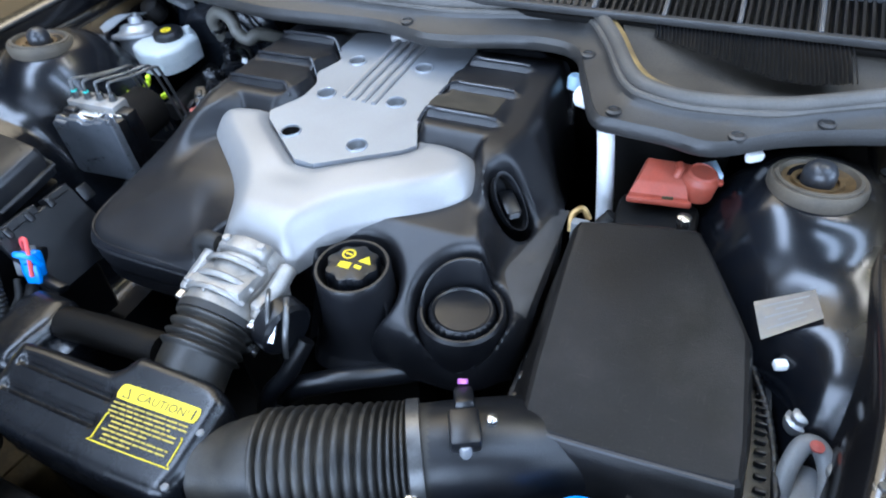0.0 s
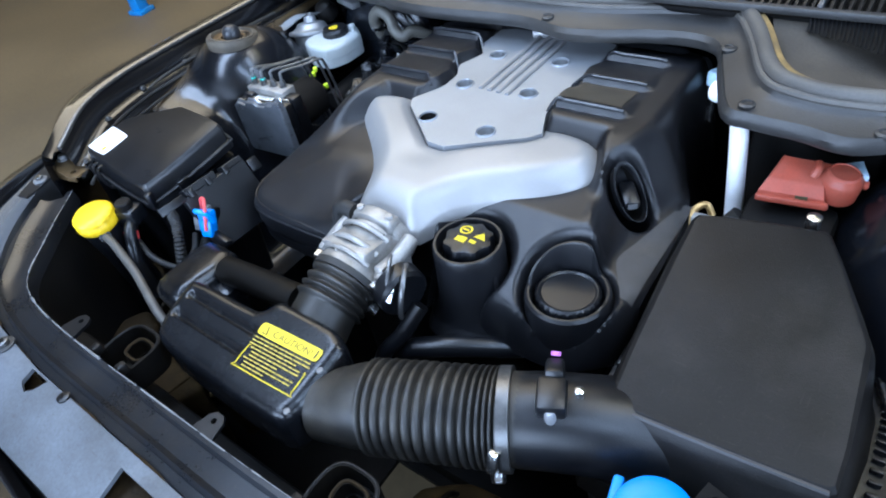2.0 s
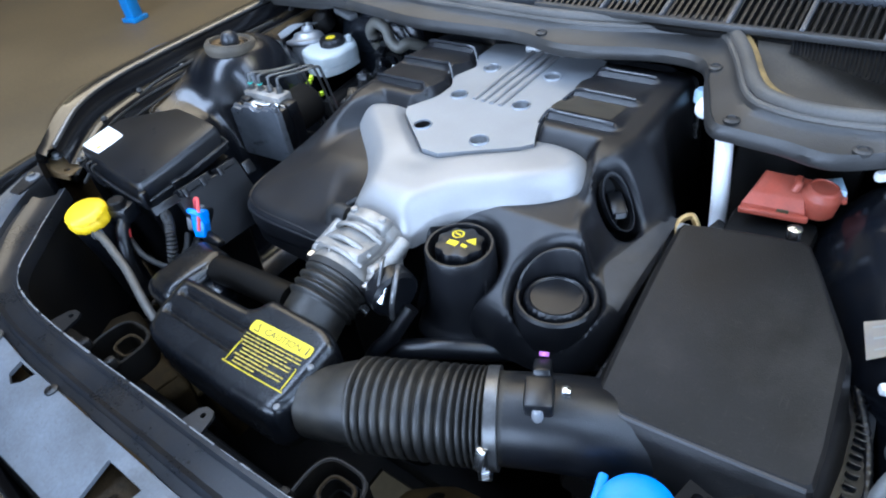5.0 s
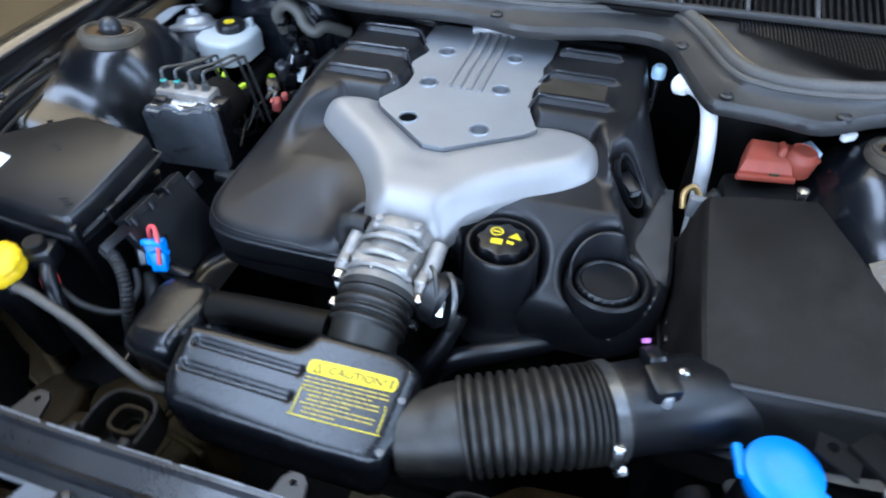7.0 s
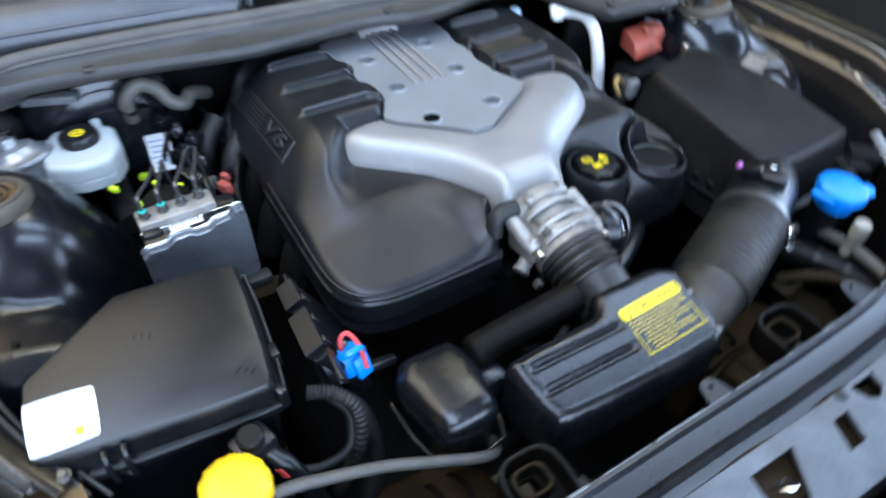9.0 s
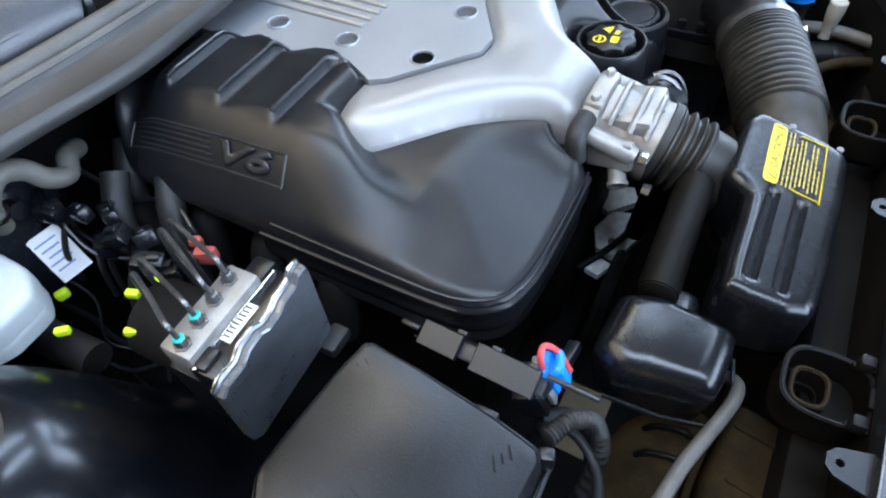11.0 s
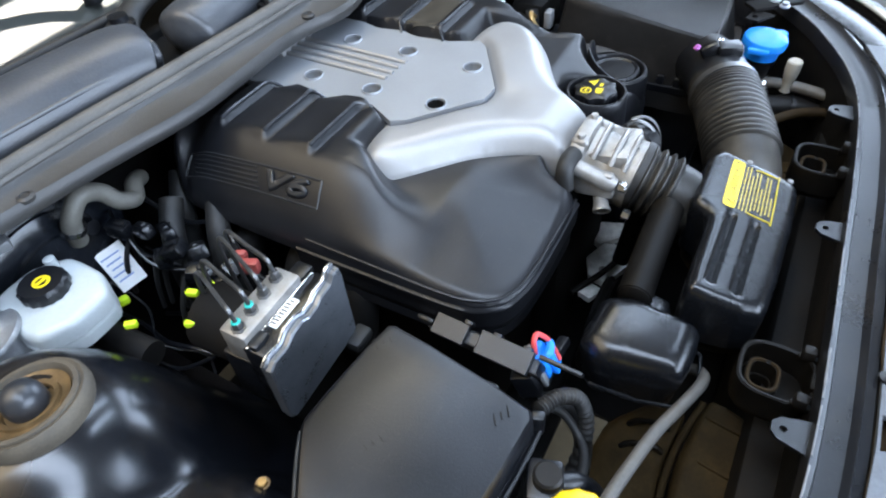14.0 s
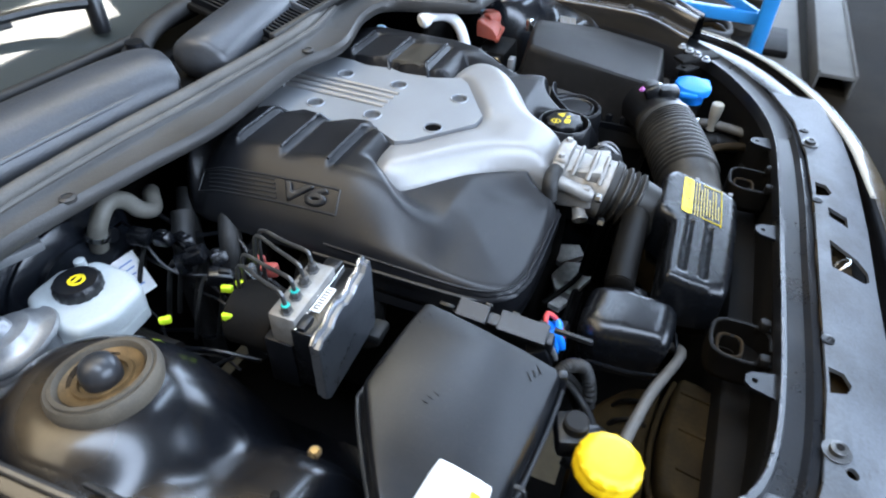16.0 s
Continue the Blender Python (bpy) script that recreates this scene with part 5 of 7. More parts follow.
RB = [(-0.152, 0.387), (-0.140, 0.306), (0.088, 0.302), (0.094, 0.40), (0.068, 0.412), (-0.018, 0.412), (-0.030, 0.389)]


def res_h(x, y, d):
    k = 1 - np.clip(d / 0.014, 0, 1)
    z = res_top(x, y) - 0.014 * (1 - np.sqrt(np.clip(1 - k * k, 0, 1)))
    for gy in (0.3655, 0.3405):
        g = np.abs(y - gy)
        z = z - 0.0055 * ss(0.0058, 0.0015, g) * ss(-0.132, -0.127, x) * ss(-0.013, -0.018, x)
    return z


part("body", field(rounded(RB, 2, 0.10), 0.0025, res_h, 0.798), GLOSSY, resonator, smooth=50)
part("floor_pan", panel(inset(rounded(RB, 2, 0.10), 0.006), 0.780, 0.799), GRIMYPLASTIC, resonator)
part("tube", tube([(-0.155, 0.428, 0.842), (-0.10, 0.430, 0.846), (-0.02, 0.432, 0.850)], 0.0180, 18), GRIMYPLASTIC, resonator, "round side tube")
part("tube_stub", lathe([(0.0005, 0), (0.012, 0), (0.0165, 0.003), (0.0165, 0.02)], along((-0.160, 0.428, 0.842), (-0.1, 0.430, 0.846)), 18), GRIMYPLASTIC, resonator)
small = part("side_chamber", moulded([(-0.242, 0.438), (-0.229, 0.357), (-0.165, 0.355), (-0.155, 0.425), (-0.168, 0.457), (-0.226, 0.461)], lambda x, y: 0.850 + (x + 0.2) * 0.10, 0.775, 0.022, -0.006), GLOSSY, resonator, "rounded side chamber")
part("chamber_seam", tube([(-0.246, 0.440, 0.800), (-0.234, 0.354, 0.800), (-0.165, 0.350, 0.800), (-0.155, 0.400, 0.800)], 0.0022, 6, 2), GLOSSY, resonator, "moulded seam")
part("neck", box((-0.155, 0.41, 0.81), (0.05, 0.04, 0.045), 0.012), GLOSSY, resonator)
# caution label on the resonator
lab = thing("caution_label", (0.03, 0.355, 0.862), "yellow and black caution sticker on the resonator box", "sticker")


def lab_at(u, v, lift=0.0008):
    """u to the right 0 to 1, v up 0 to 1 across the sticker."""
    x, y = -0.011 + 0.087 * u, 0.3275 + 0.0535 * v + 0.004 * (u - 0.3)
    return Vector((x, y, res_top(x, y) + lift))


def lab_box(u0, v0, u1, v1, lift, corner=0.0, n=5):
    pts = [(u0, v0), (u1, v0), (u1, v1), (u0, v1)]
    bm = bmesh.new()
    if corner:
        pts = rounded(pts, 2, corner)
    bm.faces.new([bm.verts.new(lab_at(u, v, lift)) for u, v in pts])
    return bm


header = part("header", lab_box(0, 0.73, 1, 1.0, 0.0010, 0.08), INK, lab, "yellow header band", smooth=0)
part("border", tube([lab_at(u, v, 0.0006) for u, v in ((0.05, 0.48), (0.03, 0.44), (0.03, 0.05), (0.06, 0.005), (0.94, 0.005), (0.97, 0.05), (0.97, 0.44), (0.95, 0.48))], 0.0006, 5, 2), INK, lab, "thin yellow border")
rng = random.Random(4)
for k in range(9):
    v = 0.665 - 0.0735 * k
    u = (0.02, 0.02, 0.02, 0.08, 0.13, 0.13, 0.08, 0.13, 0.13)[k]
    stop = (0.95, 0.97, 0.80, 0.90, 0.92, 0.62, 0.90, 0.90, 0.50)[k]
    while u < stop - 0.03:
        w = rng.uniform(0.05, 0.15)
        part("text_bar", lab_box(u, v - 0.013, min(u + w, stop), v + 0.013, 0.0010), FADEDINK, lab, smooth=0)
        u += w + 0.014
tri = [(0.07, 0.765), (0.17, 0.765), (0.12, 0.955)]
bm = bmesh.new()
bm.faces.new([bm.verts.new(lab_at(u, v, 0.0014)) for u, v in tri])
part("warning_triangle", bm, DARKINK, header, smooth=0)
bm = bmesh.new()
bm.faces.new([bm.verts.new(lab_at(u, v, 0.0017)) for u, v in ((0.09, 0.785), (0.15, 0.785), (0.12, 0.91))])
part("triangle_fill", bm, INK, header, smooth=0)
letters("CAUTION!", 1.0, lambda u, v: lab_at(0.24 + u * 0.135, 0.79 + v * 0.19, 0.0014), DARKINK, header, "lettering")
part("slip_mark", lab_box(0.93, 0.78, 0.955, 0.95, 0.0014), DARKINK, header, smooth=0)
for x, y in ((0.086, 0.366), (0.083, 0.318)):
    part("rivet", lathe([(0.0035, 0), (0.0035, 0.002), (0.0005, 0.003)], Matrix.Translation((x - 0.002, y, res_top(x, y) - 0.002)), 10), GREY, resonator)

hose = thing("intake_hose", (0.2, 0.385, 0.78), "black ribbed rubber intake hose with a steel band clamp", "intake hose")
HP = [(0.084, 0.357, 0.820), (0.112, 0.365, 0.824), (0.138, 0.376, 0.829), (0.185, 0.394, 0.834), (0.235, 0.414, 0.837), (0.262, 0.426, 0.838), (0.285, 0.438, 0.838)]


def hose_radius(t):
    """Smooth at the resonator, then ribs with narrow grooves up to the clamp."""
    base = 0.0385 + 0.0050 * float(ss(0.05, 0.35, t))
    if 0.33 < t < 0.86:
        return base + 0.0042 - 0.0054 * (0.5 + 0.5 * math.cos(2 * math.pi * 17 * (t - 0.33) / 0.53)) ** 2.5
    return base


part("ribbed_hose", tube(HP, hose_radius, 44, 48), HOSE, hose)
ca, cb = Vector((0.262, 0.426, 0.838)), Vector((0.285, 0.438, 0.838))
part("band_clamp", lathe([(0.044, -0.005), (0.0485, -0.005), (0.0485, 0.006), (0.044, 0.006)], along(ca, cb), 44), BRAKE, hose, "dark steel band clamp")
part("clamp_screw", box(ca + Vector((0.016, -0.045, 0.008)), (0.011, 0.012, 0.026), 0.003, turn(-20, 'X')), STEEL, hose)
part("clamp_head", lathe([(0.0065, 0), (0.0065, 0.006), (0.005, 0.008), (0.001, 0.008)], along(ca + Vector((0.020, -0.047, -0.008)), ca + Vector((0.030, -0.062, -0.016))), 6), STEEL, hose)
maf = thing("air_meter_tube", (0.32, 0.43, 0.79), "smooth black duct with an air flow sensor and screw", "duct")
part("duct", tube([(0.272, 0.431, 0.838), (0.300, 0.445, 0.838), (0.335, 0.463, 0.834), (0.370, 0.484, 0.822), (0.43, 0.520, 0.79)], lambda t: 0.0435 + 0.003 * t, 44, 12), PLASTIC, maf)
rot = turn(26)
part("sensor", box((0.303, 0.440, 0.884), (0.026, 0.034, 0.018), 0.004, rot), PLASTIC, maf, "black sensor block")
part("plug", box((0.293, 0.464, 0.884), (0.017, 0.026, 0.018), 0.004, rot @ turn(-25, 'X')), PLASTIC, maf)
part("pink_seal", lathe([(0.0045, 0), (0.0045, 0.004), (0.001, 0.004)], along((0.286, 0.479, 0.886), (0.281, 0.492, 0.897)), 10), mat("violet_plug", (0.5, 0.15, 0.5), 0.4), maf)
part("screw", lathe([(0.0055, -0.02), (0.0055, 0.0), (0.004, 0.003), (0.0005, 0.003)], Matrix.Translation((0.309, 0.426, 0.884)), 12), ZINC, maf)
part("screw", lathe([(0.0045, -0.01), (0.0045, 0.0), (0.0005, 0.002)], Matrix.Translation((0.321, 0.456, 0.887)), 12), STEEL, maf)

# ---- air filter box ----
air = thing("air_filter_box", (0.43, 0.58, 0.60), "large matt black plastic air filter box with a clipped lid", "air filter box")


def air_top(x, y):
    return 0.874 + (y - 0.467) * 0.158


LID = [(0.331, 0.693), (0.340, 0.464), (0.514, 0.473), (0.505, 0.604), (0.449, 0.712)]
lp = rounded(LID, 2, 0.05)
rings = []
for off, z in ((-0.036, -0.130), (-0.032, -0.095), (-0.020, -0.050), (-0.007, -0.014), (-0.002, -0.004), (0.003, -0.0005), (0.008, 0.0)):
    rings.append([(x, y, air_top(px, py) + z if z > -0.05 else (air_top(px, py) + z) * 0.5 + (0.80 + 0.4 * (z + 0.05)) * 0.5) for (x, y), (px, py) in zip(inset(lp, off), lp)])
part("lid", loft(rings, close_low=False), DUSTY, air, smooth=28)
# Paler tube paints the highlight along the lid's front edge.
part("lid_edge", tube([(x, y, air_top(x, y) - 0.003) for x, y in ((0.343, 0.4655), (0.38, 0.4665), (0.44, 0.4695), (0.508, 0.4735))], 0.0022, 6, 4), LEDGE, air, "front edge, its highlight put into a paler colour")
low = rounded([(0.315, 0.735), (0.318, 0.440), (0.548, 0.450), (0.542, 0.630), (0.475, 0.745)], 2, 0.06)
part("body", loft([[(x, y, z) for x, y in inset(low, o)] for o, z in ((0.02, 0.55), (0.004, 0.75), (0.0, 0.787), (-0.008, 0.790), (-0.008, 0.800), (0.01, 0.802))]), PLASTIC, air, smooth=28)
edge = [(0.478, 0.742), (0.515, 0.690), (0.548, 0.628), (0.553, 0.56), (0.556, 0.455)]
line = smooth_path([(x, y, 0.808) for x, y in edge], 8)
part("loom", tube([(0.440, 0.790, 0.810), (0.475, 0.760, 0.806), (0.502, 0.700, 0.812), (0.530, 0.640, 0.808), (0.552, 0.57, 0.798), (0.562, 0.45, 0.79)], lambda t: 0.0042 + 0.0006 * math.sin(t * 330), 12, 40), PLASTIC, air, "black corrugated wiring loom")
for i, (p, q) in enumerate(zip(line, line[1:])):
    d = (q - p)
    part("clip_rib", box((p + q) / 2 + Vector((-0.012, 0, -0.004)), (0.010, d.length * 0.30, 0.006), 0.001, turn(math.degrees(math.atan2(-d.x, d.y)))), PLASTIC, air)
part("white_clip", box((0.546, 0.633, 0.836), (0.013, 0.010, 0.010), 0.003, turn(20)), WHITE, air, "white plastic clip")
for k in range(9):
    part("side_rib", box((0.322, 0.475 + 0.026 * k, 0.80), (0.016, 0.012, 0.03), 0.003), PLASTIC, air)
part("bracket", box((0.33, 0.722, 0.866), (0.02, 0.012, 0.028), 0.003), GREY, air, "small grey bracket")
part("hook", tube([(0.318, 0.735, 0.850), (0.316, 0.745, 0.866), (0.326, 0.752, 0.872), (0.335, 0.748, 0.862)], 0.004, 8), RUST, air, "yellow zinc hook")

# ---- the fuse box side ----
fuse = thing("fuse_box", (-0.44, 0.53, 0.62), "black plastic fuse box with a five-sided lid", "fuse box")


def fuse_top(x, y):
    return 0.9180 + (y - 0.60) * 0.16


FB = [(-0.335, 0.600), (-0.346, 0.453), (-0.541, 0.472), (-0.539, 0.550), (-0.450, 0.610)]
fp = rounded(FB, 2, 0.06)
rings = [[(x, y, fuse_top(px, py) + z) for (x, y), (px, py) in zip(inset(fp, o), fp)] for o, z in ((-0.007, -0.040), (-0.007, -0.032), (-0.002, -0.028), (-0.001, -0.010), (0.0, -0.005), (0.003, -0.001), (0.007, 0.0))]
part("lid", loft(rings, close_low=False), FUSELID, fuse, smooth=28)
part("body", loft([[(x, y, z) for x, y in inset(fp, o)] for o, z in ((0.02, 0.62), (0.006, 0.80), (0.002, 0.858), (0.0, 0.862))]), PLASTIC, fuse, smooth=28)
lip = [(x, y, fuse_top(px, py) - 0.0285) for (x, y), (px, py) in zip(inset(fp, -0.0075), fp)]
part("lid_lip", tube(lip + lip[:1], 0.0018, 6, 2), PALECOVER, fuse, "paler lower lip of the lid")
for x, y in ((-0.49, 0.462), (-0.475, 0.461)):
    part("clip", tube([(x, y + 0.001, 0.8915), (x, y - 0.007, 0.8905), (x - 0.001, y - 0.0085, 0.876), (x - 0.002, y - 0.004, 0.852)], 0.0026, 8, 5, flat=0.7), PLASTIC, fuse, "hooked lid clip")
part("clip", box((-0.336, 0.505, 0.868), (0.010, 0.018, 0.022), 0.002), PLASTIC, fuse)
part("clip", box((-0.345, 0.455, 0.872), (0.010, 0.012, 0.026), 0.003, turn(20)), PLASTIC, fuse)
for (x, y), a in (((-0.360, 0.475), 0), ((-0.352, 0.59), 20), ((-0.43, 0.55), 35)):
    for k in range(3):
        part("embossed_mark", box((x - 0.006 * k, y + 0.003 * k, fuse_top(0, y + 0.003 * k) + 0.0002), (0.0008, 0.010 - 0.003 * (k % 2), 0.0008), 0, turn(-55 + a)), DUSTY, fuse)
sticker = solid("white_sticker", loft([[(x, y, fuse_top(x, y) + dz) for x, y in rounded([(-0.5385, 0.5285), (-0.4830, 0.5225), (-0.4862, 0.4755), (-0.5395, 0.4780)], 2, 0.06)] for dz in (0.0004, 0.0010)]), WHITE, "white paper sticker with a yellow mark on the fuse box lid", "sticker")
part("yellow_mark", loft([[(x, y, fuse_top(x, y) + dz) for x, y in ((-0.5035, 0.4905), (-0.4970, 0.4900), (-0.4980, 0.4815), (-0.5040, 0.4820))] for dz in (0.0011, 0.0014)]), YELLOW, sticker, "yellow printed mark")

ecu = thing("control_module", (-0.295, 0.53, 0.76), "flat black engine control module standing on edge", "control module")
mm = Matrix.Translation((-0.275, 0.528, 0.834)) @ turn(-2) @ turn(-28, 'Y')
part("case", box((0, 0, 0), (0.014, 0.108, 0.092), 0.002, mm @ Matrix()), PLASTIC, ecu, smooth=0)
part("edge_rim", box((0, 0, 0), (0.0016, 0.112, 0.002), 0.0005, mm @ pose(-0.006, 0, 0.047)), DUSTY, ecu)
part("top_cap", box((0, 0, 0), (0.022, 0.052, 0.010), 0.0008, mm @ pose(0, -0.022, 0.050)), PLASTIC, ecu, smooth=0)
part("top_cap", box((0, 0, 0), (0.020, 0.034, 0.008), 0.0008, mm @ pose(0, 0.034, 0.049)), PLASTIC, ecu, smooth=0)
part("end_tab", box((0, 0, 0), (0.004, 0.040, 0.012), 0.001, mm @ pose(0.010, -0.072, 0.046)), PLASTIC, ecu)
for k in range(3):
    part("clip", box((0, 0, 0), (0.004, 0.008, 0.012), 0.001, mm @ pose(0.012, -0.040 + 0.03 * k, 0.046)), PLASTIC, ecu)
part("lug", box((0, 0, 0), (0.005, 0.018, 0.02), 0.002, mm @ pose(0.0, 0.066, 0.03)), PLASTIC, ecu)
conn = thing("wire_connector", (-0.268, 0.483, 0.80), "bright blue plastic connector with a red loop", "connector")
mm = Matrix.Translation((-0.268, 0.482, 0.842)) @ Matrix.Scale(0.86, 4) @ turn(18) @ turn(-22, 'X')
part("blue_body", box((0, 0, 0), (0.030, 0.016, 0.040), 0.006, mm), BLUE, conn)
part("blue_cap", box((0, 0, 0), (0.022, 0.010, 0.030), 0.004, mm @ pose(0.006, -0.010, -0.010)), BLUE, conn)
part("blue_strap", tube([mm @ Vector((-0.014, -0.004, 0.015)), mm @ Vector((-0.006, -0.016, 0.02)), mm @ Vector((0.010, -0.014, 0.016)), mm @ Vector((0.016, -0.004, 0.0))], 0.004, 8), BLUE, conn)
part("black_block", box((0, 0, 0), (0.040, 0.026, 0.040), 0.004, mm @ pose(-0.014, 0.016, -0.004)), PLASTIC, conn)
part("latch", box((0, 0, 0), (0.010, 0.006, 0.022), 0.002, mm @ pose(-0.020, -0.002, -0.006)), GREY, conn, "clear latch")
part("latch", box((0, 0, 0), (0.006, 0.020, 0.006), 0.001, mm @ pose(-0.014, 0.010, 0.019)), PLASTIC, conn)
part("tail", box((0, 0, 0), (0.050, 0.014, 0.012), 0.003, mm @ pose(0.026, -0.006, -0.026, 0, 12, -20)), PLASTIC, conn)
part("white_insert", box((0, 0, 0), (0.010, 0.010, 0.010), 0.002, mm @ pose(0.0, 0.004, 0.020)), GREY, conn)
part("red_loop", tube([mm @ Vector((-0.006, 0.0, 0.018)), mm @ Vector((-0.003, -0.004, 0.036)), mm @ Vector((0.006, -0.008, 0.038)), mm @ Vector((0.010, -0.014, 0.02)), mm @ Vector((0.008, -0.016, -0.012))], 0.0026, 8), PINK, conn, "red loop")
part("harness", tube([(-0.29, 0.478, 0.80), (-0.275, 0.455, 0.79), (-0.27, 0.43, 0.74), (-0.29, 0.42, 0.66)], 0.010, 10), RUBBER, conn)
loom = thing("wiring_conduit", (-0.32, 0.44, 0.72), "black corrugated wiring conduit beside the fuse box", "conduit")
part("conduit", tube([(-0.322, 0.462, 0.850), (-0.300, 0.452, 0.846), (-0.284, 0.436, 0.826), (-0.290, 0.424, 0.78), (-0.32, 0.43, 0.70)], lambda t: 0.0070 + 0.0010 * math.sin(t * 170), 12, 36), RUBBER, loom)
part("lead", tube([(-0.300, 0.470, 0.815), (-0.288, 0.450, 0.800), (-0.300, 0.425, 0.785), (-0.335, 0.412, 0.800), (-0.365, 0.415, 0.820)], 0.0045, 10), RUBBER, loom)
plug = thing("junction_plug", (-0.383, 0.43, 0.80), "dusty black junction plug with a red cable sleeve", "plug")
part("block", box((-0.383, 0.432, 0.852), (0.036, 0.030, 0.026), 0.005, turn(20)), PLASTIC, plug)
part("top", lathe([(0.001, 0), (0.011, 0), (0.012, 0.003), (0.012, 0.012), (0.010, 0.014), (0.001, 0.014)], Matrix.Translation((-0.383, 0.430, 0.862)), 16), DUSTY, plug)
part("stalk", tube([(-0.375, 0.425, 0.845), (-0.362, 0.410, 0.835), (-0.350, 0.395, 0.80), (-0.34, 0.39, 0.74)], 0.009, 12), PLASTIC, plug)
part("red_sleeve", tube([(-0.366, 0.414, 0.838), (-0.361, 0.408, 0.829)], 0.0098, 12, 3), PINK, plug, "red sleeve")

coolant = thing("filler_neck", (-0.415, 0.39, 0.70), "black filler neck with a bright yellow ribbed cap", "filler neck")
m = Matrix.Translation((-0.4085, 0.3955, 0.8535)) @ turn(5, 'X') @ turn(4, 'Y') @ Matrix.Scale(0.95, 4)
part("yellow_cap", lathe([(0.031, -0.004), (0.034, 0.0), (0.0345, 0.008), (0.032, 0.013), (0.0335, 0.0145), (0.033, 0.020), (0.029, 0.024), (0.020, 0.026), (0.001, 0.0265)], m @ Matrix.Scale(0.91, 4), 120, lobes=14, depth=0.017, from_r=0.0315), YELLOW, coolant, "bright yellow ribbed cap")
part("neck", lathe([(0.023, -0.16), (0.024, -0.06), (0.0275, -0.020), (0.0285, -0.002), (0.02, -0.002)], m, 32), PLASTIC, coolant)
part("spout", tube([(-0.398, 0.388, 0.840), (-0.380, 0.385, 0.845)], 0.0085, 12, 3), PLASTIC, coolant)
HOSETAN = mat("dusty_hose", (0.080, 0.075, 0.068), 0.5, vary=0.3, scale=50, fine=400, bump=0.15, dirt=(0.06, 0.05, 0.036), dirt_amount=0.35)
over = thing("overflow_hose", (-0.29, 0.355, 0.78), "grey rubber overflow hose from the yellow-capped filler", "hose")
part("hose", tube([(-0.392, 0.386, 0.845), (-0.365, 0.384, 0.843), (-0.320, 0.375, 0.836), (-0.282, 0.366, 0.829), (-0.233, 0.350, 0.817), (-0.203, 0.342, 0.807), (-0.184, 0.342, 0.797), (-0.173, 0.352, 0.785), (-0.166, 0.372, 0.765), (-0.160, 0.39, 0.73)], 0.0058, 14, 10), HOSETAN, over)

# brake hydraulics
absu = thing("abs_unit", (-0.36, 0.71, 0.77), "aluminium ABS valve block with a black controller and four pipes", "ABS unit")
R = Matrix.Translation((-0.370, 0.733, 0.852)) @ turn(2)


def at(x, y, z):
    return R @ Vector((x, y, z))


part("valve_block", box((0, 0, 0), (0.084, 0.030, 0.040), 0.003, R @ pose(0.002, -0.010, 0.038)), ALU, absu, "pale machined block")
part("lower_block", box((0, 0, 0), (0.080, 0.035, 0.068), 0.003, R @ pose(0, 0.0, -0.017)), PLASTIC, absu)
part("pump", lathe([(0.001, 0), (0.034, 0), (0.036, 0.004), (0.036, 0.055), (0.03, 0.06), (0.001, 0.06)], R @ pose(0, 0.018, -0.004, -90, 0, 0), 28), DARKBAY, absu, "round pump motor")
part("controller", box((0, 0, 0), (0.104, 0.028, 0.084), 0.004, R @ pose(0.010, -0.033, 0.004)), GLOSSY, absu, "black controller case")
wave = [(-0.048, 0.040), (-0.040, 0.046), (-0.022, 0.045), (-0.012, 0.052), (0.004, 0.053), (0.012, 0.048), (0.026, 0.049), (0.034, 0.054), (0.050, 0.055), (0.056, 0.062), (0.066, 0.062), (0.068, 0.050)]


def controller_face(drop, y0, y1):
    """The wavy-topped front cover of the controller."""
    rim = [(x, z) for x, z in wave]
    outline = rim + [(0.068, -0.034), (0.062, -0.040), (-0.042, -0.044), (-0.048, -0.038)]
    cx, cz = 0.01, 0.0
    ring = lambda y, s: [at(cx + (x - cx) * s, y, cz + (z - cz) * s - drop) for x, z in outline]
    return loft([ring(y0, 1.0), ring(y1, 1.0), ring(y1 - 0.0015, 0.975)])


part("front_rim", controller_face(0.0, -0.044, -0.048), MODULE, absu, "bright wavy plate edge")
part("front_plate", controller_face(0.003, -0.048, -0.054), MODULE, absu, "glossy dark controller cover", smooth=25)
part("rim_line", tube([at(x, -0.046, z + 0.0004) for x, z in wave], 0.0011, 6, 3), STEEL, absu, "bright wavy rim")
part("seam", box((0, 0, 0), (0.100, 0.003, 0.004), 0.001, R @ pose(0.008, -0.0262, 0.047)), STEEL, absu)
part("socket", box((0, 0, 0), (0.026, 0.020, 0.024), 0.003, R @ pose(0.052, -0.014, 0.038)), PLASTIC, absu)
part("socket", box((0, 0, 0), (0.020, 0.012, 0.010), 0.003, R @ pose(-0.030, -0.030, 0.046)), PLASTIC, absu)
part("barcode", box((0, 0, 0), (0.036, 0.010, 0.0008), 0, R @ pose(0.006, -0.031, 0.0466)), WHITE, absu, "small white bar label")
for k in range(8):
    part("code_bar", box((0, 0, 0), (0.0014, 0.006, 0.0006), 0, R @ pose(-0.008 + 0.0040 * k, -0.030, 0.0473)), DARKINK, absu)
ENDS = [(-0.374, 0.790, 0.922), (-0.362, 0.792, 0.926), (-0.333, 0.797, 0.928), (-0.321, 0.800, 0.926)]
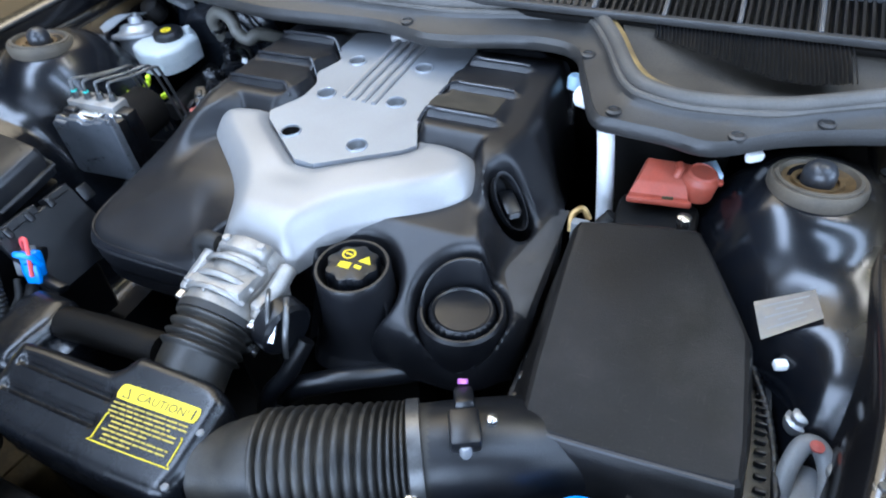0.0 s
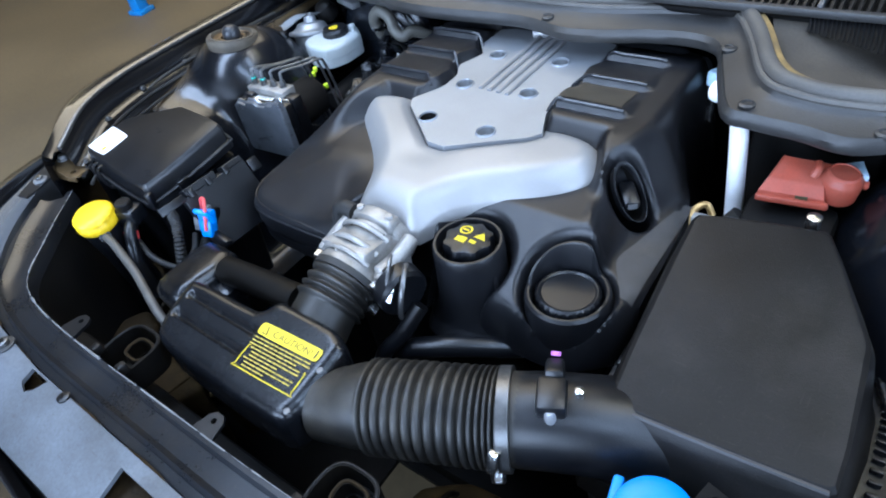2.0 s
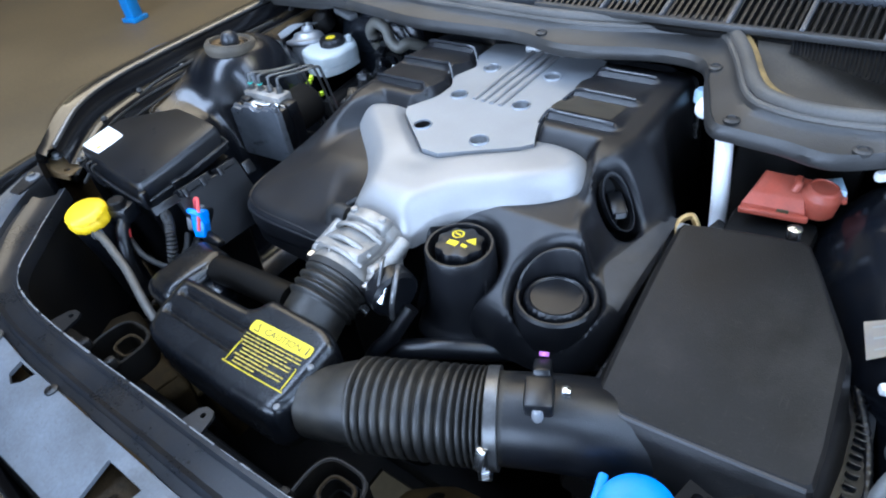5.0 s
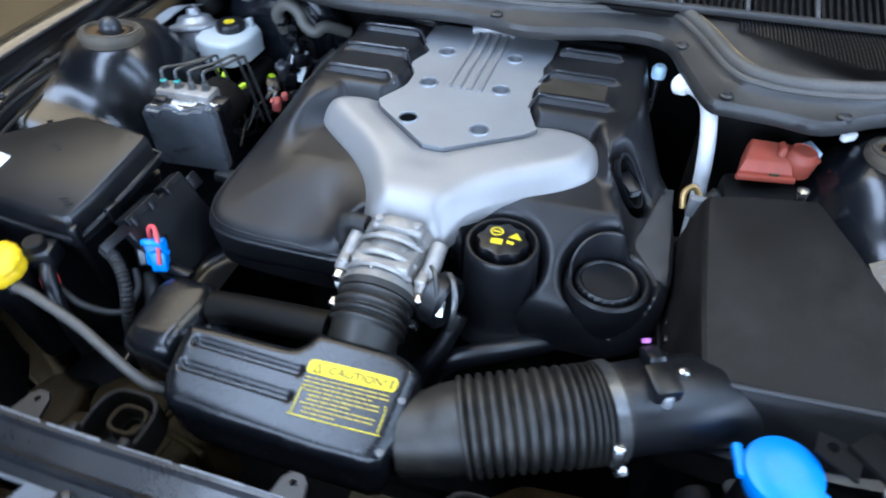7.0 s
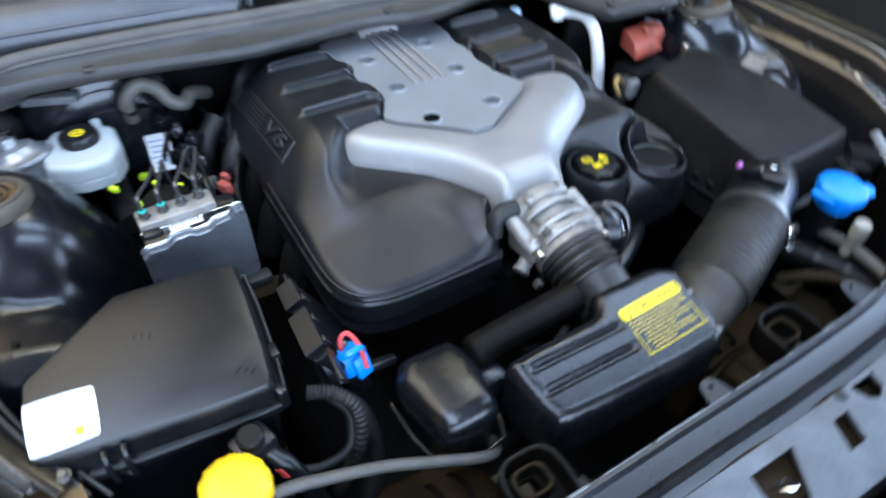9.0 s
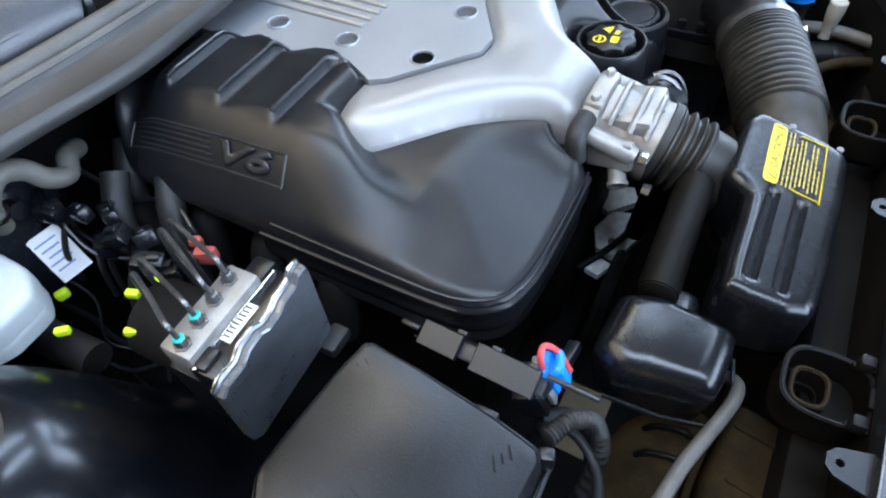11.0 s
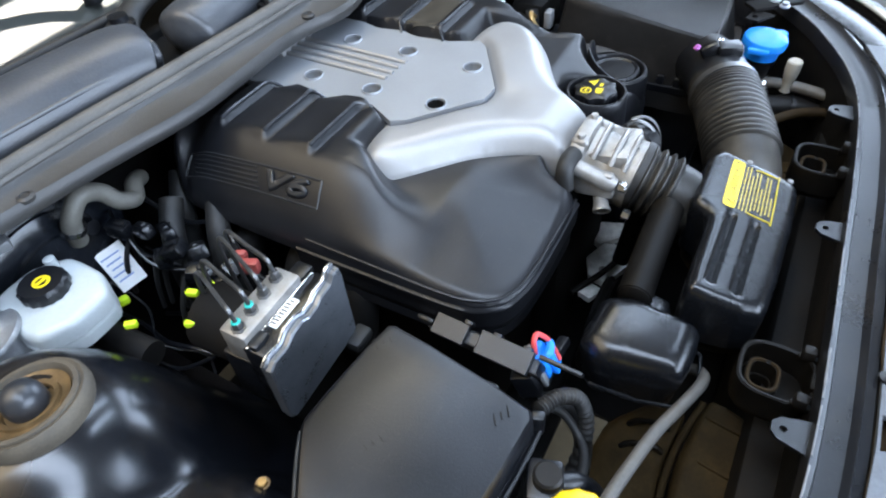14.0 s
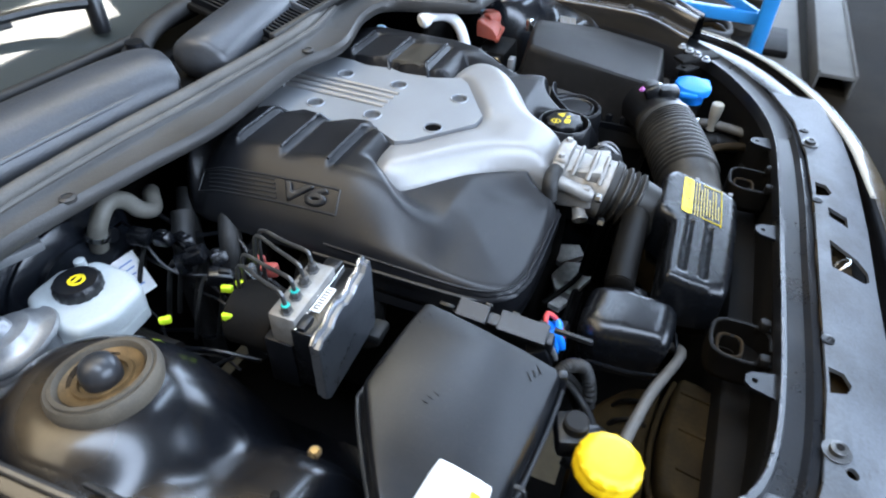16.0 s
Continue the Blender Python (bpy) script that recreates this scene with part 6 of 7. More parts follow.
for k in range(4):
    x = -0.031 + 0.0205 * k
    a = at(x, -0.012 + 0.002 * k, 0.058)
    fit = part("fitting", lathe([(0.0074, 0.0), (0.0074, 0.001), (0.0050, 0.0015), (0.0050, 0.008), (0.003, 0.010)], Matrix.Translation(a), 6), BRAKE, absu)
    part("collar", lathe([(0.0040, 0.0), (0.0046, 0.0008), (0.0040, 0.0016)], Matrix.Translation(a + Vector((0, 0, 0.0085))), 14), TEAL if k < 2 else BRAKE, fit)
    e = Vector(ENDS[k])
    part("brake_pipe", tube([a + Vector((0, 0, 0.004)), a + Vector((0, 0.001, 0.016)), a + Vector((0.001, 0.006, 0.024)), a.lerp(e, 0.55) + Vector((0, 0, 0.010)), e, e + Vector((0.0, 0.008, -0.012)), e + Vector((0.003, 0.014, -0.05)), e + Vector((0.01, 0.02, -0.12))], 0.0022, 8, 8), BRAKE, absu, "dark steel brake pipe")
part("rubber_foot", box(at(0.062, -0.06, -0.048), (0.03, 0.02, 0.016), 0.005), RUBBER, absu)

booster = thing("brake_booster", (-0.42, 1.06, 0.74), "large round black brake booster against the firewall", "brake booster")
ax = along((-0.405, 1.075, 0.826), (-0.402, 0.93, 0.822)) @ Matrix.Scale(0.88, 4)
part("drum", lathe([(0.02, -0.02), (0.128, -0.02), (0.132, 0.0), (0.132, 0.012), (0.136, 0.016), (0.134, 0.022), (0.124, 0.030), (0.117, 0.034), (0.118, 0.040), (0.110, 0.046), (0.099, 0.049), (0.100, 0.056), (0.088, 0.062), (0.07, 0.064), (0.071, 0.070), (0.05, 0.074), (0.001, 0.075)], ax, 64), BOOST, booster)
part("check_valve", lathe([(0.014, 0), (0.014, 0.016), (0.009, 0.018), (0.009, 0.036), (0.001, 0.036)], along((-0.355, 1.035, 0.872), (-0.353, 1.0, 0.876)), 16), PLASTIC, booster)
HOSEGREY = mat("aged_grey_rubber", (0.11, 0.105, 0.09), 0.5, vary=0.3, scale=40, fine=400, bump=0.15, dirt=(0.07, 0.06, 0.045), dirt_amount=0.3)
vac = thing("vacuum_hose", (-0.33, 1.0, 0.86), "grey curved vacuum hose on the brake booster", "hose")
part("hose", tube([(-0.372, 1.005, 0.870), (-0.372, 0.992, 0.905), (-0.352, 0.990, 0.925), (-0.330, 0.990, 0.915), (-0.318, 0.985, 0.895), (-0.300, 0.985, 0.885), (-0.285, 1.0, 0.890), (-0.26, 1.03, 0.87)], 0.0105, 14, 8), HOSEGREY, vac)
part("clip", lathe([(0.0118, -0.004), (0.0138, -0.004), (0.0138, 0.004), (0.0118, 0.004)], along((-0.372, 0.998, 0.892), (-0.370, 0.994, 0.905)), 20), STEEL, vac)
master = thing("brake_reservoir", (-0.445, 0.92, 0.80), "milky white brake fluid reservoir with a black cap", "fluid reservoir")
mp = [(-0.497, 0.955), (-0.490, 0.908), (-0.458, 0.892), (-0.415, 0.894), (-0.398, 0.925), (-0.398, 0.975), (-0.43, 1.0), (-0.475, 0.998)]
part("tank", moulded(mp, lambda x, y: 0.886, 0.866, 0.009, 0.0), MILK, master)
part("lower_tank", moulded([(x * 0.97 - 0.013, y) for x, y in mp], lambda x, y: 0.865, 0.846, 0.008, 0.0), MILK, master)
part("seam", moulded([(x * 1.012 + 0.005, y) for x, y in mp], lambda x, y: 0.868, 0.863, 0.002), MILK, master)
m = Matrix.Translation((-0.443, 0.953, 0.883)) @ Matrix.Scale(0.9, 4)
bcap = part("cap", lathe([(0.026, 0.0), (0.027, 0.005), (0.027, 0.014), (0.024, 0.018), (0.001, 0.018)], m, 64, lobes=16, depth=0.03, from_r=0.0255), PLASTIC, master, "black ribbed cap")
part("cap_mark", flat_ring(m, 0, -0.002, 0.006, 0.010, 0.0186), INK, bcap, "yellow ring mark", smooth=0)
part("cap_mark", flat_poly(m, [(-0.007, -0.004), (0.007, -0.004), (0.007, 0.001), (-0.007, 0.001)], 0.0186), INK, bcap, smooth=0)
part("level_plug", lathe([(0.006, 0), (0.006, 0.018), (0.001, 0.02)], Matrix.Translation((-0.418, 0.975, 0.880)), 12), MILK, master)
cyl = thing("master_cylinder", (-0.425, 0.92, 0.76), "dull metal brake master cylinder under the reservoir", "master cylinder")
part("barrel", tube([(-0.428, 1.05, 0.795), (-0.425, 0.95, 0.790), (-0.42, 0.88, 0.785)], 0.018, 16), DUSTY, cyl)
part("lime_plug", box((-0.386, 0.957, 0.803), (0.014, 0.010, 0.010), 0.003, turn(-20)), LIME, cyl, "lime green clip")
card = thing("paper_tag", (-0.345, 0.985, 0.80), "white printed paper tag hanging by the booster", "tag")
mm = Matrix.Translation((-0.352, 0.996, 0.810)) @ turn(-8) @ turn(62, 'X')
part("sheet", box((0, 0, 0), (0.034, 0.056, 0.001), 0, mm), WHITE, card)
for k in range(5):
    part("text_bar", box((0, 0, 0), (0.024 - 0.004 * (k % 3), 0.002, 0.0006), 0, mm @ pose(-0.003, 0.018 - 0.008 * k, 0.0009)), mat("blue_print", (0.25, 0.35, 0.6), 0.6) if k == 0 else bpy.data.materials["blue_print"], card)

horn = thing("vacuum_diaphragm", (-0.54, 0.945, 0.86), "silver round vacuum diaphragm with a steel bracket", "diaphragm")
m = Matrix.Translation((-0.521, 0.962, 0.881)) @ turn(-14, 'X') @ turn(-8, 'Y')
part("can", lathe([(0.001, -0.045), (0.034, -0.043), (0.037, -0.010), (0.043, -0.006), (0.0445, -0.003), (0.043, 0.0005), (0.036, 0.002), (0.031, 0.006), (0.027, 0.013), (0.020, 0.0155), (0.0125, 0.016), (0.0115, 0.024), (0.0095, 0.026), (0.001, 0.026)], m, 48), ZINC, horn)
part("flange_lip", lathe([(0.0415, -0.0065), (0.0455, -0.006), (0.0465, -0.003), (0.0455, 0.0), (0.0415, 0.0008)], m, 48, caps=False), ZINC, horn, "rolled flange")
strap = [(-0.520, 1.000, 0.898), (-0.532, 0.986, 0.904), (-0.548, 0.972, 0.906), (-0.562, 0.955, 0.900), (-0.570, 0.938, 0.893), (-0.577, 0.924, 0.889), (-0.588, 0.905, 0.888)]
part("strap", ribbon([[(x - 0.012, y - 0.006, z - 0.002) for x, y, z in strap], [(x - 0.012, y - 0.006, z) for x, y, z in strap], [(x + 0.010, y + 0.006, z) for x, y, z in strap], [(x + 0.010, y + 0.006, z - 0.002) for x, y, z in strap]]), GREY, horn, "bent pale steel strap")
part("nut", lathe([(0.006, 0), (0.006, 0.006), (0.0005, 0.007)], m @ pose(0, 0, 0.026), 6), BRAKE, horn)
can = thing("throttle_bracket", (-0.49, 1.02, 0.88), "dull metal bracket and solenoid by the firewall", "bracket")
part("body", lathe([(0.001, 0), (0.020, 0), (0.022, 0.015), (0.016, 0.03), (0.006, 0.034)], along((-0.525, 1.02, 0.885), (-0.525, 1.0, 0.93)), 24), DUSTY, can)
part("arm", box((-0.46, 1.02, 0.92), (0.07, 0.02, 0.012), 0.003, turn(-20)), GREY, can)
part("pale_rail", box((-0.40, 0.995, 0.948), (0.16, 0.012, 0.010), 0.003, turn(-3)), CREAM, can, "pale bare edge under the cowl")

# wiring behind the ABS unit
wires = thing("wiring_loom", (-0.35, 0.85, 0.75), "tangle of black wiring with lime and teal clips", "wiring loom")
rng = random.Random(7)
for k in range(9):
    a = Vector((-0.42 + 0.017 * k, 0.80 + rng.uniform(0, 0.03), 0.775 + rng.uniform(-0.02, 0.04)))
    pts = [a]
    for j in range(4):
        a = a + Vector((rng.uniform(-0.03, 0.035), 0.055, rng.uniform(-0.04, 0.035)))
        pts.append(a.copy())
    part("wire", tube(pts, rng.uniform(0.0014, 0.0032), 8, 6), PLASTIC, wires)
for x, y, z, r in ((-0.375, 0.818, 0.879, 20), (-0.350, 0.822, 0.862, -10), (-0.400, 0.800, 0.868, 30), (-0.425, 0.865, 0.858, 40)):
    part("lime_clip", box((x, y, z), (0.007, 0.013, 0.008), 0.002, turn(r)), LIME, wires, "lime green clip")
for x, y, z in ((-0.358, 0.790, 0.872), (-0.392, 0.786, 0.872)):
    part("teal_clip", box((x, y, z), (0.004, 0.007, 0.005), 0.0015, turn(30)), TEAL, wires, "teal clip")
blocks = thing("connector_cluster", (-0.30, 0.93, 0.80), "cluster of black wiring connectors beside the booster", "connectors")
rng = random.Random(21)
for k in range(9):
    p = Vector((-0.335 + 0.012 * (k % 3) + rng.uniform(-0.006, 0.006), 0.975 - 0.017 * k, 0.872 - 0.006 * (k % 4) - 0.004 * k))
    m = Matrix.Translation(p) @ turn(rng.uniform(-40, 40)) @ turn(rng.uniform(-30, 30), 'X')
    body = part("connector", box((0, 0, 0), (rng.uniform(0.014, 0.022), rng.uniform(0.022, 0.036), rng.uniform(0.012, 0.02)), 0.003, m), GLOSSY, blocks)
    part("latch", box((0, 0, 0), (0.007, 0.014, 0.004), 0.001, m @ pose(0, -0.004, 0.010)), PLASTIC, body)
    q = p + Vector((rng.uniform(-0.03, 0.03), 0.03, -0.05))
    part("lead", tube([p, p.lerp(q, 0.5) + Vector((0.008, 0.01, 0.012)), q, q + Vector((0, 0.02, -0.06))], 0.0032, 8, 5), RUBBER, blocks)
redp = thing("red_plug", (-0.284, 0.842, 0.79), "faded red plastic plug beside the engine cover", "plug")
part("body", box((-0.297, 0.825, 0.838), (0.013, 0.022, 0.018), 0.004, turn(25)), DULLRED, redp)
part("tip", box((-0.291, 0.842, 0.843), (0.010, 0.014, 0.013), 0.004, turn(25)), DULLRED, redp)
part("latch", box((-0.299, 0.818, 0.848), (0.006, 0.012, 0.003), 0.001, turn(25)), DULLRED, redp)
part("lead", tube([(-0.287, 0.850, 0.843), (-0.280, 0.866, 0.838), (-0.276, 0.885, 0.80)], 0.0035, 8, 5), PLASTIC, redp)
clut = thing("coolant_hoses", (-0.28, 0.93, 0.72), "black coolant hoses rising beside the engine", "hoses")
for k, (x, y) in enumerate(((-0.275, 0.90), (-0.30, 0.955), (-0.255, 0.985))):
    part("hose", tube([(x, y, 0.62), (x - 0.004, y, 0.76), (x + 0.01, y + 0.01, 0.82), (x + 0.04, y + 0.03, 0.85)], 0.015, 12), RUBBER, clut)

# ---- the battery side ----
battery = thing("positive_terminal", (0.42, 0.79, 0.80), "faded red plastic battery terminal cover with a round cap", "terminal cover")
mm = Matrix.Translation((0.404, 0.797, 0.902)) @ turn(8) @ Matrix.Scale(0.73, 4)
part("housing", loft([[mm @ Vector(p) for p in ring] for ring in (
    [(-0.052, -0.034, -0.020), (0.036, -0.034, -0.022), (0.040, 0.020, -0.018), (-0.034, 0.022, -0.018)],
    [(-0.050, -0.032, -0.008), (0.034, -0.032, -0.010), (0.038, 0.022, 0.004), (-0.032, 0.024, 0.006)],
    [(-0.042, -0.020, 0.004), (0.030, -0.020, 0.002), (0.034, 0.022, 0.015), (-0.028, 0.024, 0.018)],
    [(-0.038, -0.015, 0.0065), (0.026, -0.015, 0.0045), (0.030, 0.018, 0.017), (-0.025, 0.020, 0.020)])]), RED, battery, smooth=25)
part("skirt", box((0, 0, 0), (0.094, 0.010, 0.010), 0.003, mm @ pose(-0.006, -0.034, -0.019, -10)), RED, battery)
m = mm @ pose(0.050, 0.002, 0.004, 4, 6, 0)
part("round_cap", lathe([(0.027, -0.026), (0.0275, 0.000), (0.026, 0.006), (0.0225, 0.009), (0.0215, 0.013), (0.0185, 0.015), (0.0175, 0.0135), (0.001, 0.0135)], m, 40), RED, battery)
part("cap_lip", box((0, 0, 0), (0.018, 0.014, 0.008), 0.003, m @ pose(0.026, 0.006, -0.004)), RED, battery)
part("bridge", tube([mm @ Vector((0.014, -0.006, 0.008)), mm @ Vector((0.018, 0.000, 0.017)), mm @ Vector((0.018, 0.014, 0.019))], 0.0045, 8), RED, battery)
part("slot", box((0, 0, 0), (0.016, 0.002, 0.006), 0, mm @ pose(0.006, -0.0325, -0.012)), DARKINK, battery)
part("black_base", box((0.405, 0.775, 0.840), (0.09, 0.06, 0.06), 0.01), DARKBAY, battery)
part("stud", lathe([(0.007, 0), (0.007, 0.02), (0.001, 0.022)], Matrix.Translation((0.432, 0.722, 0.895)), 12), STEEL, battery)
part("cable", tube([(0.36, 0.765, 0.86), (0.345, 0.755, 0.83), (0.345, 0.75, 0.74)], 0.011, 12), RUBBER, battery)
pipe = thing("refrigerant_pipe", (0.32, 0.84, 0.70), "bare aluminium pipe, its sheen coloured near-white, bending down beside the engine", "pipe")
part("pipe", tube([(0.286, 0.884, 0.936), (0.305, 0.870, 0.941), (0.321, 0.848, 0.938), (0.330, 0.828, 0.918), (0.338, 0.815, 0.87), (0.345, 0.808, 0.80), (0.350, 0.80, 0.70)], 0.0102, 18, 10), PIPE, pipe)
part("end_cap", lathe([(0.012, 0), (0.0135, 0.003), (0.0135, 0.014), (0.010, 0.018), (0.001, 0.018)], along((0.297, 0.876, 0.939), (0.277, 0.890, 0.934)), 18), WHITE, pipe, "white end cap")
valve = thing("service_valve", (0.245, 0.965, 0.90), "pale blue service valve cap behind the engine", "valve")
part("cap", lathe([(0.010, 0), (0.010, 0.014), (0.007, 0.018), (0.001, 0.018)], Matrix.Translation((0.262, 0.955, 0.905)), 14), PALEBLUE, valve)
part("stem", tube([(0.262, 0.955, 0.85), (0.262, 0.955, 0.906)], 0.006, 10, 3), STEEL, valve)
part("back_wall", box((0.40, 0.90, 0.80), (0.14, 0.02, 0.28), 0.01), DARKBAY, car)
wash = thing("washer_filler", (0.410, 0.400, 0.72), "black washer bottle neck with a bright blue flip cap", "filler neck")
m = Matrix.Translation((0.410, 0.401, 0.856)) @ turn(4, 'X') @ Matrix.Scale(0.9, 4)
part("blue_cap", lathe([(0.033, -0.012), (0.0355, -0.010), (0.0362, -0.002), (0.0345, 0.003), (0.028, 0.0065), (0.014, 0.008), (0.001, 0.008)], m, 48), BLUE, wash, "bright blue flip cap")
part("lip", lathe([(0.001, -0.006), (0.011, -0.006), (0.012, -0.002), (0.010, 0.002), (0.001, 0.003)], m @ pose(0.030, -0.020, 0.0), 20), BLUE, wash)
part("hinge", box((0, 0, 0), (0.010, 0.034, 0.010), 0.003, m @ pose(-0.037, 0.004, -0.007, 0, 0, 10)), BLUE, wash)
part("collar", lathe([(0.026, -0.032), (0.0285, -0.030), (0.0285, -0.013), (0.022, -0.013)], m, 36), BLUE, wash, "shaded blue collar")
part("neck", lathe([(0.024, -0.20), (0.026, -0.06), (0.029, -0.036), (0.029, -0.031), (0.02, -0.031)], m, 28), PLASTIC, wash)
sens = thing("hose_stub", (0.43, 0.355, 0.78), "grey plastic hose stub beside the washer filler", "hose stub")
part("stub", lathe([(0.0085, -0.012), (0.0085, 0.010), (0.0095, 0.012), (0.0110, 0.026), (0.0108, 0.038), (0.0090, 0.040), (0.001, 0.040)], Matrix.Translation((0.395, 0.351, 0.798)), 18), CREAM, sens, "pale capped stub")
part("hose", tube([(0.395, 0.425, 0.770), (0.399, 0.395, 0.788), (0.397, 0.349, 0.795), (0.392, 0.306, 0.794), (0.386, 0.270, 0.790), (0.38, 0.25, 0.77)], 0.0085, 14), HOSETAN, sens, "dusty grey hose")
low = thing("washer_hose", (0.35, 0.32, 0.70), "brown dusty hose and dark duct behind the front panel", "hose")
part("hose", tube([(0.300, 0.375, 0.760), (0.322, 0.353, 0.776), (0.352, 0.320, 0.780), (0.369, 0.276, 0.778), (0.372, 0.25, 0.765)], 0.0075, 12), GRIME, low)
duct = part("duct", tube([(0.360, 0.410, 0.762), (0.372, 0.373, 0.766), (0.386, 0.335, 0.766), (0.396, 0.296, 0.760)], 0.017, 18), DUSTY, low, "dark round duct")
for y in (0.372, 0.336):
    part("band", lathe([(0.0168, -0.003), (0.0185, -0.003), (0.0185, 0.003), (0.0168, 0.003)], along((0.372 + 0.37 * (0.373 - y), y, 0.766), (0.376 + 0.37 * (0.373 - y), y - 0.01, 0.766)), 20), PLASTIC, duct)

# worn foil sticker on the tower
FX = [(0.512, 0.677), (0.560, 0.692), (0.568, 0.661), (0.523, 0.640)]


def foil_at(a, b, lift):
    """a down and b across the sticker, both 0 to 1."""
    x = (FX[0][0] * (1 - b) + FX[1][0] * b) * (1 - a) + (FX[3][0] * (1 - b) + FX[2][0] * b) * a
    y = (FX[0][1] * (1 - b) + FX[1][1] * b) * (1 - a) + (FX[3][1] * (1 - b) + FX[2][1] * b) * a
    zs = [float(tower_h(1, np.array([p]), np.array([q]))[0]) for p, q in FX]
    z = (zs[0] * (1 - b) + zs[1] * b) * (1 - a) + (zs[3] * (1 - b) + zs[2] * b) * a
    return (x, y, z + 0.004 + lift)


def foil_patch(a0, a1, b0, b1, lift, n=8):
    bm = bmesh.new()
    grid = [[bm.verts.new(foil_at(a0 + (a1 - a0) * i / n, b0 + (b1 - b0) * j / n, lift)) for j in range(n + 1)] for i in range(n + 1)]
    for i in range(n):
        for j in range(n):
            bm.faces.new((grid[i][j], grid[i][j + 1], grid[i + 1][j + 1], grid[i + 1][j]))
    return bm


foil = thing("foil_sticker", foil_at(0.5, 0.5, 0.0), "worn pale information sticker on the black tower", "sticker")
part("sheet", foil_patch(0, 1, 0, 1, 0.0020), TAGFOIL, foil)
for k in range(5):
    part("text_bar", foil_patch(0.16 + 0.15 * k, 0.21 + 0.15 * k, 0.12 + 0.2 * (k % 2), 0.88 - 0.12 * (k % 3), 0.0026, 4), GREY, foil)
# white clip wedged behind the terminal, bolts of the headlamp by the tower
wedge = thing("white_clip", (0.46, 0.80, 0.90), "white plastic clip between the terminal and the tower", "clip")
part("wedge", box((0.488, 0.832, 0.926), (0.020, 0.010, 0.012), 0.004, turn(34)), WHITE, wedge)
part("corner", loft([[(0.436, 0.822, z), (0.462, 0.808, z), (0.452, 0.834, z)] for z in (0.906, 0.912)]), PALEBLUE, wedge, "pale blue plastic corner")
post = thing("headlamp_adjuster", (0.590, 0.560, 0.78), "zinc headlamp adjuster screw with a ball joint", "adjuster")
part("bolt_head", lathe([(0.001, -0.012), (0.0115, -0.012), (0.0125, -0.008), (0.0125, 0.000), (0.0090, 0.002), (0.0085, 0.008), (0.0060, 0.010), (0.001, 0.010)], Matrix.Translation((0.572, 0.598, 0.808)), 18), ZINC, post)
part("screw", tube([(0.580, 0.598, 0.810), (0.600, 0.598, 0.812), (0.616, 0.597, 0.810)], 0.0055, 10, 4), STEEL, post)
part("arch", tube([(0.562, 0.515, 0.775), (0.564, 0.545, 0.800), (0.574, 0.570, 0.812), (0.588, 0.570, 0.812), (0.597, 0.548, 0.800), (0.598, 0.515, 0.775)], 0.0085, 12, 8, flat=0.8), GREY, post, "arched cast arm")
part("web", box((0.580, 0.535, 0.785), (0.026, 0.060, 0.014), 0.005), GREY, post)
part("nub", lathe([(0.001, -0.008), (0.008, -0.006), (0.0085, 0.002), (0.005, 0.006), (0.001, 0.007)], Matrix.Translation((0.600, 0.552, 0.812)), 16), ZINC, post)
part("beige_pad", box((0.617, 0.545, 0.806), (0.013, 0.050, 0.024), 0.005, turn(-6)), CREAM, post, "beige plastic pad")
part("stem", box((0.588, 0.540, 0.740), (0.02, 0.03, 0.10), 0.004), DARKBAY, post)
part("pink_seal", lathe([(0.006, 0), (0.006, 0.002), (0.001, 0.003)], Matrix.Translation((0.582, 0.566, 0.820)), 14), DULLRED, post)
part("gold_strip", box((0.634, 0.515, 0.872), (0.016, 0.085, 0.004), 0.001, turn(-16)), RUST, post, "yellow zinc strip")
# zinc bolt on the dusty shelf beside the fuse box
sb = thing("shelf_bolt", (-0.485, 0.646, 0.852), "yellow zinc bolt on the dusty inner shelf", "bolt")
sz = float(tower_h(-1, np.array([-0.485]), np.array([0.646]))[0])
part("washer", lathe([(0.001, 0), (0.0065, 0), (0.0065, 0.0012), (0.001, 0.0012)], Matrix.Translation((-0.485, 0.646, sz - 0.003)), 18), RUSTDISH, sb)
part("head", lathe([(0.001, 0), (0.005, 0), (0.005, 0.003), (0.004, 0.004), (0.001, 0.004)], Matrix.Translation((-0.485, 0.646, sz - 0.002)), 6), RUST, sb)
# mounting pin on the shelf
part("pin", lathe([(0.004, 0.0), (0.004, 0.004), (0.001, 0.005)], Matrix.Translation((-0.549, 0.639, float(tower_h(-1, np.array([-0.549]), np.array([0.639]))[0]) - 0.001)), 12), DARKBAY, car)

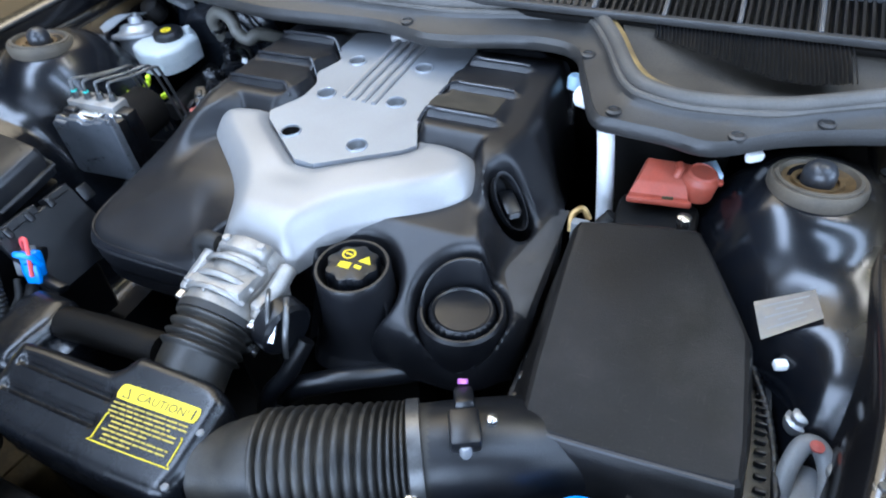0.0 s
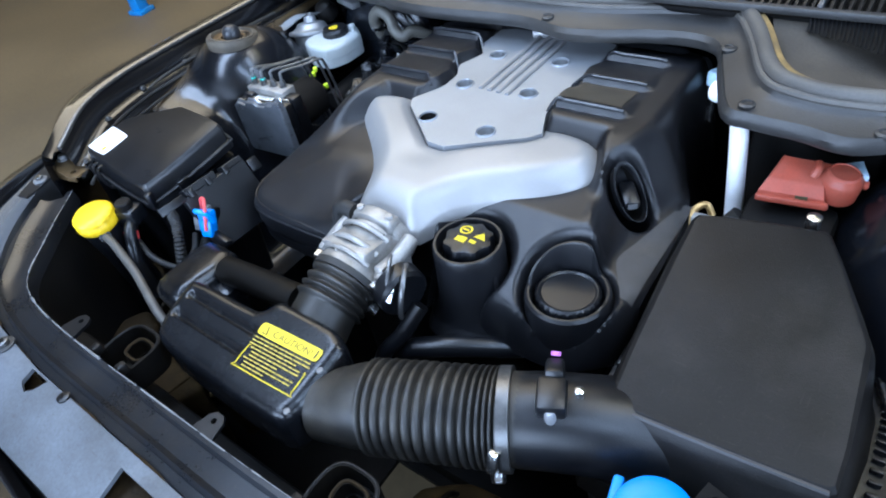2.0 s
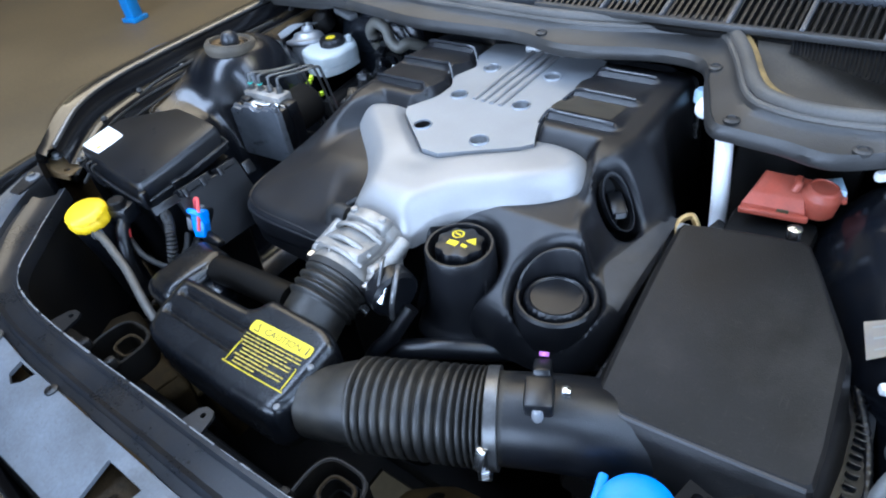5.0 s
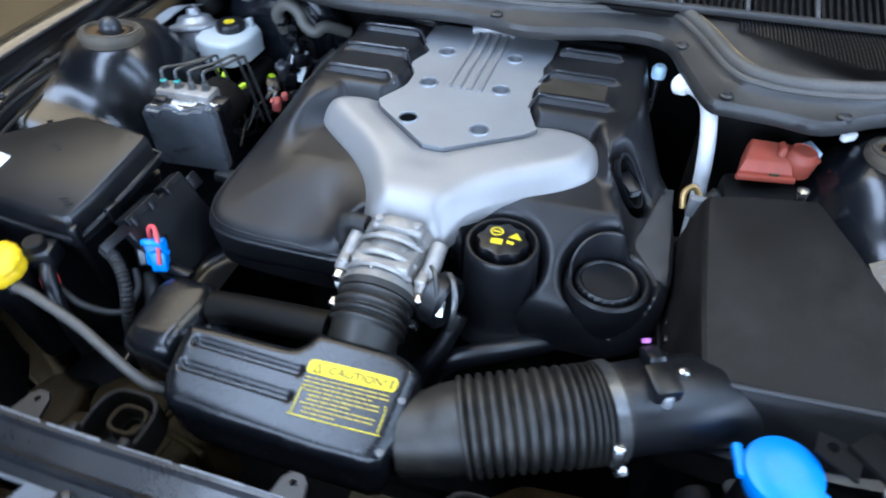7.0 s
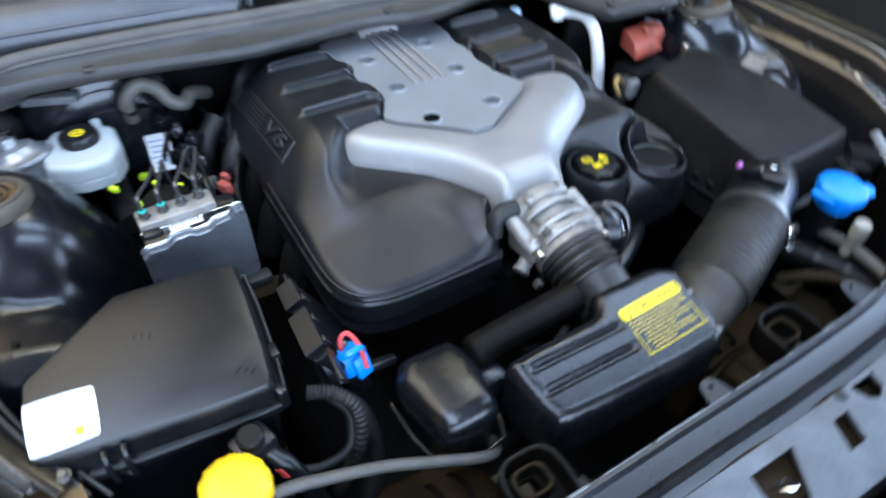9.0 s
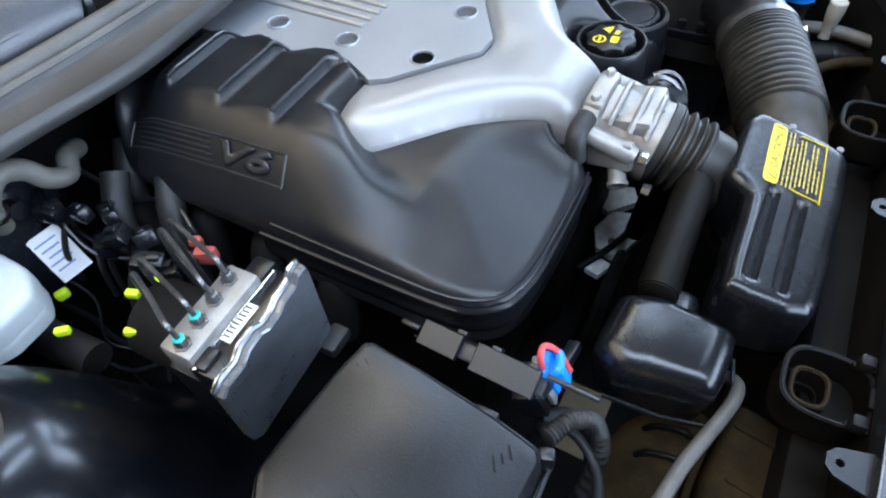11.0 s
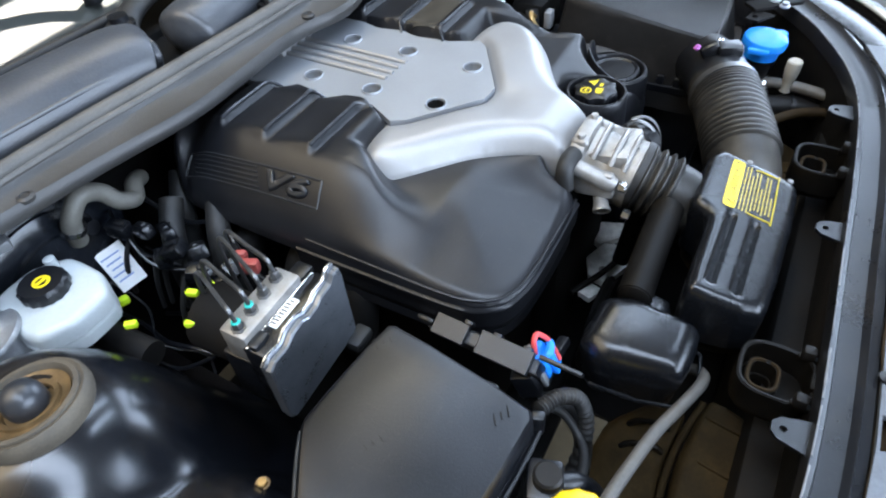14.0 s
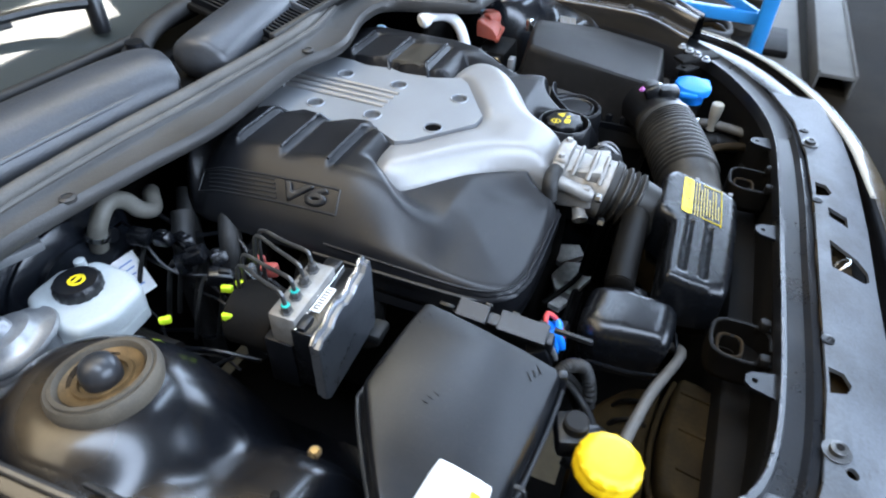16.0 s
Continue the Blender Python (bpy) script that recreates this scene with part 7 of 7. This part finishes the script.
# brackets by the headlights
for side in (-1, 1):
    lampb = thing("headlight_back", (side * 0.33, 0.34, 0.62), "dusty brown back of a headlight housing", "headlight housing", "headlight housings")
    def flip(pts):
        return [(side * x, y) for x, y in pts][::side]

    housing = part("housing", moulded(flip([(0.150, 0.325), (0.168, 0.262), (0.262, 0.240), (0.330, 0.262), (0.322, 0.330), (0.240, 0.338)]), lambda x, y: 0.722 - 0.06 * (abs(x) - 0.2), 0.58, 0.012, -0.008), DUSTBROWN, lampb, "dust-caked upper housing")
    for k in range(3):
        part("rib", box((side * (0.185 + 0.052 * k), 0.292 - 0.004 * k, 0.722 - 0.003 * k), (0.005, 0.062, 0.008), 0.002, turn(side * 8)), DUSTBROWN, housing)
    part("lip", tube([(side * x, y, z) for x, y, z in ((0.150, 0.327, 0.700), (0.200, 0.338, 0.698), (0.250, 0.342, 0.694), (0.300, 0.337, 0.690), (0.330, 0.325, 0.688))], 0.004, 8, 6), DUSTBROWN, housing)
    part("shoulder", moulded(flip([(0.158, 0.378), (0.160, 0.338), (0.240, 0.346), (0.325, 0.338), (0.345, 0.372), (0.320, 0.430), (0.200, 0.420)]), lambda x, y: 0.692 - 0.3 * (y - 0.35), 0.56, 0.014, -0.006), DUSTBROWN, lampb, "dust-caked lower housing")
    for k in range(2):
        part("clip", tube([(side * (0.196 + 0.030 * k), 0.352, 0.694), (side * (0.196 + 0.030 * k), 0.362, 0.700), (side * (0.198 + 0.030 * k), 0.384, 0.692), (side * (0.200 + 0.030 * k), 0.394, 0.678)], 0.0032, 8, 5), GRIMYPLASTIC, lampb, "dark spring clip")
    part("bulb_cap", lathe([(0.001, 0.0), (0.026, 0.0), (0.028, 0.004), (0.026, 0.016), (0.020, 0.020), (0.001, 0.020)], along((side * 0.375, 0.36, 0.66), (side * 0.378, 0.378, 0.682)), 20), GRIMYPLASTIC, lampb)
    part("cover", moulded(flip([(0.338, 0.330), (0.345, 0.285), (0.395, 0.300), (0.420, 0.345), (0.400, 0.380), (0.350, 0.370)]), lambda x, y: 0.690, 0.57, 0.012, -0.006), GRIME, lampb)
    ring = thing("bracket_ring", (side * 0.178, 0.28, 0.76), "dark oval plastic bracket with a dusty opening", "bracket", "bracket rings")
    track = [(math.copysign(abs(math.cos(a)) ** 0.6, math.cos(a)), math.copysign(abs(math.sin(a)) ** 0.7, math.sin(a))) for a in (2 * math.pi * k / 32 for k in range(32))]
    bx = side * 0.174

    def oval(rx, ry, cy):
        return [(bx + rx * u, cy + ry * v) for u, v in track]

    part("rim", panel(oval(0.0325, 0.034, 0.285), 0.798, 0.830, [oval(0.0285, 0.030, 0.285)]), GRIMYPLASTIC, ring, "thin dark rim")
    part("rim_edge", tube([(x, y, 0.8302) for x, y in oval(0.0305, 0.032, 0.285)[2:31]], 0.0012, 6, 1), DUSTY, ring, "rubbed upper edge")
    part("web", panel(oval(0.0290, 0.0305, 0.285), 0.790, 0.799, [oval(0.012, 0.010, 0.294)]), GRIMYPLASTIC, ring)
    part("dusty_ring", panel(oval(0.0190, 0.0155, 0.294), 0.797, 0.818, [oval(0.0145, 0.0115, 0.294)]), GRIMYPLASTIC, ring)
    part("dusty_edge", tube([(x, y, 0.8182) for x, y in oval(0.0168, 0.0135, 0.294)], 0.0018, 6, 1), GRIME, ring, "brown dusty edge of the inner ring")
    for lx in (-0.028, 0.028):
        part("lug", box((bx + lx, 0.263, 0.836), (0.011, 0.012, 0.014), 0.003), DUSTY, ring)
        part("lug", box((bx + lx * 0.9, 0.248, 0.838), (0.013, 0.008, 0.016), 0.003), DUSTY, ring)
        part("arm", box((bx + lx, 0.256, 0.828), (0.006, 0.030, 0.008), 0.002), GRIMYPLASTIC, ring)
    part("bridge", box((bx, 0.250, 0.826), (0.050, 0.006, 0.008), 0.002), GRIMYPLASTIC, ring)
    part("hinge", box((bx, 0.253, 0.832), (0.020, 0.010, 0.008), 0.003), GRIMYPLASTIC, ring)
    # corner bracket with bolts
    corner = thing("corner_bracket", (side * 0.50, 0.41, 0.84), "dark steel corner bracket with zinc bolts", "bracket", "corner brackets")
    if side < 0:
        part("plate", panel([(-0.590, 0.476), (-0.560, 0.468), (-0.512, 0.452), (-0.508, 0.434), (-0.520, 0.424), (-0.560, 0.425), (-0.596, 0.440)], 0.8785, 0.8815, [circle(-0.529, 0.437, 0.0052, 14)]), RUSTDISH, corner, "dusty zinc plate with a hole")
        part("fold", box((-0.575, 0.432, 0.868), (0.060, 0.003, 0.026), 0.001, turn(12)), RUSTDISH, corner)
        part("lamp_bracket", panel([(-0.635, 0.456), (-0.603, 0.458), (-0.575, 0.394), (-0.567, 0.368), (-0.589, 0.364), (-0.623, 0.414)], 0.8640, 0.8670), FRONTPAINT, corner, "black upper headlamp bracket")
        part("upright", box((-0.590, 0.438, 0.868), (0.040, 0.012, 0.024), 0.001, turn(30)), FRONTPAINT, corner)
        for bx, by in ((-0.611, 0.438), (-0.595, 0.405)):
            nut = Matrix.Translation((bx, by, 0.8670))
            part("washer", lathe([(0.001, 0), (0.0110, 0), (0.0110, 0.0014), (0.006, 0.0018), (0.001, 0.0018)], nut, 24), ZINC, corner, "bright zinc washer")
            part("nut", lathe([(0.0062, 0.0016), (0.0062, 0.0065), (0.0052, 0.0075), (0.001, 0.0078)], nut, 6), STEEL, corner)
        m = Matrix.Translation((-0.585, 0.450, 0.8815))
        part("bolt", lathe([(0.010, 0), (0.010, 0.002), (0.0065, 0.003), (0.0065, 0.008), (0.001, 0.009)], m, 12), ZINC, corner)
    else:
        part("plate", box((0.495, 0.408, 0.874), (0.085, 0.030, 0.006), 0.001, turn(-48)), DARKBAY, corner)
        part("tab", panel([(0.47, 0.43), (0.435, 0.44), (0.43, 0.42), (0.46, 0.40)], 0.868, 0.871, [circle(0.445, 0.427, 0.005, 10)]), DARKBAY, corner)
        for t in (0.0, 0.022, -0.022, 0.042):
            m = Matrix.Translation((0.497 + t * 0.67, 0.408 + t * 0.74, 0.876))
            part("bolt", lathe([(0.008, 0), (0.008, 0.002), (0.005, 0.003), (0.005, 0.007), (0.001, 0.008)], m, 12), ZINC, corner)
    if side < 0:
        part("cable", tube([(-0.478, 0.46, 0.85), (-0.55, 0.52, 0.875), (-0.603, 0.64, 0.905), (-0.612, 0.80, 0.912), (-0.605, 0.95, 0.912)], 0.003, 8), RUBBER, corner)

# black hose at the front of the engine
fh = thing("coolant_hose", (0.13, 0.47, 0.74), "black rubber coolant hose below the engine cover", "hose")
part("hose", tube([(0.215, 0.560, 0.765), (0.185, 0.530, 0.780), (0.150, 0.505, 0.788), (0.118, 0.488, 0.786), (0.092, 0.478, 0.776), (0.074, 0.478, 0.745), (0.06, 0.485, 0.66)], 0.0125, 16), PLASTIC, fh)
part("hose", tube([(0.098, 0.505, 0.83), (0.085, 0.475, 0.80), (0.065, 0.455, 0.77), (0.06, 0.44, 0.70)], 0.010, 12), PLASTIC, fh)

# ---- things standing in the workshop beyond the fender ----
ALUDARK = mat("dirty_metal", (0.024, 0.021, 0.017), 0.55, metal=0.4, vary=0.4, scale=10, fine=100, bump=0.3, dirt=(0.05, 0.04, 0.03), dirt_amount=0.4)
fr = thing("frame_trolley", (2.0, 0.33, 0), "blue painted tubular steel frame standing on the floor", "steel frame")
part("post", box((1.9, 0.19, 0.47), (0.05, 0.055, 0.94), 0.006), FRAMEBLUE, fr)
part("beam", box((1.92, 0.46, 0.505), (0.04, 0.52, 0.045), 0.006), FRAMEBLUE, fr)
part("brace", box((1.93, 0.42, 0.60), (0.03, 0.48, 0.035), 0.006, turn(24, 'X')), FRAMEBLUE, fr)
part("rear_post", box((1.95, 0.74, 0.45), (0.05, 0.05, 0.90), 0.006), FRAMEBLUE, fr)
part("shelf", box((2.1, 0.46, 0.25), (0.40, 0.60, 0.02), 0.004), DARKBAY, fr)
coil = thing("cable_coil", (2.05, 0.42, 0.26), "coiled dirty brown cable on the frame", "coil")
for k in range(5):
    part("turn", tube([(2.05 + 0.10 * math.cos(a), 0.42 + 0.13 * math.sin(a), 0.28 + 0.03 * k + 0.01 * math.sin(3 * a + k)) for a in (2 * math.pi * j / 12 for j in range(13))], 0.014, 8, 4), GRIME if k % 2 else RUBBER, coil)
gear = thing("gearbox_casing", (2.25, -0.02, 0), "dirty bare metal gearbox casing on the floor", "gearbox")
part("case", lathe([(0.04, 0), (0.085, 0.0), (0.09, 0.04), (0.06, 0.06), (0.058, 0.15), (0.085, 0.17), (0.10, 0.19), (0.10, 0.215), (0.045, 0.22), (0.04, 0.26), (0.02, 0.265)], along((2.30, 0.10, 0.04), (2.28, 0.02, 0.5)), 28), ALUDARK, gear)
part("lug", box((2.18, -0.12, 0.36), (0.07, 0.07, 0.07), 0.02), ALUDARK, gear)
part("boss", lathe([(0.03, 0), (0.05, 0.0), (0.05, 0.03), (0.02, 0.035)], along((2.15, -0.13, 0.37), (2.05, -0.17, 0.40)) @ Matrix.Scale(0.6, 4), 18), ALUDARK, gear)
part("foot", box((2.28, 0.02, 0.02), (0.36, 0.36, 0.04), 0.01), DARKBAY, gear)
gear.location = (3.0, 0.08, 0.022)
plank = thing("ramp_beam", (3.2, -0.28, 0), "grey weathered steel channel lying on the floor", "beam")
part("web", box((3.40, -0.27, 0.10), (1.75, 0.16, 0.02), 0.004, turn(-1)), TIMBER, plank)
part("flange", box((3.40, -0.35, 0.06), (1.75, 0.012, 0.12), 0.003, turn(-1)), TIMBER, plank)
part("flange", box((3.40, -0.19, 0.06), (1.75, 0.012, 0.12), 0.003, turn(-1)), TIMBER, plank)
sheetp = solid("floor_plate", box((3.2, 0.02, 0.012), (1.5, 0.30, 0.02), 0.004), TIMBER, "grey steel plate on the workshop floor", "plate")
rag = solid("white_rag", field(rounded([(2.20, -0.16), (2.28, -0.19), (2.34, -0.13), (2.28, -0.09), (2.21, -0.11)], 2, 0.2), 0.012, lambda x, y, d: 0.02 + 0.05 * np.sin(40 * x) * np.sin(55 * y) * np.clip(d / 0.05, 0, 1) + 0.03, 0.002), WHITE, "crumpled white rag on the floor", "rag")
fr2 = thing("marker_stand", (-4.02, 2.32, 0), "blue and orange steel post standing on the workshop floor", "steel post")
part("post", box((-4.02, 2.32, 0.35), (0.09, 0.09, 0.70), 0.01, turn(10)), FRAMEBLUE, fr2)
part("orange_band", box((-4.02, 2.32, 0.62), (0.10, 0.10, 0.10), 0.01, turn(10)), mat("orange_paint", (0.6, 0.2, 0.04), 0.5), fr2, "orange painted band")
part("base", box((-4.02, 2.32, 0.015), (0.13, 0.13, 0.03), 0.005, turn(10)), FRAMEBLUE, fr2)

# pale added pieces: lit floor seen past the engine, its brightness in the colour
acc = thing("floor_glimpse", (0.13, 0.52, 0.55), "pale pieces added in place of lit floor below the engine cover", "bracket")
part("arm", panel([(0.060, 0.500), (0.118, 0.478), (0.150, 0.500), (0.142, 0.530), (0.100, 0.545), (0.066, 0.530)], 0.588, 0.600, [circle(0.085, 0.512, 0.008, 10)]), PALEFLOOR, acc)
part("arm", panel([(0.150, 0.540), (0.190, 0.505), (0.215, 0.520), (0.200, 0.560), (0.165, 0.566)], 0.574, 0.586), PALEFLOOR, acc)
part("foot", panel([(0.020, 0.512), (0.046, 0.500), (0.052, 0.524), (0.026, 0.532)], 0.590, 0.600), PALEFLOOR, acc)
part("rod", tube([(0.02, 0.54, 0.60), (0.09, 0.50, 0.615), (0.20, 0.49, 0.60)], 0.005, 8), DARKBAY, acc)
